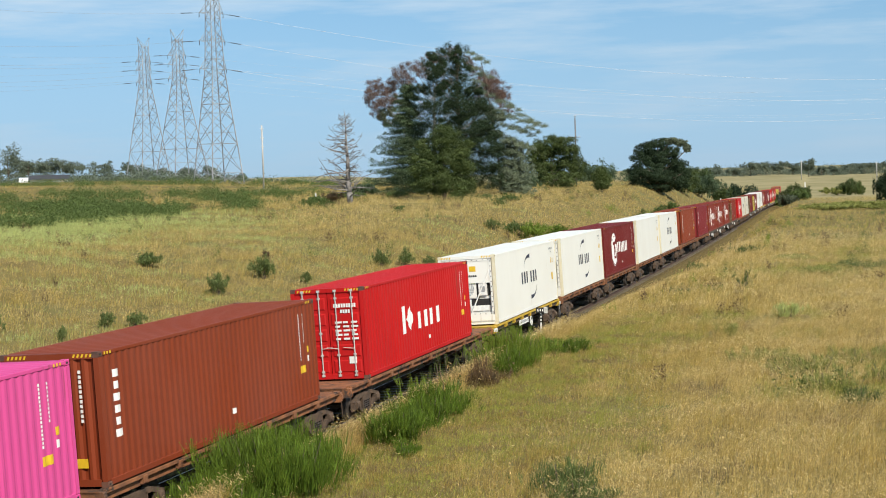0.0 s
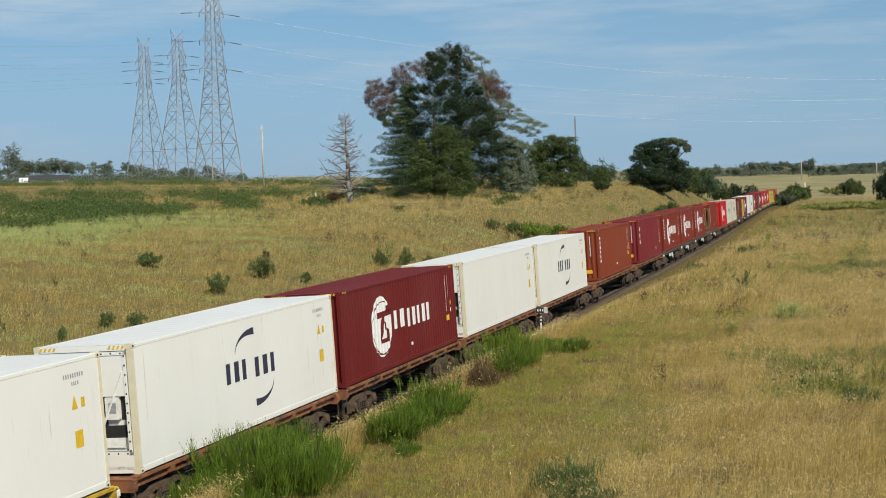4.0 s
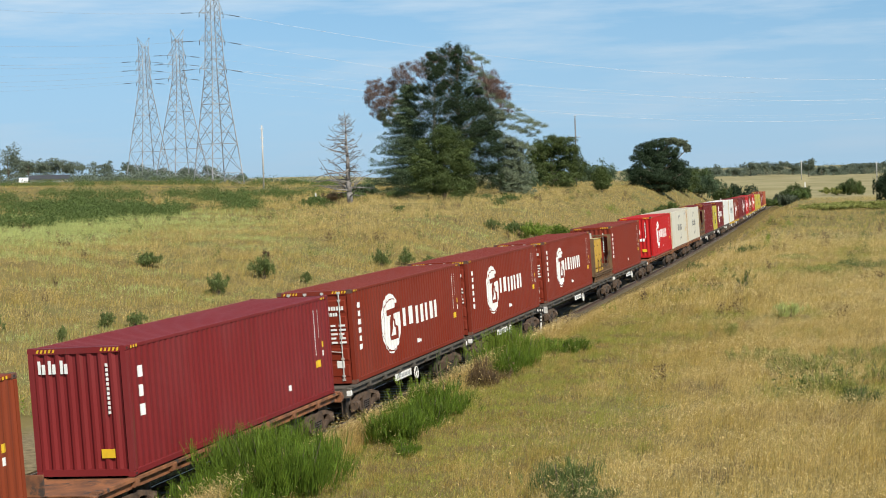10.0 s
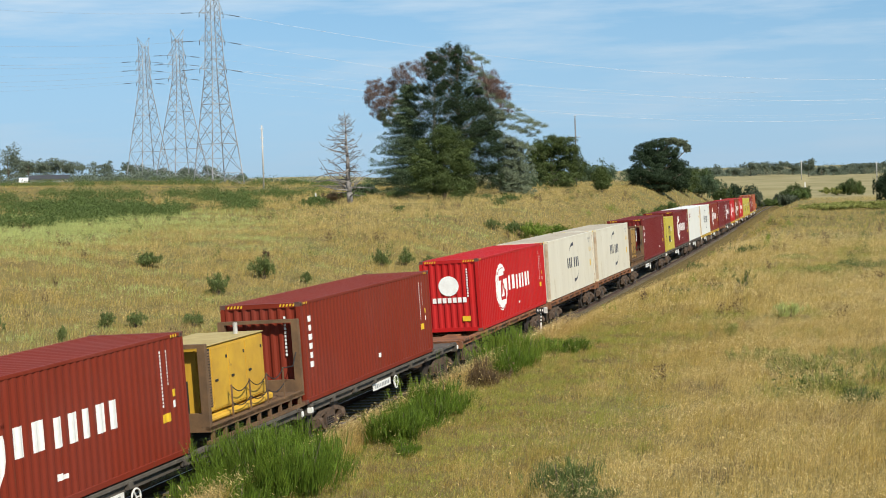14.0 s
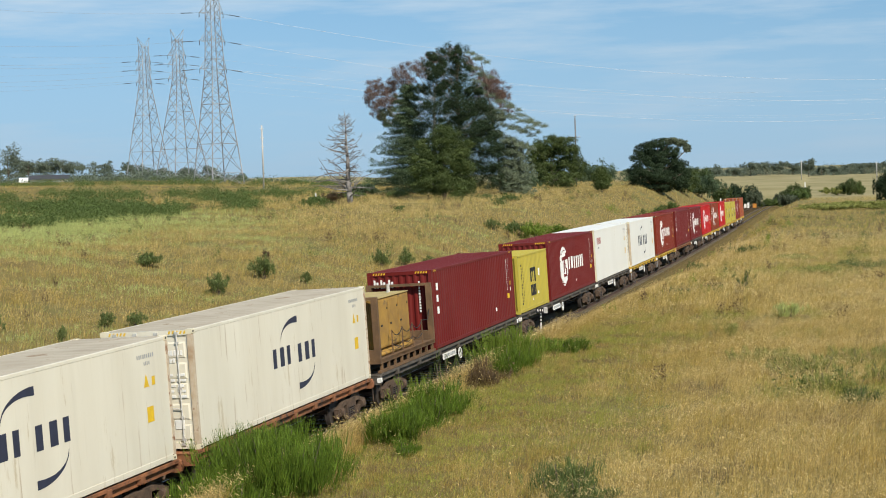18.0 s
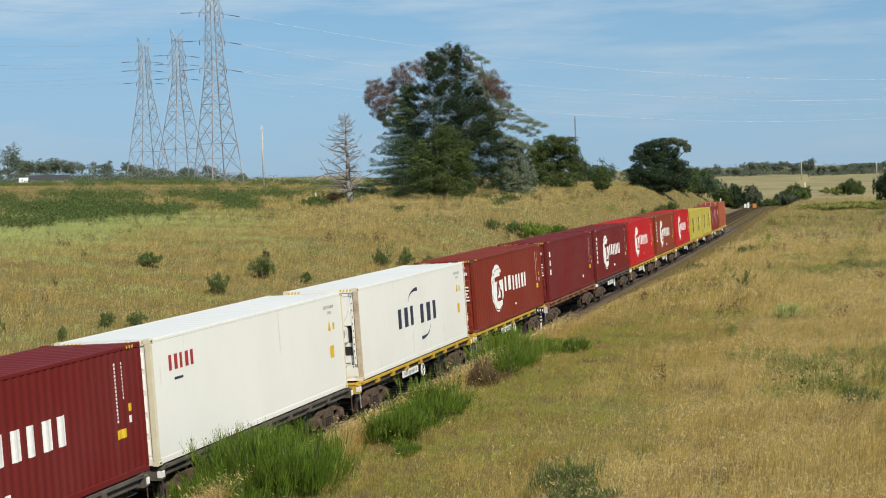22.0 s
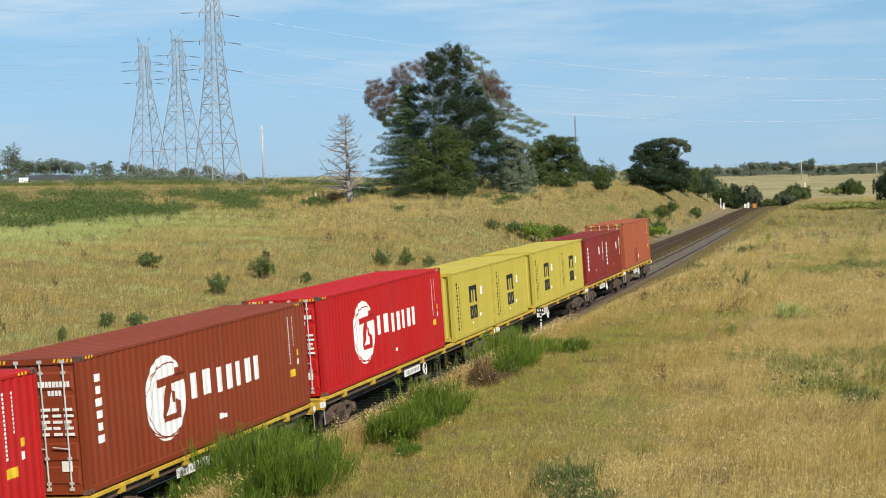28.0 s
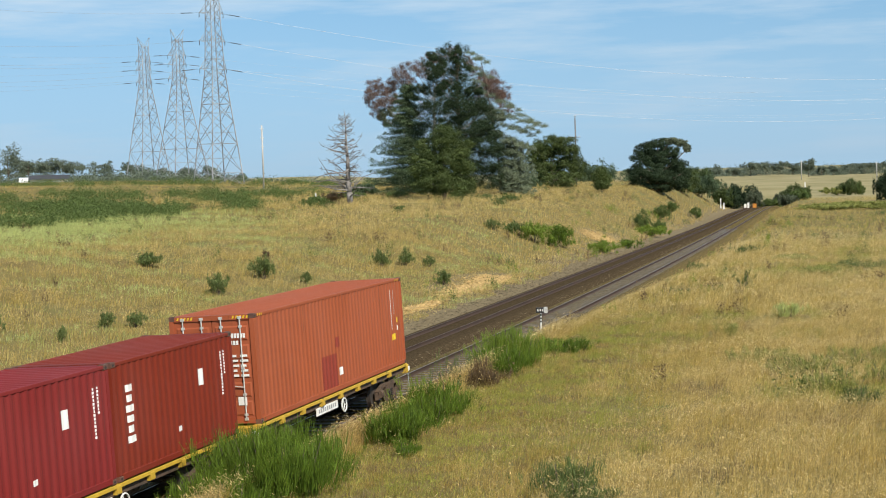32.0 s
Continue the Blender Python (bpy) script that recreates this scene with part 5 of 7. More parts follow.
def leaf_material(name, base, dark, scale=0.6, through=0.35, rough=0.6, island=0.16, spots=None, spot_scale=0.3, tuft=0.0, tuft_scale=6.0):
    """Leaves and blades: patchy colour, tufts of different dryness, some light shines through."""
    m = material(name, base, dark, rough=rough, scale=scale, spread=1.1, per_island=island, coords="World", spec=0.25, spots=spots, spot_scale=spot_scale, spot_edge=0.55)
    nt = m.node_tree
    bsdf, out = nt.nodes["Principled BSDF"], nt.nodes["Material Output"]
    if tuft:
        geo = nt.nodes.new("ShaderNodeNewGeometry")
        nz = nt.nodes.new("ShaderNodeTexNoise")
        nz.inputs["Scale"].default_value, nz.inputs["Detail"].default_value, nz.inputs["Roughness"].default_value = tuft_scale, 4.0, 0.7
        mr = nt.nodes.new("ShaderNodeMapRange")
        mr.inputs["From Min"].default_value, mr.inputs["From Max"].default_value = 0.34, 0.66
        mr.inputs["To Min"].default_value, mr.inputs["To Max"].default_value = 1 - tuft, 1 + 0.8 * tuft
        hs = nt.nodes.new("ShaderNodeHueSaturation")
        nt.links.new(geo.outputs["Position"], nz.inputs["Vector"])
        nt.links.new(nz.outputs["Fac"], mr.inputs["Value"])
        nt.links.new(mr.outputs["Result"], hs.inputs["Value"])
        nt.links.new(bsdf.inputs["Base Color"].links[0].from_socket, hs.inputs["Color"])
        nt.links.new(hs.outputs["Color"], bsdf.inputs["Base Color"])
    tr = nt.nodes.new("ShaderNodeBsdfTranslucent")
    nt.links.new(bsdf.inputs["Base Color"].links[0].from_socket, tr.inputs["Color"])
    mx = nt.nodes.new("ShaderNodeMixShader")
    mx.inputs["Fac"].default_value = through
    nt.links.new(bsdf.outputs["BSDF"], mx.inputs[1])
    nt.links.new(tr.outputs["BSDF"], mx.inputs[2])
    nt.links.new(mx.outputs["Shader"], out.inputs["Surface"])
    return m


STRAW = leaf_material("dry_straw_grass", (0.55, 0.405, 0.112), (0.35, 0.250, 0.064), scale=0.4, island=0.40, spots=(0.46, 0.305, 0.075), spot_scale=0.13, tuft=0.44)
RUSSET = leaf_material("reddish_brown_dead_grass", (0.33, 0.235, 0.120), (0.19, 0.135, 0.068), scale=0.5, island=0.35, tuft=0.35)
BRAMBLE = leaf_material("dull_bramble_leaves", (0.34, 0.35, 0.095), (0.19, 0.205, 0.055), scale=0.6, island=0.3)
PALE = leaf_material("pale_seed_heads", (0.72, 0.545, 0.215), (0.50, 0.365, 0.125), scale=0.5, island=0.30, tuft=0.28)
GREEN = leaf_material("green_grass", (0.60, 0.64, 0.245), (0.42, 0.46, 0.155), scale=0.3, island=0.28, tuft=0.26)
VERGE = leaf_material("short_olive_verge_grass", (0.43, 0.435, 0.085), (0.26, 0.27, 0.050), scale=0.4, island=0.3, tuft=0.36)
HEADS = leaf_material("bleached_seed_heads", (0.86, 0.68, 0.33), (0.58, 0.42, 0.165), scale=0.6, island=0.32, tuft=0.2)
OLIVE = leaf_material("pale_green_grass", (0.45, 0.405, 0.115), (0.28, 0.250, 0.066), scale=0.5, island=0.3, tuft=0.34)
BROOM = leaf_material("green_broom_stems", (0.165, 0.245, 0.026), (0.056, 0.098, 0.012), scale=1.6, island=0.50)
SHRUB = leaf_material("dull_green_shrub_leaves", (0.180, 0.225, 0.070), (0.085, 0.115, 0.035), scale=1.0, island=0.3)
GORSE = leaf_material("dark_green_gorse", (0.140, 0.190, 0.050), (0.072, 0.106, 0.030), scale=0.4, island=0.12)
LIME = leaf_material("lime_green_weeds", (0.23, 0.31, 0.040), (0.12, 0.18, 0.026), scale=0.9, island=0.3)
PINE = leaf_material("dark_pine_needles", (0.034, 0.056, 0.024), (0.018, 0.032, 0.014), scale=0.35, through=0.15, rough=0.8, island=0.12)
CEDAR = leaf_material("blue_green_cedar_needles", (0.102, 0.146, 0.070), (0.044, 0.070, 0.036), scale=0.35, through=0.2)
PALE_CEDAR = leaf_material("grey_green_cedar_needles", (0.225, 0.265, 0.170), (0.125, 0.155, 0.098), scale=0.35, through=0.25)
ROUND = leaf_material("mid_green_tree_leaves", (0.096, 0.128, 0.034), (0.046, 0.068, 0.020), scale=0.5, through=0.25)
GUM_RED = leaf_material("reddish_gum_leaves", (0.235, 0.150, 0.118), (0.140, 0.094, 0.074), scale=0.4, through=0.35)
GUM = leaf_material("grey_green_gum_leaves", (0.135, 0.155, 0.092), (0.070, 0.088, 0.052), scale=0.4, through=0.3)
# distance haze is mixed into this leaf colour, paler and greyer
FAR_LEAF = leaf_material("haze_tinted_far_tree_leaves", (0.150, 0.180, 0.128), (0.085, 0.108, 0.078), scale=0.08, through=0.2)
DRYBUSH = leaf_material("dry_brown_twigs", (0.20, 0.135, 0.07), (0.11, 0.075, 0.04), scale=0.8)
BARK = material("grey_brown_bark", (0.16, 0.12, 0.09), (0.08, 0.06, 0.045), rough=0.9, scale=4, bump=0.4)
GUM_BARK = material("pale_gum_bark", (0.42, 0.36, 0.29), (0.24, 0.20, 0.16), rough=0.8, scale=2)
DEAD_WOOD = material("bleached_dead_wood", (0.26, 0.24, 0.22), (0.14, 0.125, 0.115), rough=0.9, scale=3, bump=0.3)


def blades(xs, ys, tall, wide, lean=0.55, sink=0.03, simple=False):
    """One thin bent blade a point, two triangles each; returns vertices of all triangles."""
    n = len(xs)
    zs = height(xs, ys)
    a = RNG.uniform(0, 2 * np.pi, n)
    h = tall * RNG.uniform(0.45, 1.30, n)
    w = wide * RNG.uniform(0.6, 1.4, n)
    b = RNG.uniform(0, 2 * np.pi, n)
    t = np.abs(RNG.normal(0, lean, n)) * h
    # the wind bends most tips the same way
    tx, ty = np.cos(b) * t + 0.22 * h, np.sin(b) * t - 0.10 * h
    left = np.stack([xs - np.cos(a) * w, ys - np.sin(a) * w, zs - sink], -1)
    right = np.stack([xs + np.cos(a) * w, ys + np.sin(a) * w, zs - sink], -1)
    mid = np.stack([xs + 0.30 * tx, ys + 0.30 * ty, zs + 0.66 * h], -1)
    side = np.stack([np.cos(a) * w, np.sin(a) * w, 0 * w], -1) * 0.8
    tip = np.stack([xs + tx, ys + ty, zs + h * (1 - 0.25 * np.minimum(1.5, t / h))], -1)
    if simple:
        return np.stack([left, right, tip], 1)
    v = np.empty((2 * n, 3, 3))
    v[:n, 0], v[:n, 1], v[:n, 2] = left, right, mid + side
    v[n:, 0], v[n:, 1], v[n:, 2] = mid - side, mid + side, tip
    return v


def nodding(xs, ys, tall, long, wide):
    """Seed heads that nod in the wind on thin stalks: a stalk and a spindle a point, three triangles."""
    n = len(xs)
    base = np.stack([xs, ys, height(xs, ys) - 0.02], -1)
    h = tall * RNG.uniform(0.75, 1.35, n)
    b = RNG.normal(-0.35, 0.9, n)
    sway = np.stack([np.cos(b), np.sin(b), 0 * b], -1)
    top = base + sway * (h * RNG.uniform(0.10, 0.45, n))[:, None]
    top[:, 2] = base[:, 2] + h
    ln = long * RNG.uniform(0.6, 1.5, n)
    way = sway * RNG.uniform(0.3, 1.0, n)[:, None] + np.stack([0 * b, 0 * b, RNG.uniform(-0.5, 0.8, n)], -1)
    way /= np.linalg.norm(way, axis=1, keepdims=True)
    end = top + way * ln[:, None]
    a = RNG.uniform(0, 6.283, n)
    off = np.stack([np.cos(a), np.sin(a), 0.4 * np.sin(a + 1)], -1) * (wide * RNG.uniform(0.7, 1.3, n))[:, None]
    mid = (top + end) / 2
    thin = off * 0.28
    return np.concatenate([np.stack([base - thin, base + thin, top], 1), np.stack([top, mid - off, mid + off], 1), np.stack([end, mid + off, mid - off], 1)])


def grass_object(name, label, blocks, mat):
    v = np.concatenate(blocks).reshape(-1, 3)
    f = np.arange(len(v)).reshape(-1, 3)
    tagged(new(name, array_mesh(name, v, f, mat)), label, "grass", kind="stuff")


def greenness(x, y):
    """0 dry, 1 green: low places along the line, the crest of the bank, a few patches."""
    d = x - line(y)[0]
    g = 0.31 + 0.22 * lumps(x, y, 23, 21) + 0.26 * lumps(x, y, 7, 22) + 0.24 * lumps(x, y, 2.4, 23) + 0.16 * lumps(x, y, 0.9, 24)
    right = d > 0
    # a mown strip beside the bushes, then taller dry grass
    g = g + np.where(right, 0.34 * np.exp(-((d - 5.8) / 3.8) ** 2) * (1 - smooth((y - 62) / 26)) - 0.15, 0.0)
    g = g + np.where(right, 0.42 * soft_spot(x, y, 13.5, 50, 3.5, 3.5) + 0.6 * soft_spot(x, y, 9.6, 110, 6, 9) + 0.45 * soft_spot(x, y, 9.0, 42, 2.0, 3) + 0.4 * soft_spot(x, y, 5.2, 63, 2, 5) + 0.34 * soft_spot(x, y, 14, 160, 12, 30) + 0.30 * soft_spot(x, y, 4, 230, 14, 40), 0.0)
    left = -d
    crest = 1.05 * np.exp(-((left - 55) / 13) ** 2) * (1 - smooth((y - 130) / 30))
    g = g + np.where(left > 0, crest + 0.14 * (1 - smooth((y - 110) / 50)) - 0.16 * smooth((y - 120) / 50), 0.0)
    return g


def clearance(x, y):
    """Where grass may stand: off the ballast and its service strip."""
    d = x - line(y)[0]
    rightof = 1.95 + 0.35 * smooth((y - 80) / 45) + 0.25 * lumps(x, y, 4, 40)
    leftof = 8.0 + 0.5 * smooth((y - 60) / 40) + 0.8 * lumps(x, y, 7, 41)
    return (d > rightof) | (-d > leftof)


def scatter(n, y0, y1, d0, d1, power=1.0):
    """Random places beside the line, denser towards y0 for power > 1."""
    y = y0 + (y1 - y0) * RNG.uniform(0, 1, n) ** power
    d = RNG.uniform(d0, d1, n)
    x = line(y)[0] + d
    ok = clearance(x, y) & ~bare(x, y)
    return x[ok], y[ok]


def make_grass():
    # zone: count, y range, distance from the line, tall, half width
    zones = [
        (520000, 26, 75, 1.5, 24, 0.46, 0.0055, 1.0),
        (300000, 75, 150, 1.5, 34, 0.50, 0.0095, 1.2),
        (140000, 150, 410, 2, 80, 0.50, 0.024, 1.2),
        (460000, 46, 125, -66, -8, 0.48, 0.009, 1.0),
        (200000, 125, 290, -75, -8, 0.48, 0.020, 1.2),
        (130000, 120, 420, -240, -60, 0.45, 0.032, 1.2),
        (50000, 280, 520, -120, -9, 0.50, 0.06, 1.0),
    ]
    made = {"straw": [], "pale": [], "green": [], "olive": [], "brown": [], "verge": []}
    heads = []
    for n, y0, y1, d0, d1, tall, wide, power in zones:
        x, y = scatter(n, y0, y1, d0, d1, power)
        # tufts: blades gather in clumps
        keep = RNG.uniform(0, 1, len(x)) < 0.62 + 0.46 * lumps(x, y, 1.1, 33) + 0.2 * lumps(x, y, 3.1, 35)
        x, y = x[keep], y[keep]
        g = greenness(x, y) + RNG.normal(0, 0.09, len(x))
        d = x - line(y)[0]
        # the strip beside the bushes is short
        short = np.where((d > 0) & (y < 80), 1 - 0.66 * np.exp(-((d - 6.0) / 3.0) ** 2) * (1 - smooth((y - 60) / 20)), 1.0)
        tallness = tall * short * (0.80 + 0.28 * lumps(x, y, 9, 31) + 0.30 * lumps(x, y, 2.3, 32) + 0.22 * lumps(x, y, 0.9, 34))
        tallness = np.maximum(tallness * (1 + 0.9 * np.exp(-((-d - 55) / 12) ** 2) * (1 - smooth((y - 130) / 30)) * (d < 0)), 0.08)
        pick = RNG.uniform(0, 1, len(x))
        kinds = np.where(g > 0.66, 2, np.where(g > 0.46, 3, np.where(pick < 0.26 + 0.22 * smooth((y - 70) / 60) + 0.32 * smooth((y - 110) / 70) * (d > 0) + 0.34 * smooth((d - 8.5) / 4) * (y < 110) - 0.12 * (d > 0) * (d < 8.5) + 0.30 * np.exp(-((-d - 37) / 8) ** 2) + 0.22 * (d < 0) + 0.35 * lumps(x, y, 3.7, 36), 1, 0)))
        kinds = np.where((lumps(x, y, 5.3, 37) + 0.5 * lumps(x, y, 1.4, 38) > np.where(d < 0, 0.80 - 0.25 * np.exp(-((-d - 15) / 9) ** 2), 0.72)) & (g < 0.62) & (pick > 0.35), 4, kinds)
        for k, key, th, ww in ((0, "straw", 1.0, 1.0), (1, "pale", 1.22, 0.9), (2, "green", 0.72, 1.15), (3, "olive", 0.88, 1.05), (4, "brown", 0.9, 0.9)):
            s = kinds == k
            if k == 2 and d0 > 0:
                key = "verge"
            made[key].append(blades(x[s], y[s], tallness[s] * th, wide * ww, simple=wide > 0.006))
    # nodding heads over the tall dry grass
    for n, y0, y1, d0, d1, tall, long, wide in ((105000, 26, 75, 2.2, 24, 0.50, 0.11, 0.0075), (75000, 75, 170, 2.4, 34, 0.55, 0.16, 0.012), (85000, 46, 125, -66, -9, 0.46, 0.14, 0.012), (40000, 125, 240, -70, -9, 0.5, 0.22, 0.022)):
        x, y = scatter(n, y0, y1, d0, d1, 1.1)
        d = x - line(y)[0]
        g = greenness(x, y)
        crest = -0.4 * smooth((-d - 34) / 8) * (1 - smooth((-d - 66) / 10)) if d0 < 0 else 0
        open_ = (1 - np.exp(-((d - 6.0) / 3.0) ** 2) * (1 - smooth((y - 60) / 20))) if d0 > 0 else 0.8
        want = open_ * (0.55 - 0.5 * (g - 0.3) + crest + 0.45 * lumps(x, y, 4.3, 61) + 0.35 * lumps(x, y, 1.3, 62))
        keep = RNG.uniform(0, 1, len(x)) < want
        heads.append(nodding(x[keep], y[keep], tall * (0.85 + 0.25 * lumps(x[keep], y[keep], 6, 63)), long, wide))
    # trampled straw over the scraped places
    for cx, cy, rx, ry in ((-15.5, 107, 2.4, 9), (-20.5, 172, 2.2, 10), (-12.5, 84, 1.4, 10)):
        x, y = RNG.normal(cx, rx * 0.55, 3500), RNG.normal(cy, ry * 0.5, 3500)
        made["pale"].append(blades(x, y, 0.12, 0.022, lean=2.2))
    # grass that leans over the ballast's edge
    y = RNG.uniform(26, 110, 26000)
    x = line(y)[0] + 2.05 + np.abs(RNG.normal(0, 0.45, len(y))) + 0.5 * smooth((y - 75) / 40)
    made["pale"].append(blades(x, y, 0.62, 0.008))
    # tall seed heads among the bushes at the foot of the ballast
    y = RNG.uniform(26, 66, 15000)
    x = line(y)[0] + RNG.uniform(1.75, 3.2, len(y)) + 0.3 * lumps(y, y, 5, 44)
    made["pale"].append(blades(x, y, 0.90, 0.006, lean=0.30))
    made["straw"].append(blades(x + 0.1, y, 0.75, 0.007, lean=0.40))
    made["brown"].append(blades(x - 0.1, y + 0.05, 0.85, 0.005, lean=0.30))
    heads.append(nodding(x + 0.05, y, 0.80, 0.12, 0.010))
    # close short grass on the mown strip
    x, y = scatter(170000, 26, 72, 2.6, 12.0)
    d = x - line(y)[0]
    keep = RNG.uniform(0, 1, len(x)) < np.exp(-((d - 5.6) / 2.8) ** 2) * (0.85 + 0.35 * lumps(x, y, 0.8, 65))
    x, y = x[keep], y[keep]
    g = 0.55 * lumps(x, y, 3.4, 66) + 0.45 * lumps(x, y, 1.2, 67) + 0.35 * lumps(x, y, 0.5, 68) + RNG.normal(0, 0.25, len(x))
    for key, s in (("verge", g > 0.22), ("olive", (g > -0.22) & (g <= 0.22)), ("straw", (g > -0.46) & (g <= -0.22)), ("brown", g <= -0.46)):
        made[key].append(blades(x[s], y[s], 0.15, 0.008, lean=0.8, simple=True))
    grass_object("straw_grass", "tall dry straw-coloured grass", made["straw"], STRAW)
    grass_object("seed_heads", "pale dry grass seed heads", made["pale"], PALE)
    grass_object("brown_grass", "reddish-brown dead grass stalks", made["brown"], RUSSET)
    grass_object("nodding_heads", "bleached nodding grass heads in the wind", heads, HEADS)
    grass_object("verge_grass", "short olive-green verge grass", made["verge"], VERGE)
    grass_object("green_grass", "short green grass among the straw", made["green"], GREEN)
    grass_object("pale_green_grass", "pale green half-dry grass", made["olive"], OLIVE)


make_grass()


def leaf_cloud(clumps, count, size, rng, shell=0.55, droop=0.0, flat=0.0, sprays=0):
    """Leaf triangles in ragged ellipsoids (x, y, z, rx, ry, rz); with sprays, each clump breaks up into
    smaller tufts on its outside, whose leaves face outwards. Returns (n, 3, 3)."""
    if sprays:
        small = [(*c[:3], *(0.86 * k for k in c[3:6])) for c in clumps]
        for c in clumps:
            for _ in range(sprays):
                d = rng.normal(0, 1, 3)
                d /= np.linalg.norm(d)
                q = rng.uniform(0.62, 1.02)
                k = rng.uniform(0.26, 0.44)
                small.append((c[0] + d[0] * q * c[3], c[1] + d[1] * q * c[4], c[2] + d[2] * q * c[5], c[3] * k, c[4] * k, c[5] * k))
        clumps = small
    vol = np.array([c[3] * c[4] * c[5] for c in clumps]) ** 0.67
    share = np.maximum(6, (count * vol / vol.sum()).astype(int))
    out = []
    for c, n in zip(clumps, share):
        d = rng.normal(0, 1, (n, 3))
        d /= np.linalg.norm(d, axis=1, keepdims=True)
        lump = 1 + 0.22 * np.sin(d[:, 0] * 5 + c[0] * 3) * np.sin(d[:, 1] * 6 + c[2]) + 0.16 * np.sin(d[:, 2] * 9 + c[1] * 2 + d[:, 0] * 4)
        r = (shell + (1 - shell) * rng.uniform(0, 1, n) ** 0.6) * lump
        p = np.array(c[:3]) + d * r[:, None] * np.array(c[3:6])
        p[:, 2] -= droop * (d[:, 0] ** 2 + d[:, 1] ** 2) * r
        s = size * rng.uniform(0.5, 1.4, n)
        face = d * (1.0 if sprays else 0.4) + rng.normal(0, 0.55, (n, 3)) + (0, 0, 0.25 + 0.6 * flat)
        u = np.cross(face, rng.normal(0, 1, (n, 3)))
        u /= np.linalg.norm(u, axis=1, keepdims=True) + 1e-9
        w = np.cross(face, u)
        w /= np.linalg.norm(w, axis=1, keepdims=True) + 1e-9
        t = np.empty((n, 3, 3))
        t[:, 0] = p - u * s[:, None] * 0.5 - w * s[:, None] * 0.35
        t[:, 1] = p + u * s[:, None] * 0.5 - w * s[:, None] * 0.15
        t[:, 2] = p + w * s[:, None] * 0.55
        out.append(t)
    return np.concatenate(out)


def cloud_part(name, tris, mat, parent, label=""):
    v = tris.reshape(-1, 3)
    ob = new(name, array_mesh(name, v, np.arange(len(v)).reshape(-1, 3), mat))
    ob.parent = parent
    if label:
        ob["label"] = label
    return ob


def limb_geo(paths):
    """Tapering limbs: each a list of (x, y, z, radius)."""
    g = Geo()
    for p in paths:
        for a, b in zip(p[:-1], p[1:]):
            g.tube(a[:3], b[:3], a[3], b[3], n=7)
    return g


def rooted(name, label, x, y, category="tree", group="", turn=18.4, sink=0.0):
    """A plant's base on the ground; its x axis runs across the view along the line."""
    top = tagged(new(name), label, category, group)
    top.matrix_basis = pose(x, y, float(height(x, y)) - sink, 0, 0, turn)
    return top


def tree(name, label, x, y, crowns, trunk, bark, seed, group="", turn=18.4, limbs=1.0):
    """crowns: (leaf material, count, leaf size, clumps, options); trunk: (height, radius, lean)."""
    rng = np.random.RandomState(seed)
    top = rooted(name, label, x, y, "tree", group, turn, 0.1)
    h, r, lean = trunk
    path = [(lean * (k / 5) ** 1.5, 0.15 * math.sin(k * 2 + seed), h * k / 5, r * (1 - 0.16 * k)) for k in range(6)]
    part("trunk", limb_geo([path]), bark, top, "", None, True)
    if limbs:
        paths = []
        for _, _, _, clumps, _ in crowns:
            for c in clumps:
                z = min(h * 0.92, max(h * 0.2, c[2] - abs(c[0]) * 0.7 - 0.8))
                f = z / h
                a = (lean * f ** 1.5, 0, z)
                m = ((a[0] + c[0]) / 2 + rng.uniform(-0.3, 0.3), c[1] / 2, (z + c[2]) / 2 - 0.25)
                paths.append([(*a, limbs * r * (0.62 - 0.4 * f)), (*m, limbs * r * 0.3), (c[0], c[1], c[2], limbs * r * 0.12)])
        part("limb_frame", limb_geo(paths), bark, top, "", None, True)
    for mat, count, size, clumps, opt in crowns:
        cloud_part("crown", leaf_cloud(clumps, count, size, rng, **opt), mat, top)
    return top


def balls(specs, depth=0.8, rng=RNG):
    """(across, up, half width, half height) to clumps with some depth."""
    return [(a, rng.uniform(-1, 1) * depth * w * 0.5, u, w, w * depth, h) for a, u, w, h in specs]


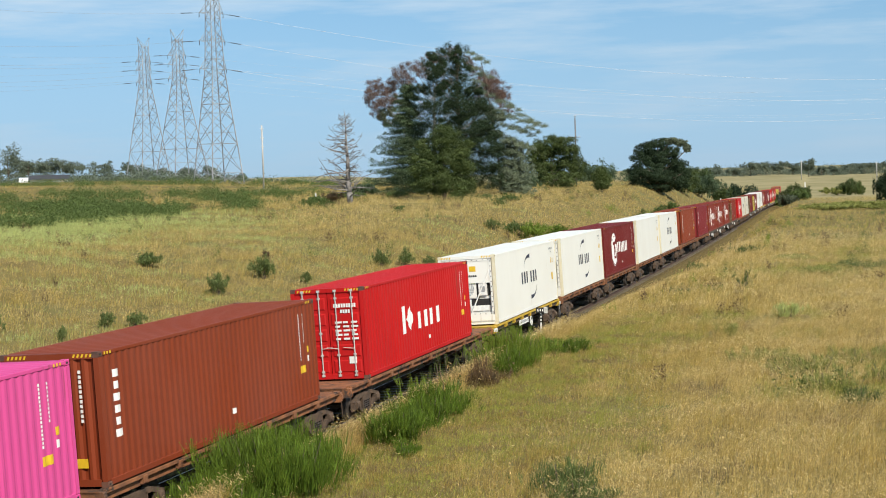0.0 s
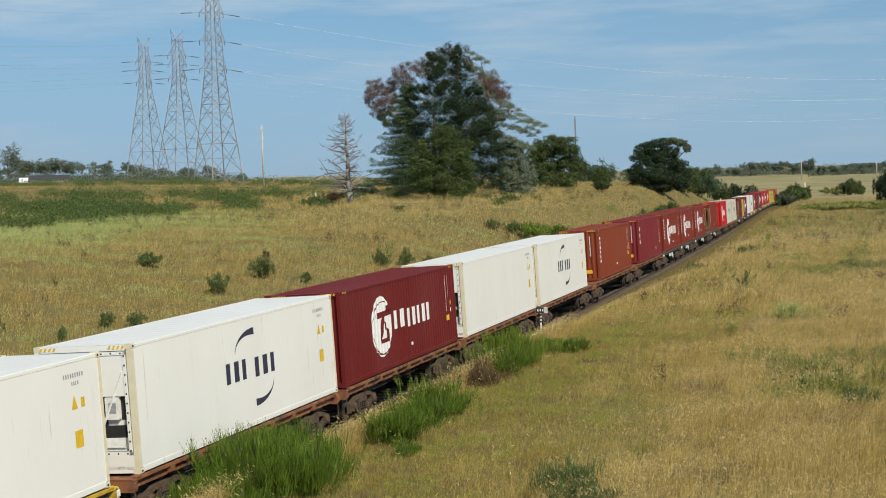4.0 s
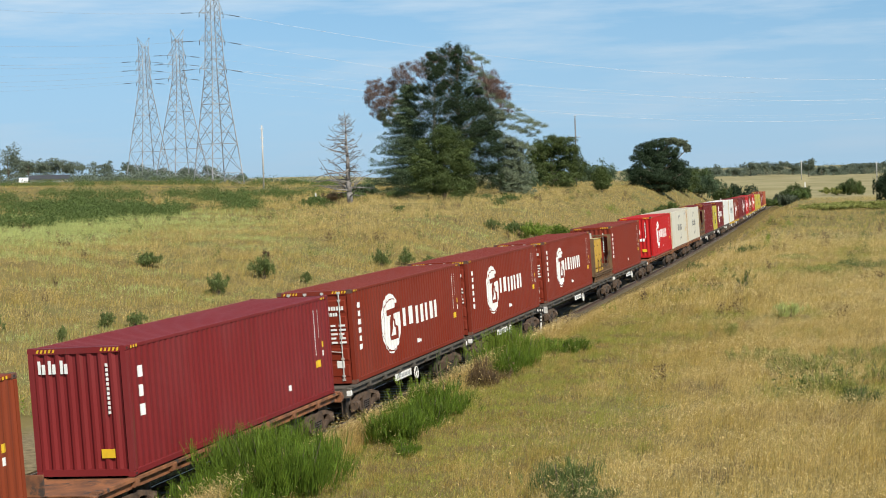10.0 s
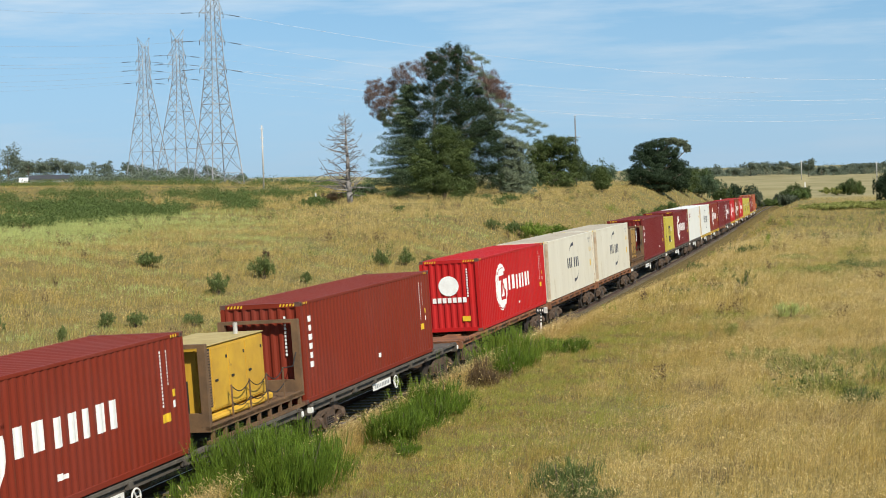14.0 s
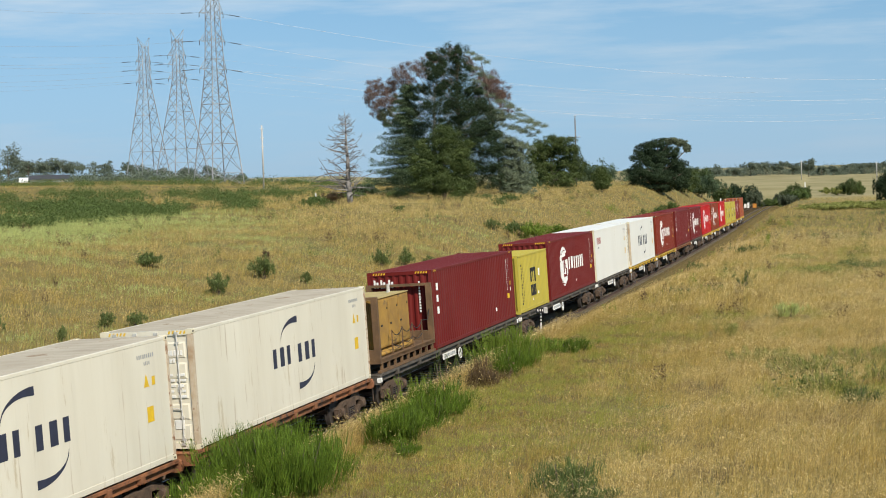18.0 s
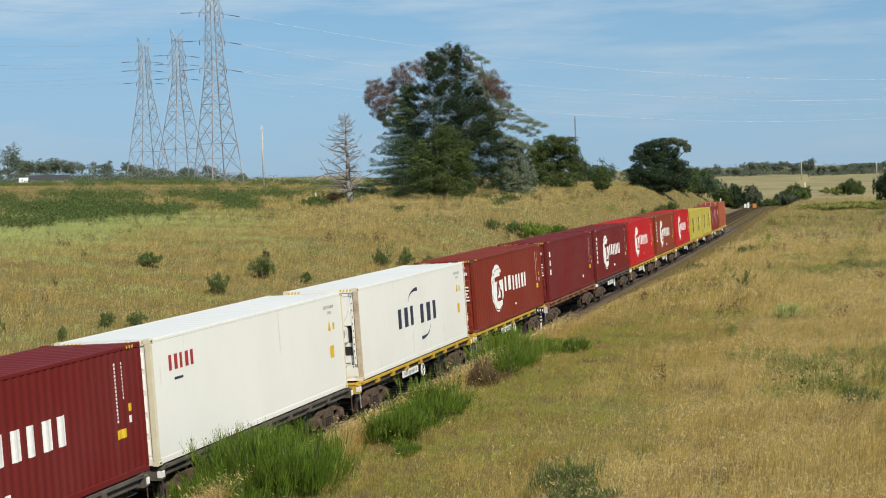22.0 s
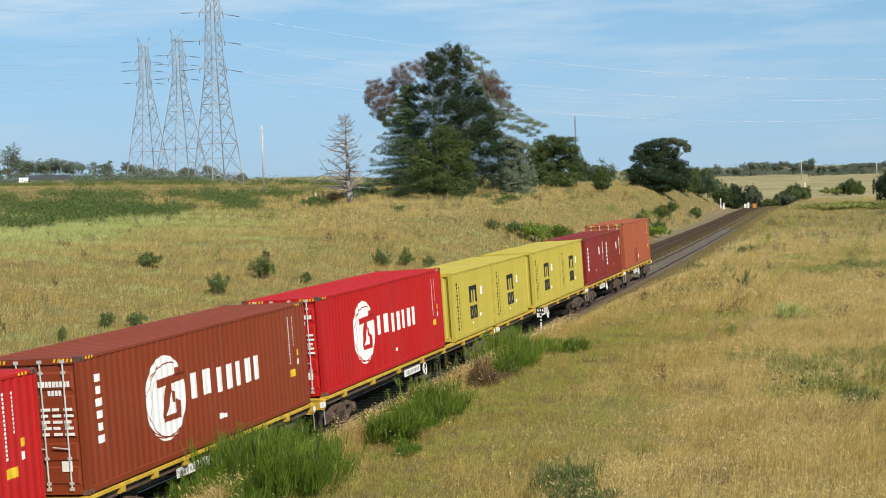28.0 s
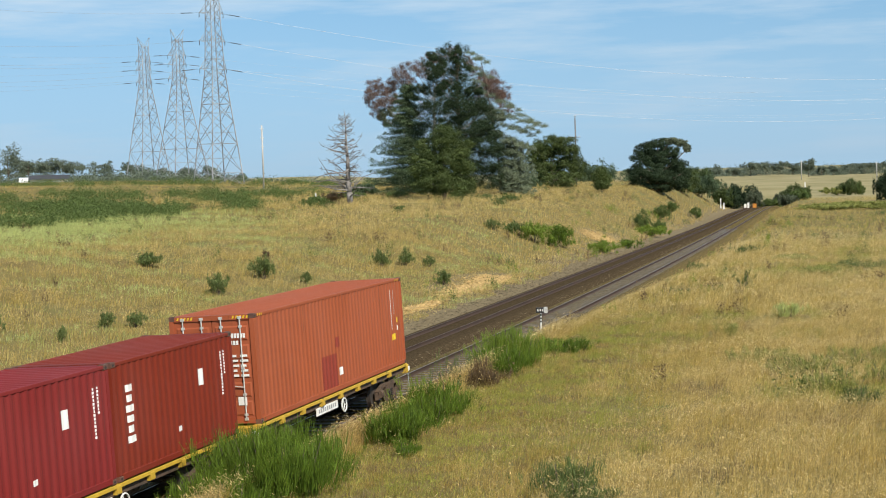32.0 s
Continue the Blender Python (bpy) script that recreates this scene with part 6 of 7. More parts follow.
def bush(name, label, x, y, wide, tall, mat, seed, count=900, size=0.10, category="bush", group="bushes", stems=True, parts=3):
    """A leafy shrub: ragged clumps and upright sprays of fine leaves."""
    rng = np.random.RandomState(seed)
    top = rooted(name, label, x, y, category, group, rng.uniform(0, 360))
    cl = []
    for k in range(parts + 4):
        a, q = rng.uniform(0, 6.28), rng.uniform(0.05, 0.36) * wide
        cl.append((q * math.cos(a), q * math.sin(a), rng.uniform(0.25, 0.55) * tall, rng.uniform(0.14, 0.26) * wide, rng.uniform(0.14, 0.26) * wide, rng.uniform(0.20, 0.36) * tall))
    for k in range(3 * parts + 5):
        a, q = rng.uniform(0, 6.28), rng.uniform(0.05, 0.46) * wide
        cl.append((q * math.cos(a), q * math.sin(a), rng.uniform(0.45, 0.85) * tall * (1 - 0.5 * q / wide), rng.uniform(0.05, 0.10) * wide, rng.uniform(0.05, 0.10) * wide, rng.uniform(0.14, 0.24) * tall))
    for k in range(2 * parts + 6):
        a, q = rng.uniform(0, 6.28), rng.uniform(0.2, 0.56) * wide
        cl.append((q * math.cos(a), q * math.sin(a), rng.uniform(0.10, 0.5) * tall, rng.uniform(0.04, 0.09) * wide, rng.uniform(0.04, 0.09) * wide, rng.uniform(0.10, 0.22) * tall))
    cloud_part("foliage", leaf_cloud(cl, count, size, rng, shell=0.15, sprays=3), mat, top)["kind"] = "stuff"
    paths = []
    for c in cl[:parts + 4]:
        paths.append([(0.05 * c[0], 0.05 * c[1], -0.1, 0.035), (c[0] * 0.6, c[1] * 0.6, c[2] * 0.6, 0.02), (c[0], c[1], c[2] + 0.5 * c[5], 0.006)])
    part("stem_frame", limb_geo(paths), BARK, top)["kind"] = "stuff"
    return top


def broom(label, x, y, wide, deep, tall, seed, n=2600, mat=None, group="broom bushes"):
    """A bush of thin upright green stems that fan out from the ground."""
    rng = np.random.RandomState(seed)
    top = rooted("broom_bush", label, x, y, "bush", group, 0)
    # main stems rise and splay from a few stools; tufts of fine twigs stand along them
    m = max(5, int(6 + 3.2 * wide * deep))
    foot = np.stack([rng.uniform(-0.5, 0.5, m) * wide * 0.72, rng.uniform(-0.5, 0.5, m) * deep * 0.72, np.zeros(m)], -1)
    rise = tall * rng.uniform(0.55, 1.08, m) * (1 - 0.30 * np.minimum(1, np.hypot(foot[:, 0] / wide, foot[:, 1] / deep) * 2) ** 2)
    per = 12
    k = max(30, int(1.4 * n) // per)
    which = rng.randint(0, m, k)
    f = rng.uniform(0.12, 1.0, k) ** 0.75
    away = rng.normal(0, 0.17 + 0.14 * f, (2, k)).T * tall
    spot = foot[which] + np.concatenate([away * f[:, None] + 0.35 * foot[which][:, :2] * f[:, None], (rise[which] * f * (1 - 0.22 * np.minimum(1, np.linalg.norm(away, axis=1) / tall)))[:, None]], 1)
    lean = np.concatenate([away * 0.55, np.full((k, 1), 0.75 * tall)], 1) + rng.normal(0, 0.16, (k, 3))
    lean /= np.linalg.norm(lean, axis=1, keepdims=True)
    j = np.repeat(np.arange(k), per)
    q = len(j)
    p0 = spot[j] + rng.normal(0, 0.030 + 0.012 * tall, (q, 3))
    way = lean[j] + rng.normal(0, 0.15, (q, 3)) + (0, 0, 0.30)
    way /= np.linalg.norm(way, axis=1, keepdims=True)
    ln = tall * rng.uniform(0.14, 0.34, q)
    p0[:, 2] = np.maximum(p0[:, 2] - 0.5 * ln, 0.0)
    a = rng.uniform(0, 6.283, q)
    w = rng.uniform(0.005, 0.011, q)
    off = np.stack([np.cos(a) * w, np.sin(a) * w, np.zeros(q)], -1)
    t = np.stack([p0 - off, p0 + off, p0 + way * ln[:, None]], 1)
    # small leaves along the twigs
    r = p0 + way * (ln * rng.uniform(0.2, 0.95, q))[:, None]
    e = rng.normal(0, 0.009, (q, 3))
    t2 = np.stack([r - e * 0.6, r + e, r + way * 0.05 + np.stack([off[:, 1], -off[:, 0], 0 * a], -1) * 1.2], 1)
    paths = [[(*foot[i], 0.022), (foot[i][0] * 1.15, foot[i][1] * 1.15, 0.5 * rise[i], 0.014), (foot[i][0] * 1.35, foot[i][1] * 1.35, 0.9 * rise[i], 0.005)] for i in range(m)]
    part("stem_frame", limb_geo(paths), BARK, top)["kind"] = "stuff"
    cloud_part("twig_mass", t, mat or BROOM, top)["kind"] = "stuff"
    cloud_part("foliage", t2, mat or BROOM, top)["kind"] = "stuff"
    return top

# ---------------------------------------------------------------- bushes beside the line
broom("tall green broom bush in dry grass beside the track", 3.0, 32.4, 2.8, 2.4, 1.62, 1, 10500)
broom("tall green broom bush leaning over the verge", 2.7, 34.0, 1.6, 1.6, 1.50, 9, 4600)
broom("green broom bush in dry grass beside the track", 2.7, 30.7, 1.8, 1.6, 1.25, 11, 3600)
broom("green broom bush beside the dry verge", 3.9, 38.9, 1.5, 1.5, 1.15, 2, 4600)
broom("low green broom bush in dry grass beside the track", 3.3, 43.6, 2.0, 1.5, 0.95, 3, 3600)
broom("low green broom bush in dry grass beside the track", 3.5, 41.4, 1.5, 1.3, 1.05, 17, 3000)
broom("small green broom bush in short grass", 4.5, 37.0, 0.6, 0.6, 0.5, 4, 700)
broom("yellow-green weedy bush at the edge of the ballast", 2.6, 54.2, 2.3, 1.6, 1.5, 5, 4200, LIME)
broom("green bush at the edge of the ballast", 2.7, 51.9, 1.6, 1.4, 1.2, 18, 2600, BROOM)
broom("spindly dark weed at the ballast edge", 1.75, 49.6, 1.3, 0.8, 1.75, 6, 600, GORSE)
broom("spindly dark weed at the ballast edge", 2.0, 46.6, 1.5, 0.8, 1.25, 19, 700, LIME)
broom("low green bush in dry grass", 3.5, 58.6, 1.8, 1.4, 0.7, 7, 2200)
broom("dry brown bush beside the track", 2.8, 49.0, 1.2, 1.0, 0.95, 8, 2200, DRYBUSH)
broom("small dark bush at the ballast edge", -1.5, 124.0, 2.2, 1.6, 0.8, 15, 1000, GORSE)
broom("small dark bush in dry grass", 1.6, 131.0, 2.2, 1.6, 0.8, 16, 1000, GORSE)
broom("lone thistle stalk in the dry grass", 6.6, 88.0, 0.6, 0.4, 1.2, 20, 60, GORSE)

# leafy weeds in the verge: x, y, width, height
for i, (x, y, w, h, mat, what) in enumerate([
        (9.9, 33.0, 1.2, 0.95, SHRUB, "leafy green thistle clump in dry grass"),
        (10.4, 31.8, 1.2, 0.7, SHRUB, "leafy green weed clump in dry grass"),
        (11.0, 58.0, 2.6, 0.60, BRAMBLE, "low green weeds in dry grass"),
        (13.0, 54.6, 3.0, 0.65, BRAMBLE, "low green weeds in dry grass"),
        (14.9, 57.0, 2.8, 0.65, BRAMBLE, "low green weeds in dry grass"),
        (14.4, 49.4, 2.0, 0.65, BRAMBLE, "dark green weed clump in dry grass"),
        (16.2, 51.6, 2.4, 0.70, BRAMBLE, "green weed clump in dry grass"),
        (15.4, 46.6, 1.2, 0.65, SHRUB, "dark green weed clump in dry grass"),
        (10.6, 71.6, 0.9, 0.8, GREEN, "pale flowering weed clump in dry grass"),
        (15.2, 92.0, 2.0, 0.8, BRAMBLE, "green weed clump in dry grass"),
        (8.6, 66.0, 0.9, 0.6, BRAMBLE, "small green weed in dry grass")]):
    broom(what, x, y, w, w, h, 400 + i, int(700 + 500 * w), mat, "weeds in the verge")
for i, (x, y, w, h, mat) in enumerate([(9.6, 104.0, 4.0, 0.75, BRAMBLE), (12.2, 106.5, 4.4, 0.85, SHRUB), (15.0, 104.0, 4.2, 0.85, BRAMBLE), (18.0, 101.0, 4.0, 0.9, SHRUB), (6.2, 121.0, 3.4, 0.55, BRAMBLE)]):
    bush("bramble", "dark green bramble patch in dry grass", x, y, w, h, mat, 430 + i, count=3400, size=0.06, group="brambles in the verge")

# on the far bank: x, y, width, height
for i, (x, y, w, h, mat, what) in enumerate([
        (-24.7, 91.6, 2.0, 1.9, SHRUB, "dense dark green bush on the grassy bank"),
        (-23.8, 83.2, 1.7, 1.7, SHRUB, "rounded dull green bush on the grassy bank"),
        (-31.6, 89.0, 2.0, 1.2, SHRUB, "sparse dark bush on the grassy bank"),
        (-22.4, 107.0, 1.6, 1.5, SHRUB, "dark green bush on the grassy bank"),
        (-21.2, 109.0, 1.5, 1.6, SHRUB, "dark green bush on the grassy bank"),
        (-20.0, 111.0, 1.0, 1.0, SHRUB, "small green bush on the grassy bank"),
        (-22.2, 92.6, 0.8, 0.9, SHRUB, "small dark bush on the grassy bank"),
        (-21.6, 66.5, 0.9, 1.0, SHRUB, "small dark sapling on the grassy bank"),
        (-20.8, 68.0, 1.1, 1.0, SHRUB, "small green bush on the grassy bank"),
        (-18.9, 70.5, 1.2, 0.9, SHRUB, "low green bush on the grassy bank"),
        (-20.6, 61.0, 0.6, 0.8, SHRUB, "small dark sapling on the grassy bank"),
        (-24.2, 61.0, 1.0, 1.1, SHRUB, "small dark bush on the grassy bank"),
        (-24.1, 142.0, 1.5, 1.4, SHRUB, "dark bush on the grassy bank"),
        (-16.6, 103.8, 1.5, 1.3, SHRUB, "dark scrubby bush near the track"),
        (-22.6, 145.0, 3.0, 1.5, GORSE, "dark green scrub on the cutting slope"),
        (-20.6, 144.0, 3.2, 2.3, LIME, "lime-green scrub on the cutting slope"),
        (-18.7, 145.5, 3.4, 2.7, BROOM, "bright green bush on the cutting slope"),
        (-15.6, 152.0, 3.4, 1.5, LIME, "bright green weeds beside the far track"),
        (-15.6, 166.0, 2.6, 1.3, BROOM, "bright green weeds beside the far track"),
        (-22.5, 207.0, 3.0, 3.0, GORSE, "dark upright bush on the cutting slope"),
        (-21.3, 214.0, 2.6, 2.2, GORSE, "dark bush on the cutting slope"),
        (-19.8, 200.0, 4.6, 1.8, LIME, "green bush at the foot of the cutting"),
        (-26.8, 245.0, 3.6, 2.6, GORSE, "dark bush on the cutting slope"),
        (-29.6, 271.0, 3.4, 2.4, GORSE, "dark bush on the cutting slope"),
        (-28.0, 288.0, 3.0, 2.6, GORSE, "dark bush on the cutting slope"),
        (-34.0, 182.0, 4.0, 0.9, GORSE, "low dark scrub in dry grass"),
        (-38.0, 196.0, 2.2, 1.2, GORSE, "small dark bush in dry grass"),
        (-36.5, 150.0, 1.3, 1.0, GORSE, "small dark bush in dry grass"),
        (-31.0, 168.0, 1.5, 0.9, GORSE, "small dark bush in dry grass"),
        (-51.4, 163.5, 3.6, 1.5, GORSE, "dark tangled scrub beside the dead tree"),
        (-54.8, 170.0, 3.8, 1.3, SHRUB, "low scrub beside the dead tree"),
        (-53.2, 172.5, 3.0, 1.6, DRYBUSH, "brown tangle of fallen branches by the dead tree"),
        (-58.5, 190.0, 5.0, 1.3, GORSE, "low dark scrub before the trees"),
        (-52.0, 192.0, 4.0, 1.1, SHRUB, "low green scrub before the trees"),
        (-41.0, 196.0, 3.0, 1.0, SHRUB, "low green scrub before the trees"),
        (-28.0, 99.0, 0.7, 0.8, DRYBUSH, "small reddish dead bush on the bank")]):
    bush("bush", what, x, y, w, h, mat, 100 + i, count=int(1500 + 560 * w * h), size=0.048 + 0.017 * w, group="bushes on the bank")


def gorse_field():
    """Gorse thickets over the paddock: bearing left of the line and distance from the bridge."""
    rng = np.random.RandomState(5)
    cl = []
    for b0, b1, d0, d1, n in ((30.8, 37, 136, 168, 330), (30.6, 33.4, 162, 196, 120), (33.6, 38, 165, 228, 170), (28.2, 32, 152, 178, 200), (25.4, 28.8, 166, 196, 130), (29.2, 33.0, 226, 256, 80), (27.6, 28.8, 232, 252, 16), (24.2, 27.4, 192, 238, 170), (22.8, 24.6, 222, 250, 30), (22.3, 37.5, 318, 350, 330), (20.5, 23.0, 300, 380, 40)):
        for _ in range(n):
            b, dist = radians(rng.uniform(b0, b1)), rng.uniform(d0, d1)
            x, y = 18.1 - dist * math.sin(b), dist * math.cos(b)
            w = rng.uniform(0.9, 2.2)
            h = w * rng.uniform(0.42, 0.62) * (1.0 + 0.40 * lumps(x, y, 9, 52))
            if lumps(x, y, 7, 53) < -0.45:
                continue
            if 150 < dist < 300 and lumps(x, y, 26, 51) < -0.35:
                continue
            cl.append((x, y, float(height(x, y)) + 0.35 * h, w, w, h))
    t = leaf_cloud(cl, 270000, 0.14, rng, shell=0.82, sprays=5)
    tagged(new("gorse", array_mesh("gorse", t.reshape(-1, 3), np.arange(t.shape[0] * 3).reshape(-1, 3), GORSE)), "dark green gorse thickets over the dry paddock", "gorse", kind="stuff")


gorse_field()


def weed_tufts():
    """Small weeds and dead stalks scattered over both banks."""
    rng = np.random.RandomState(8)
    for name, label, mat, n, lo, hi in (("weed_tufts", "small dark green weeds scattered in the dry grass", GORSE, 420, 0.12, 0.34), ("dead_stalks", "brown dead stalks scattered in the dry grass", DRYBUSH, 380, 0.10, 0.30), ("bright_weeds", "bright green weeds scattered near the line", LIME, 170, 0.12, 0.30)):
        cl = []
        while len(cl) < n:
            y = rng.uniform(40, 260)
            d = rng.uniform(-55, -8.2) if rng.uniform() < 0.8 else rng.uniform(3, 24)
            if name == "bright_weeds":
                d = rng.uniform(-16, -8) if rng.uniform() < 0.6 else rng.uniform(2.2, 9)
            x = float(line(y)[0]) + d
            w = rng.uniform(lo, hi) * (1 + y / 160)
            for _ in range(3):
                q, p = x + rng.normal(0, w), y + rng.normal(0, w)
                cl.append((q, p, float(height(q, p)) + 0.35 + 0.3 * w, w * rng.uniform(0.4, 0.9), w * rng.uniform(0.4, 0.9), 0.30 + w * 0.5))
        t = leaf_cloud(cl, n * 60, 0.075, rng, shell=0.1)
        tagged(new(name, array_mesh(name, t.reshape(-1, 3), np.arange(t.shape[0] * 3).reshape(-1, 3), mat)), label, "weeds", kind="stuff")


weed_tufts()

# ---------------------------------------------------------------- the big trees


def big_trees():
    r = np.random.RandomState(3)
    # dark pine, a ragged column about 21 m high
    pine = balls([(-1.6, 20.2, 1.7, 1.5), (0.2, 20.4, 1.4, 1.4), (-3.2, 18.4, 1.9, 1.6), (0.6, 18.2, 2.0, 1.8), (-1.2, 17.4, 2.2, 2.0), (-3.4, 15.6, 1.9, 1.7), (1.2, 15.6, 2.2, 1.8), (-1.2, 14.4, 2.6, 2.0), (-3.2, 13.0, 2.0, 1.5), (2.2, 13.0, 2.4, 1.8), (0.0, 12.0, 2.8, 2.0), (-2.2, 10.6, 2.4, 1.6),
                 (3.8, 11.2, 1.9, 1.5), (1.6, 9.8, 2.8, 2.0), (4.6, 9.2, 1.9, 1.5), (0.2, 8.0, 2.8, 2.0), (3.4, 7.2, 2.6, 1.8), (5.4, 6.4, 1.7, 1.5), (1.4, 5.4, 2.8, 2.0), (4.2, 4.6, 2.5, 1.8), (5.2, 2.8, 1.7, 1.6), (2.6, 2.4, 2.8, 1.8), (0.4, 2.8, 2.4, 2.0)], 0.9, r)
    pine += balls([(r.uniform(-4.6, 2.8) + 0.22 * (18 - z), z, r.uniform(0.5, 0.9), r.uniform(0.3, 0.5)) for z in r.uniform(3, 21, 46)], 2.6, r)
    tree("pine_tree", "tall dark green pine with a ragged columnar crown", -49.4, 211.5, [(PINE, 140000, 0.14, pine, dict(shell=0.45, flat=0.2, sprays=11))], (19.0, 0.5, 0.0), BARK, 31, limbs=0.4)
    # a broad conifer with layered boughs that sweep down and lift at their tips
    boughs = []
    for k in range(15):
        z = 0.9 + 14.8 * (k / 14) ** 0.95
        reach = 7.0 * (1 - z / 16.8) ** 0.72 + 0.3
        for q in range(9):
            a = 2.4 * k + q * 6.283 / 9 + r.uniform(-0.35, 0.35)
            ln = reach * r.uniform(0.55, 1.10)
            lift = r.uniform(-0.5, 0.5)
            for f in (0.3, 0.55, 0.78, 1.0):
                wide = 0.38 + 0.26 * ln * (1.2 - f)
                boughs.append((ln * f * math.cos(a), ln * f * math.sin(a) * 0.8, z + lift - 0.12 * ln * f + 0.08 * ln * f ** 4 + r.uniform(-0.15, 0.15), wide, wide, 0.36))
    boughs += [(r.uniform(-0.2, 0.2), 0, z, 0.32 * (16.8 - z) + 0.2, 0.32 * (16.8 - z) + 0.2, 0.7) for z in np.arange(1, 16, 0.8)]
    tree("cedar_tree", "broad blue-green conifer with drooping layered boughs", -57.4, 213.0, [(CEDAR, 130000, 0.14, boughs, dict(shell=0.1, flat=0.6, droop=0.15))], (16.4, 0.45, 0.0), BARK, 32, limbs=0.0)
    # an old gum behind, reddish foliage on pale limbs
    tree("gum_tree", "old gum tree with reddish-brown foliage on pale limbs", -56.1, 219.8, [
        (GUM_RED, 62000, 0.115, balls([(a, u, w * 1.3, h * 1.3) for a, u, w, h in [(-8.6, 16.6, 1.1, 0.9), (-7.8, 16.0, 0.9, 0.8), (-8.6, 14.0, 1.2, 1.2), (-7.2, 14.2, 1.2, 1.2), (-6.6, 16.2, 1.0, 0.8), (-5.4, 17.0, 1.2, 1.0), (-4.4, 18.2, 1.2, 1.1), (-3.4, 16.9, 1.0, 0.9), (-2.6, 18.9, 1.2, 1.0), (-1.0, 18.4, 1.0, 0.9), (-0.4, 19.8, 1.3, 1.0), (1.4, 20.6, 1.1, 0.9), (3.4, 21.0, 1.2, 0.9),
                                      (6.4, 18.6, 0.9, 0.8), (7.6, 16.6, 1.3, 1.2), (8.8, 17.2, 1.1, 1.0), (9.4, 15.6, 1.4, 1.2), (8.0, 14.8, 1.2, 1.0), (10.8, 14.8, 1.0, 0.9), (10.2, 13.6, 1.0, 0.8), (11.4, 12.6, 0.7, 0.6), (-9.2, 15.2, 1.1, 0.9), (-6.0, 14.8, 1.0, 0.9), (-8.4, 12.8, 0.9, 0.9), (5.4, 19.6, 0.8, 0.8), (8.6, 16.0, 1.4, 1.2), (9.8, 14.4, 1.1, 0.8)]], 1.0, r), dict(shell=0.1, sprays=14)),
        (GUM, 22000, 0.15, balls([(-7.6, 12.2, 1.1, 1.0), (-6.4, 12.8, 1.0, 0.9), (-5.4, 11.6, 1.2, 0.9), (-7.0, 10.9, 0.8, 0.7), (-4.4, 14.0, 0.8, 0.7), (-1.6, 16.0, 1.0, 0.8), (7.0, 12.8, 1.3, 1.1), (8.6, 12.4, 1.3, 1.1), (9.6, 11.2, 1.2, 1.0), (7.8, 10.6, 1.4, 1.2), (6.8, 9.0, 1.3, 1.2)], 1.0, r), dict(shell=0.1, sprays=7))],
        (15.5, 0.45, 0.4), GUM_BARK, 33, limbs=0.42)
    # a pale cedar with level tufted boughs, mostly on the open side
    tufts = [(-3.6, 20.6, 0.8), (-2.6, 19.8, 0.9), (-3.2, 18.4, 1.0), (-2.2, 17.6, 0.9), (-3.0, 16.6, 0.8), (-2.0, 15.0, 0.9), (0.6, 13.6, 1.0), (1.8, 12.8, 0.8), (0.4, 12.2, 1.0), (2.0, 11.2, 1.1), (3.4, 11.5, 0.8), (4.2, 10.6, 1.0), (5.4, 10.4, 0.8), (2.6, 9.8, 1.0), (0.8, 10.2, 1.2), (3.6, 9.2, 0.9), (4.6, 9.6, 0.6), (0.2, 8.6, 1.2), (1.8, 8.2, 1.2), (2.8, 7.4, 0.9), (0.6, 6.8, 1.3), (2.0, 5.8, 1.0), (1.0, 5.0, 1.3), (2.4, 4.2, 0.9), (0.4, 3.6, 1.3), (1.8, 2.8, 1.2), (0.6, 1.6, 1.6), (2.6, 1.4, 1.2), (-1.0, 9.4, 1.4), (-1.2, 6.6, 1.5), (-0.8, 4.0, 1.6), (-1.4, 12.0, 1.2)]
    for _ in range(34):
        u, ln = r.uniform(0.6, 8.0), r.uniform(1.2, 4.0)
        tufts += [(ln * f, u - 0.10 * ln * f, 0.5 + 0.3 * (1 - f)) for f in (0.35, 0.7, 1.0)]
    tree("cedar_tree", "pale grey-green cedar with level tufted boughs", -44.3, 215.1, [(PALE_CEDAR, 105000, 0.13, [(a + b, r.uniform(-1.6, 1.6), u + v - 0.12 * abs(b), w * 0.95, 1.1, 0.32) for a, u, w in tufts for b, v in ((0, 0), (0.9, -0.35), (-0.7, 0.3))], dict(shell=0.1, flat=0.6, droop=0.3))], (19.0, 0.24, -2.4), BARK, 34, limbs=0.10)
    # round olive-green tree in front
    tree("round_tree", "dense round-headed olive-green tree", -43.8, 187.0, [(ROUND, 52000, 0.17, balls([
        (0.2, 7.8, 2.0, 1.6), (-1.4, 6.4, 2.2, 1.8), (1.8, 6.3, 2.0, 1.8), (-2.4, 4.4, 2.0, 1.8), (0.2, 4.8, 2.8, 2.2), (2.6, 4.2, 1.9, 1.9), (-1.6, 2.2, 2.4, 1.7), (1.4, 2.0, 2.6, 1.8), (3.0, 1.7, 1.4, 1.4), (-3.4, 2.6, 1.3, 1.5)], 0.95, r), dict(shell=0.4, sprays=16))], (6.5, 0.3, 0.0), BARK, 35, limbs=0.5)
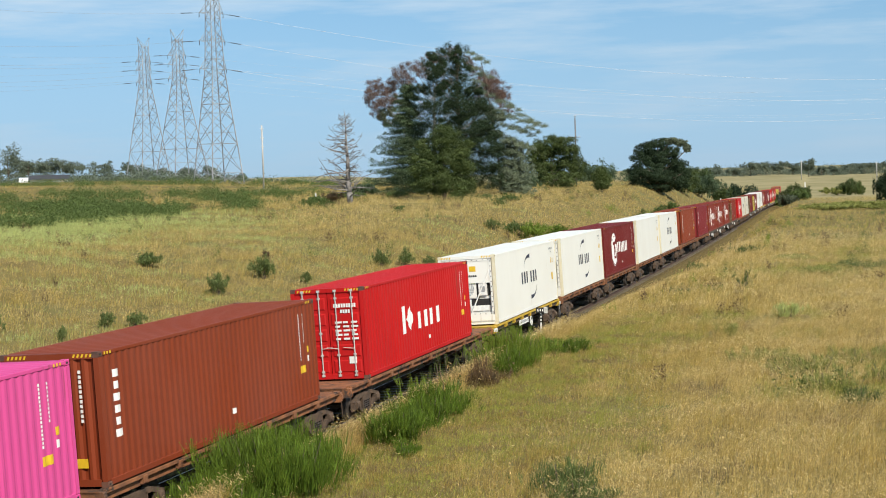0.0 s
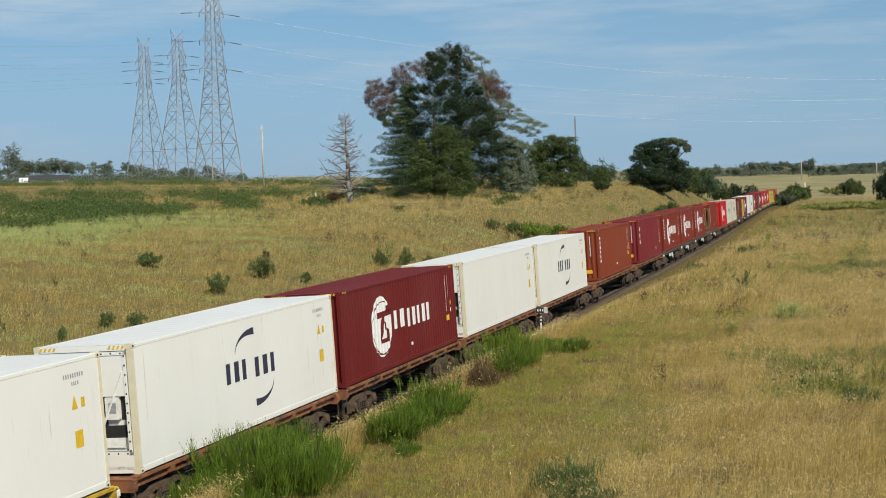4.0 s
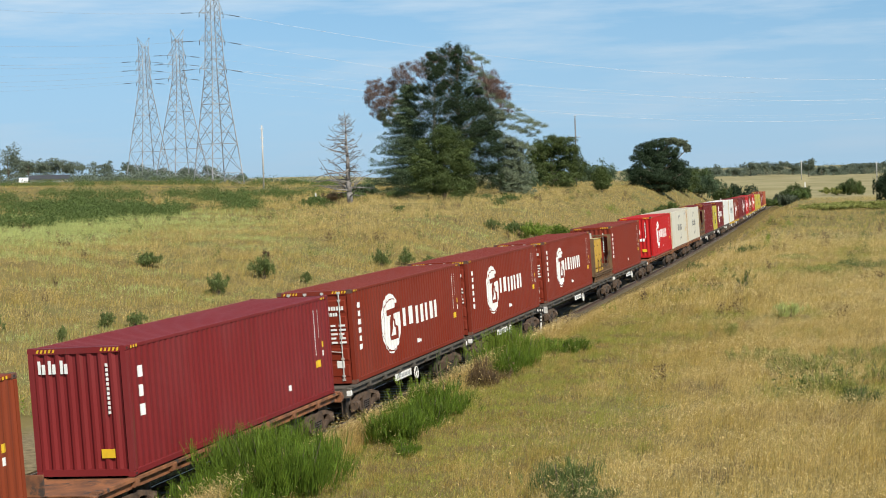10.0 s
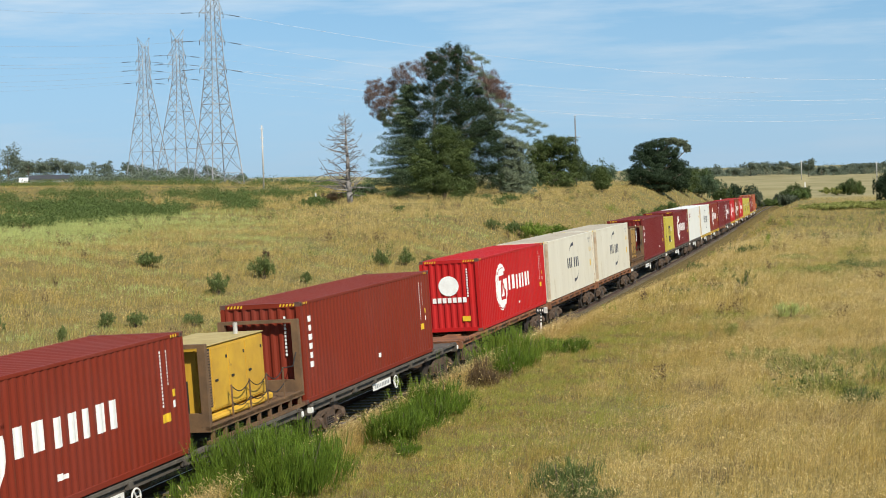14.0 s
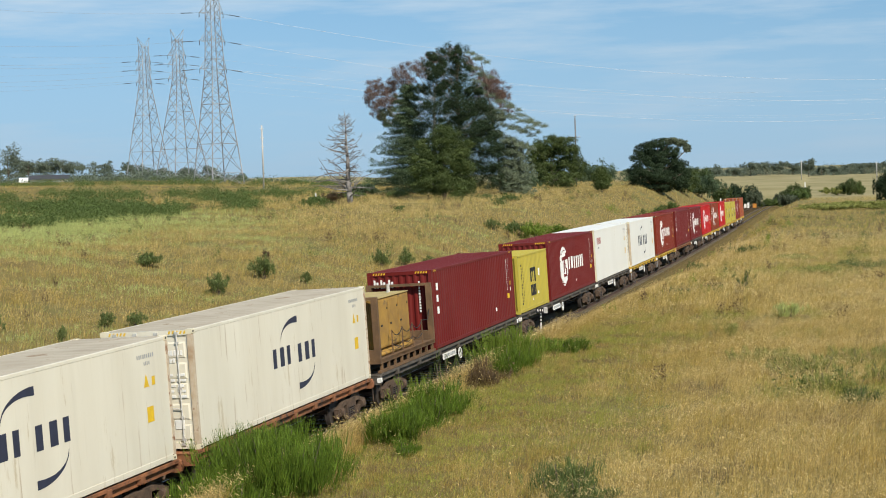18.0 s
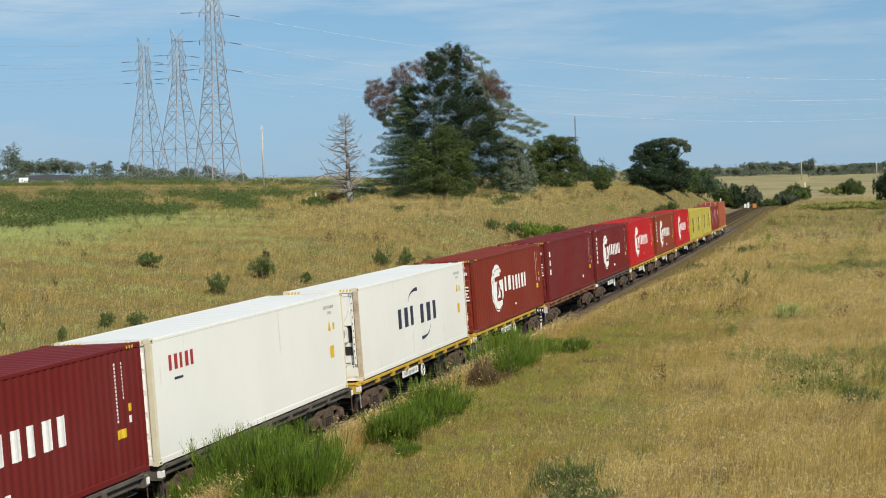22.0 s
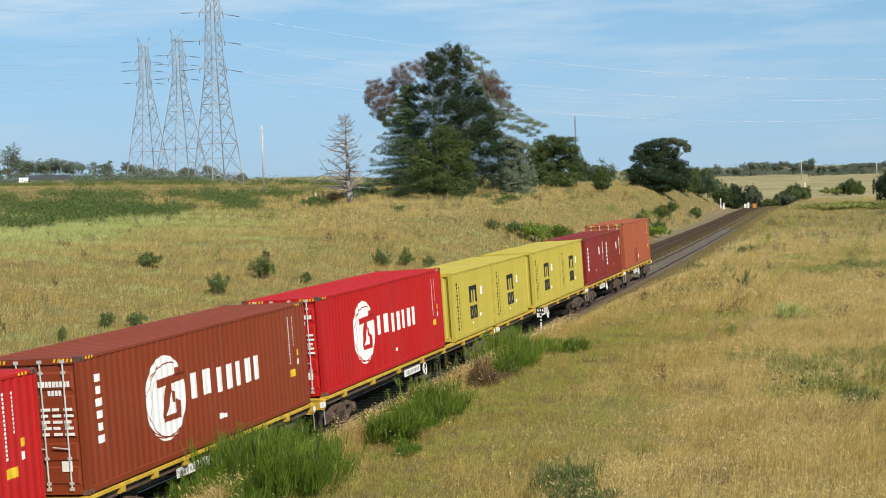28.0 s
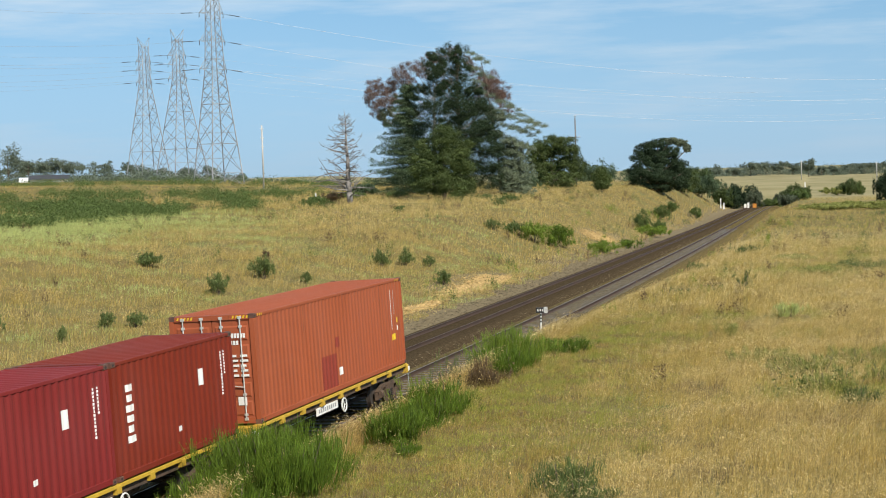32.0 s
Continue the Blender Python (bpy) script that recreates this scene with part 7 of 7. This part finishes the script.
    tree("round_tree", "dense round-headed mid-green tree", -48.7, 261.6, [(ROUND, 42000, 0.21, balls([
        (-0.6, 7.6, 2.6, 1.9), (1.9, 7.4, 2.3, 1.8), (-2.6, 6.0, 2.2, 2.0), (3.6, 5.4, 2.0, 2.2), (0.4, 5.2, 3.4, 2.6), (-1.6, 3.2, 3.2, 2.2), (3.0, 2.8, 2.6, 2.2), (5.0, 3.4, 1.2, 1.9), (0.8, 1.6, 3.4, 1.5)], 0.9, r), dict(shell=0.4, sprays=16))], (6.0, 0.35, 0.0), BARK, 36)
    bush("shrub", "sprawling grey-green shrub under the trees", -53.4, 254.0, 8.5, 3.6, PALE_CEDAR, 37, 14000, 0.20, "bush", "shrubs")
    bush("shrub", "grey-green shrub under the trees", -50.6, 252.0, 5.0, 2.6, CEDAR, 38, 8000, 0.20, "bush", "shrubs")
    bush("shrub", "dark shrub at the foot of the trees", -64.0, 210.0, 5.0, 2.2, CEDAR, 39, 7000, 0.18, "bush", "shrubs")
    # flat-topped pine farther along
    tree("pine_tree", "dark flat-topped pine beside the cutting", -36.3, 295.0, [
        (PINE, 50000, 0.23, balls([(0.4, 9.4, 2.8, 1.1), (-2.0, 8.4, 2.2, 1.3), (2.6, 7.8, 2.2, 1.5), (-3.2, 6.4, 2.2, 1.6), (0.2, 6.4, 3.4, 2.0), (3.2, 5.4, 2.6, 1.9), (-4.0, 3.8, 2.2, 1.7), (-0.8, 3.6, 3.4, 2.0), (3.4, 2.6, 3.0, 1.9), (5.0, 3.8, 1.2, 1.2), (-1.0, 1.4, 4.2, 1.4)], 0.9, r), dict(shell=0.35, flat=0.2, sprays=12)),
        (GUM, 1400, 0.40, balls([(4.6, 9.4, 1.2, 0.8), (5.8, 8.4, 0.9, 0.8), (2.6, 9.9, 1.4, 0.6)], 0.8, r), dict(shell=0.2))], (8.5, 0.5, 0.0), BARK, 40)
    tree("small_tree", "small bushy green tree on the bank", -34.5, 237.2, [(ROUND, 7000, 0.2, balls([(0, 3.4, 0.9, 0.8), (-0.5, 2.5, 1.1, 0.9), (0.6, 2.2, 1.1, 0.9), (0.0, 1.4, 1.4, 0.9)], 0.9, r), dict(shell=0.35))], (2.6, 0.12, 0.0), BARK, 41)
    # scrub trees where the line bends away
    for i, (x, y, w, h, mat, what) in enumerate([
            (-39.5, 367.5, 12.0, 6.4, CEDAR, "round blue-green scrub tree near the bend"), (-43.5, 352.0, 11.0, 5.4, ROUND, "leafy scrub below the pine"), (-36.0, 405.0, 12.0, 7.0, PINE, "dark scrub tree near the bend"), (-46.0, 392.0, 14.0, 7.0, ROUND, "dark scrub trees behind the bend"), (-38.5, 335.0, 8.0, 4.6, ROUND, "dark scrub beside the cutting"), (-39.0, 318.0, 8.0, 4.6, PINE, "dark scrub under the pine"), (-34.6, 388.5, 6.5, 6.2, PINE, "dark scrub tree near the bend"), (-36.6, 386.0, 5.5, 5.6, ROUND, "dark scrub tree near the bend"),
            (-30.8, 398.0, 5.5, 5.6, GUM, "grey-green scrub tree near the bend"), (-27.0, 402.0, 6.0, 2.6, GORSE, "low dark scrub past the bend"),
            (-21.3, 410.1, 8.5, 4.6, ROUND, "dark green bush in the verge"), (-26.0, 408.0, 4.0, 3.6, GUM, "pale grey bush in the verge"), (-20.5, 378.0, 5.0, 3.4, GUM, "pale grey bush beside the line"), (-18.5, 384.0, 6.0, 3.0, GORSE, "green scrub beside the line"), (-13.0, 436.0, 9.0, 2.4, BRAMBLE, "low green scrub in the field"), (-9.2, 430.0, 6.0, 5.0, ROUND, "dark green scrub tree in the field"), (-6.9, 431.0, 3.0, 4.0, GORSE, "green scrub bush in the field"),
            (3.8, 350.0, 6.5, 8.0, PINE, "dark shrubby tree in the field"), (-2.0, 309.0, 12.0, 1.7, BRAMBLE, "green bramble mound in the field"), (-7.0, 305.0, 9.0, 1.6, BRAMBLE, "pale green bramble mound"), (4.0, 300.0, 10.0, 1.7, BRAMBLE, "green bramble mound in the field"), (9.0, 330.0, 9.0, 2.2, BRAMBLE, "green bramble mound in the field")]):
        bush("scrub_bush", what, x, y, w, h, mat, 200 + i, count=int(4000 + 170 * w * h), size=0.26, group="scrub by the bend", parts=6)


big_trees()


def dead_tree():
    rng = np.random.RandomState(4)
    top = rooted("dead_tree", "bleached dead conifer with bare spreading branches", -50.8, 171.5, "tree", "", 18.4, 0.1)
    h = 11.2
    part("trunk", limb_geo([[(0.25 - 0.035 * k + 0.05 * math.sin(2.1 * k), 0, h * k / 8, 0.38 * (1 - k / 8.3)) for k in range(9)]]), DEAD_WOOD, top, "", None, True)
    for k in range(150):
        z = 0.6 + (h - 1.2) * rng.uniform(0, 1) ** 0.85
        s = -1 if rng.uniform() < 0.6 else 1
        reach = (1 - (z / h) ** 1.2) * (5.8 if s < 0 else 3.4) * rng.uniform(0.10, 1.05) ** 1.5 + 0.35
        a = rng.uniform(-1.2, 1.2)
        dx, dy = s * math.cos(a) * reach, math.sin(a) * reach
        x0 = 0.25 - 0.28 * z / h
        rise = rng.uniform(-0.45, 0.75) * reach
        r0 = 0.075 * (1 - 0.5 * z / h) * (0.5 + 0.2 * reach)
        mid = (x0 + dx * 0.5 + rng.normal(0, 0.1), dy * 0.5, z + rise * rng.uniform(0.0, 0.9))
        p = [(x0, 0, z, r0), (*mid, r0 * 0.7), (x0 + dx, dy, z + rise, 0.016)]
        paths = [p]
        for _ in range(int(2 + 2 * reach)):
            f = rng.uniform(0.3, 0.98)
            b = (x0 + dx * f, dy * f, (z + rise * f) * 0.5 + 0.5 * (mid[2] if f < 0.6 else z + rise))
            ln = rng.uniform(0.2, 0.8)
            c = (b[0] + s * rng.uniform(0.0, 0.7) * ln, b[1] + rng.uniform(-0.5, 0.5) * ln, b[2] + rng.uniform(-0.5, 0.7) * ln)
            paths.append([(*b, 0.022), (*c, 0.012)])
        part("branch", limb_geo(paths), DEAD_WOOD, top)


dead_tree()


def far_trees():
    """Single trees along the skyline, each its own thing."""
    rng = np.random.RandomState(6)
    # beyond the pylons, then beyond the far field: bearing in degrees left of the line, distance, width, height
    spots = []
    for b, dist, w, h in ((34.0, 500, 7, 13.5), (33.3, 520, 7, 8.0), (32.75, 520, 7, 8.2), (32.1, 520, 7, 9.2), (31.75, 520, 6, 8.6), (30.75, 540, 6.5, 7.8), (29.75, 540, 5.5, 8.0), (29.3, 560, 5, 7), (28.75, 560, 6, 6.6), (28.0, 560, 5, 6.6), (27.5, 560, 5, 8), (26.75, 540, 7.5, 9.0), (25.7, 560, 6, 6.8), (33.7, 540, 8, 5.6), (35.2, 520, 8, 7), (34.6, 520, 7, 7)):
        spots.append((b, dist, w * 1.5, h))
    for b, dist, w, h in ((13.2, 440, 9, 9.0), (12.8, 440, 9, 10.5), (12.3, 450, 10, 9.5), (11.8, 470, 11, 9.5), (11.3, 490, 10, 9.5), (9.15, 850, 8, 5.5), (8.4, 850, 9, 8), (7.7, 870, 11, 6), (7.1, 870, 11, 9), (6.55, 880, 12, 8.5), (6.1, 880, 10, 8), (5.6, 880, 10, 7), (5.05, 840, 9.5, 11), (4.6, 880, 6, 5.5), (4.2, 860, 6, 6), (3.6, 900, 11, 6.5), (3.1, 900, 12, 7), (2.6, 900, 12, 7), (2.1, 900, 12, 8)):
        spots.append((b, dist, w, h))
    for i, (b, dist, w, h) in enumerate(spots):
        x, y = 18.1 - dist * math.sin(radians(b)), dist * math.cos(radians(b))
        low = 0.15 if dist < 510 and b < 14 else 0.42
        cl = []
        for _ in range(7 if low > 0.3 else 12):
            cl.append((rng.uniform(-0.32, 0.32) * w, rng.uniform(-0.3, 0.3) * w, rng.uniform(low, 0.80) * h, rng.uniform(0.18, 0.30) * w, rng.uniform(0.18, 0.3) * w, rng.uniform(0.14, 0.26) * h))
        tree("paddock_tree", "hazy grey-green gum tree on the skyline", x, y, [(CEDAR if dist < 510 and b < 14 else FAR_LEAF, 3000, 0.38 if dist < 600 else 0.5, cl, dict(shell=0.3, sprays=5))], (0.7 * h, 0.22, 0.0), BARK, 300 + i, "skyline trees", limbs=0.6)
    # low scrub that closes the foot of the skyline
    cl = []
    for _ in range(420):
        b, dist = rng.uniform(19.5, 36.5), rng.uniform(380, 600)
        if 31.7 < b < 34.3 and dist < 480:
            continue
        x, y = 18.1 - dist * math.sin(radians(b)), dist * math.cos(radians(b))
        w, h = rng.uniform(3, 7), rng.uniform(1.0, 2.4)
        cl.append((x, y, float(height(x, y)) + 0.3 * h, w, w, h))
    for _ in range(260):
        b, dist = rng.uniform(26.0, 36.0), rng.uniform(395, 470)
        if 31.7 < b < 34.3:
            continue
        x, y = 18.1 - dist * math.sin(radians(b)), dist * math.cos(radians(b))
        w, h = rng.uniform(2, 5), rng.uniform(1.5, 2.9)
        cl.append((x, y, float(height(x, y)) + 0.3 * h, w, w, h))
    for _ in range(260):
        b, dist = rng.uniform(0.5, 10.6), rng.uniform(880, 980)
        x, y = 18.1 - dist * math.sin(radians(b)), dist * math.cos(radians(b))
        w, h = rng.uniform(4, 9), rng.uniform(2.2, 4.8)
        cl.append((x, y, float(height(x, y)) + 0.3 * h, w, w, h))
    # its leaf colour carries the distance haze too
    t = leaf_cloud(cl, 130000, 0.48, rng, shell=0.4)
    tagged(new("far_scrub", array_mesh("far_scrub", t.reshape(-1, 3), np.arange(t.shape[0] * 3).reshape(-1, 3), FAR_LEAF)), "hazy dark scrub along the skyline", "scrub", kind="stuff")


far_trees()

# ---------------------------------------------------------------- pylons, poles and small things
# pale and dark mottling stands for sunlit and shaded members
LATTICE = material("lit_and_shaded_lattice_steel", (0.46, 0.47, 0.48), (0.11, 0.115, 0.12), rough=0.55, metal=0.15, scale=0.45, spread=0.7)
POLE = material("weathered_pole_timber", (0.50, 0.48, 0.45), (0.34, 0.32, 0.29), rough=0.9, scale=3)
# near white: the cables' sunlit look is in the colour
WIRE = material("sunlit_aluminium_wire", (0.72, 0.72, 0.73), (0.60, 0.60, 0.61), rough=0.4, metal=0.0, scale=1)
DARK_POLE = material("tarred_pole_timber", (0.16, 0.145, 0.13), (0.09, 0.08, 0.072), rough=0.9, scale=3)
# darker copy of the cable metal for runs without sun on them
UNLIT_WIRE = material("unlit_wire", (0.30, 0.30, 0.31), (0.22, 0.22, 0.23), rough=0.6, scale=1)
GLASS_DISC = material("porcelain_insulators", (0.07, 0.06, 0.055), (0.045, 0.04, 0.037), rough=0.3, scale=4)


def pylon(x, y, turn, tall, base, waist, top_w, arm_z, arm_len, label, peaks):
    """A lattice tower: four legs to a waist, a narrow head, cross-arms on one and both sides."""
    top = tagged(new("pylon"), label, "pylon", "pylons")
    zg = min(float(height(x + a, y + b)) for a in (-base, base) for b in (-base, base))
    top.matrix_basis = pose(x, y, zg - 0.3, 0, 0, turn)
    zw = arm_z[0]

    def half(z):
        return base + (waist - base) * z / zw if z < zw else waist + (top_w - waist) * (z - zw) / (tall - zw)

    def corner(i, z):
        h = half(z)
        return Vector(((-1, 1, 1, -1)[i] * h, (-1, -1, 1, 1)[i] * h, z))
    for i in range(4):
        g = Geo()
        g.tube(corner(i, 0), corner(i, zw), 0.13, 0.11, n=4)
        g.tube(corner(i, zw), corner(i, tall), 0.11, 0.08, n=4)
        part("leg", g, LATTICE, top)
    levels = [0, zw * 0.11, zw * 0.36, zw * 0.55, zw * 0.70, zw * 0.82, zw * 0.92, zw]
    k = tall * 0.05
    while levels[-1] + k < tall:
        levels.append(levels[-1] + k)
    levels.append(tall)
    for i in range(4):
        j = (i + 1) % 4
        for n, (a, b) in enumerate(zip(levels[:-1], levels[1:])):
            g = Geo()
            r = 0.062 if a < zw else 0.05
            g.tube(corner(i, a), corner(j, b), r, n=4, caps=False)
            g.tube(corner(j, a), corner(i, b), r, n=4, caps=False)
            if n in (0, 1, 3) or (a >= zw and n % 2):
                g.tube(corner(i, b), corner(j, b), r, n=4, caps=False)
            if a < zw:
                m = (corner(i, a) + corner(j, b)) / 2
                g.tube(m, (corner(i, a) + corner(i, b)) / 2, 0.035, n=4, caps=False)
                g.tube(m, (corner(j, a) + corner(j, b)) / 2, 0.035, n=4, caps=False)
            part("bracing", g, LATTICE, top)
    ends = []
    for z in arm_z:
        for s, ln in ((-1, arm_len[0]), (1, arm_len[1])):
            if ln <= 0:
                continue
            h = half(z)
            tip = Vector((s * (h + ln), 0, z))
            g = Geo()
            for q in (-1, 1):
                g.tube((s * h, q * h, z), tip, 0.055, n=4)
                g.tube((s * h, q * h, z + 0.085 * tall * 0.55), tip, 0.05, n=4)
                for f in (0.33, 0.66):
                    a = Vector((s * h, q * h, z)).lerp(tip, f)
                    b = Vector((s * h, q * h, z + 0.085 * tall * 0.55)).lerp(tip, f)
                    g.tube(a, b, 0.03, n=4)
            part("cross_arm", g, LATTICE, top)
            g = Geo()
            for n in range(3):
                g.tube(tip - Vector((0, 0, 0.15 + n * 0.26)), tip - Vector((0, 0, 0.29 + n * 0.26)), 0.13, 0.07, n=6)
            g.tube(tip, tip - Vector((0, 0, 0.95)), 0.03, n=4)
            part("insulator", g, GLASS_DISC, top)
            ends.append((top.matrix_basis @ tip, s))
    if peaks:
        g = Geo()
        for s in (-1, 1):
            for q in (-1, 1):
                g.tube((s * top_w, q * top_w, tall), (s * (top_w + 1.0), 0, tall + 2.6), 0.05, n=4)
                g.tube((0, q * top_w, tall), (s * (top_w + 1.0), 0, tall + 2.6), 0.04, n=4)
        part("earth_peak", g, LATTICE, top)
    return ends


def sagging(a, b, sag, r, mat=None):
    n = 18
    p = [a.lerp(b, k / n) - Vector((0, 0, sag * 4 * (k / n) * (1 - k / n))) for k in range(n + 1)]
    tagged(part("power_line", Geo().pipe(p, r, 5), mat or WIRE, None), "thin aluminium power cable under the sky", "cable", "power lines")
    # a strain insulator near the tower
    d = (p[1] - p[0]).normalized()
    g = Geo()
    for k in range(10):
        g.tube(p[0] + d * (1.5 + k * 0.24), p[0] + d * (1.7 + k * 0.24), 0.10, 0.065, n=6)
    g.tube(p[0], p[0] + d * 4.0, 0.03, n=5)
    tagged(part("strain_insulator", g, GLASS_DISC, None), "dark ribbed strain insulator on a cable", "insulator", "insulators")


def make_pylons():
    lines = [
        pylon(-134.0, 304.1, 58.0, 43.5, 4.0, 1.50, 0.95, (25.2, 31.2, 37.2), (2.2, 1.5), "tall grey lattice pylon behind the paddock", True),
        pylon(-176.0, 366.9, 58.0, 39.2, 5.5, 1.15, 1.02, (28.9, 32.6, 34.9), (1.9, 1.3), "grey lattice pylon with short cross-arms", True),
        pylon(-195.8, 384.5, 58.0, 39.9, 4.9, 1.15, 0.98, (29.9, 33.3, 35.7), (1.5, 1.0), "slim grey lattice pylon farther off", True)]
    # three cables run off over the line, the others away behind
    for e, drop, far in zip((lines[0][1][0], lines[0][3][0], lines[0][5][0]), (9.0, 9.5, 10.0), (0.0, 7.0, 14.0)):
        sagging(e, Vector((30.0 + far, 520.0, e.z - drop)), 7.5, 0.022)
    for i, ends in enumerate(lines):
        for e, s in ends[::2]:
            sagging(e, Vector((-218.0 - 30 * i, 240.0 + 30 * i, e.z + 1.0)) + (e - ends[0][0]) * 0.6, 3.0, 0.016, UNLIT_WIRE)
        if i:
            for e, s in ends[1::2]:
                sagging(e, Vector((30.0, 620.0 + 60 * i, e.z - 6.0)) + (e - ends[1][0]) * 0.6, 7.0, 0.010)


make_pylons()


def pole(x, y, tall, r, label, arms, mat=None):
    top = tagged(new("power_pole"), label, "pole", "poles")
    top.matrix_basis = pose(x, y, float(height(x, y)) - 0.2, 0, 0, 20)
    part("post", limb_geo([[(0, 0, 0, r), (0, 0, tall + 0.2, r * 0.75)]]), mat or POLE, top, "", None, True)
    for z, w in arms:
        part("cross_arm", Geo().box(-w, w, -0.08, 0.04, z - 0.06, z + 0.06), mat or POLE, top)
        for s in (-1, 1):
            part("insulator", Geo().tube((s * w * 0.85, 0, z + 0.06), (s * w * 0.85, 0, z + 0.22), 0.06, 0.04, n=8), AIR_WHITE, top)
    return top


pole(-108.4, 272.0, 12.2, 0.17, "pale weathered timber power pole in the paddock", ((11.7, 0.32), (9.9, 0.3), (8.2, 0.3)))
pole(-49.2, 282.1, 12.8, 0.15, "slim timber pole with a short bracket behind the trees", ((9.4, 0.9), (13.3, 0.2)), DARK_POLE)
for x, y, h in ((-12.0, 640.0, 8.0), (21.0, 700.0, 8.0), (-46.0, 690.0, 8.5)):
    pole(x, y, h, 0.18, "distant timber power pole in the far field", ((h - 0.4, 0.6),))


def marker_post():
    top = tagged(new("track_marker"), "striped white marker post with a dark number box", "marker post")
    y = 64.4
    x = float(line(y)[0]) + 2.3
    top.matrix_basis = pose(x, y, float(height(x, y)) - 0.1, 0, 0, 10)
    part("post", limb_geo([[(0, 0, 0, 0.035), (0, 0, 1.80, 0.035)]]), AIR_WHITE, top)
    for z in (1.40, 1.54, 1.68):
        part("band", Geo().tube((0, 0, z), (0, 0, z + 0.07), 0.045, n=8), BLACK_MARK, top)
    part("number_box", Geo().box(-0.20, 0.14, -0.06, 0.02, 1.80, 2.04, 0.01), BLACK_MARK, top)
    g = Geo()
    for i in range(3):
        g.box(-0.13 + i * 0.10, -0.09 + i * 0.10, -0.064, -0.058, 1.88, 1.98)
    part("marking", g, AIR_WHITE, top)
    part("side_plate", Geo().box(0.145, 0.30, -0.12, 0.02, 1.80, 2.06, 0.005), STEEL, top)


marker_post()


def post(x, y, tall, wide, mat, name, label, cat):
    top = tagged(new(name), label, cat, "posts")
    top.matrix_basis = pose(x, y, float(height(x, y)) - 0.1, 0, 0, 12)
    part("post", Geo().box(-wide / 2, wide / 2, -wide / 2, wide / 2, 0, tall + 0.1, 0.02), mat, top)
    return top


ORANGE = material("orange_machine_paint", (0.55, 0.22, 0.03), rough=0.5, scale=3)
for x, y, h, w in ((-34.9, 368.2, 2.4, 0.25), (-34.4, 369.5, 1.5, 0.35), (-32.0, 390.0, 1.3, 0.6), (-31.3, 390.5, 1.6, 0.45)):
    post(x, y, h, w, AIR_WHITE, "white_post", "white trackside post beyond the bend", "post")
post(-29.6, 389.1, 1.3, 0.9, ORANGE, "trackside_cabinet", "orange trackside cabinet near the crossing", "cabinet")
post(-20.6, 426.2, 3.9, 0.25, AIR_WHITE, "tall_post", "tall pale post in the verge", "post")
post(-56.3, 174.8, 1.1, 0.14, AIR_WHITE, "fence_post", "small white post in the paddock", "post")


def house():
    x, y = -235.4, 395.8
    top = tagged(new("house"), "low house with dark roof and white gable among trees", "house")
    top.matrix_basis = pose(x, y, float(height(x, y)) - 0.2, 0, 0, 30)
    part("wall", Geo().box(-5, 6, -3, 3, 0, 1.7), AIR_WHITE, top)
    ring = [(-3.8, 1.6), (0, 2.9), (3.8, 1.6)]
    g = Geo()
    g.add([(-5.4, y_, z) for y_, z in ring] + [(6.4, y_, z) for y_, z in ring], [(0, 3, 4, 1), (1, 4, 5, 2), (0, 1, 2), (3, 5, 4), (0, 2, 5, 3)])
    part("roof", g, material("dark_roof_sheet", (0.05, 0.052, 0.06), rough=0.9), top)
    g = Geo()
    g.add([(-8.2, -3.0, 0.9), (-8.2, 0, 2.3), (-8.2, 3.0, 0.9), (-5.5, -3.0, 0.9), (-5.5, 0, 2.3), (-5.5, 3.0, 0.9)], [(0, 1, 4, 3), (1, 2, 5, 4), (0, 2, 1)])
    part("gable", g, AIR_WHITE, top)


house()

# ---------------------------------------------------------------- motion of the train
# How far the train has come, over (t - 16) / 16; it gathers speed slowly.
PACE = (208.715, 11.686, -0.646, 1.979, 0.033, 0.639)


def gone(t):
    u = (t - 16) / 16
    return sum(k * u ** (i + 1) for i, k in enumerate(PACE))


def motions():
    times = [0.0] + [float(t) for t in range(1, 32)] + [32.0]
    for thing, place, up in TRAIN:
        walk(thing, [(t, on_line(place - gone(t), 0.0, up)) for t in times])
    # the wheels roll: the train comes towards -y
    turns = [(k / FPS, -math.degrees(gone(k / FPS) / 0.46)) for k in range(32 * FPS + 1)]
    for w in WHEELSETS:
        x, y, z = w.matrix_basis.translation
        walk(w, [(t, pose(x, y, z, -a)) for t, a in turns])


motions()
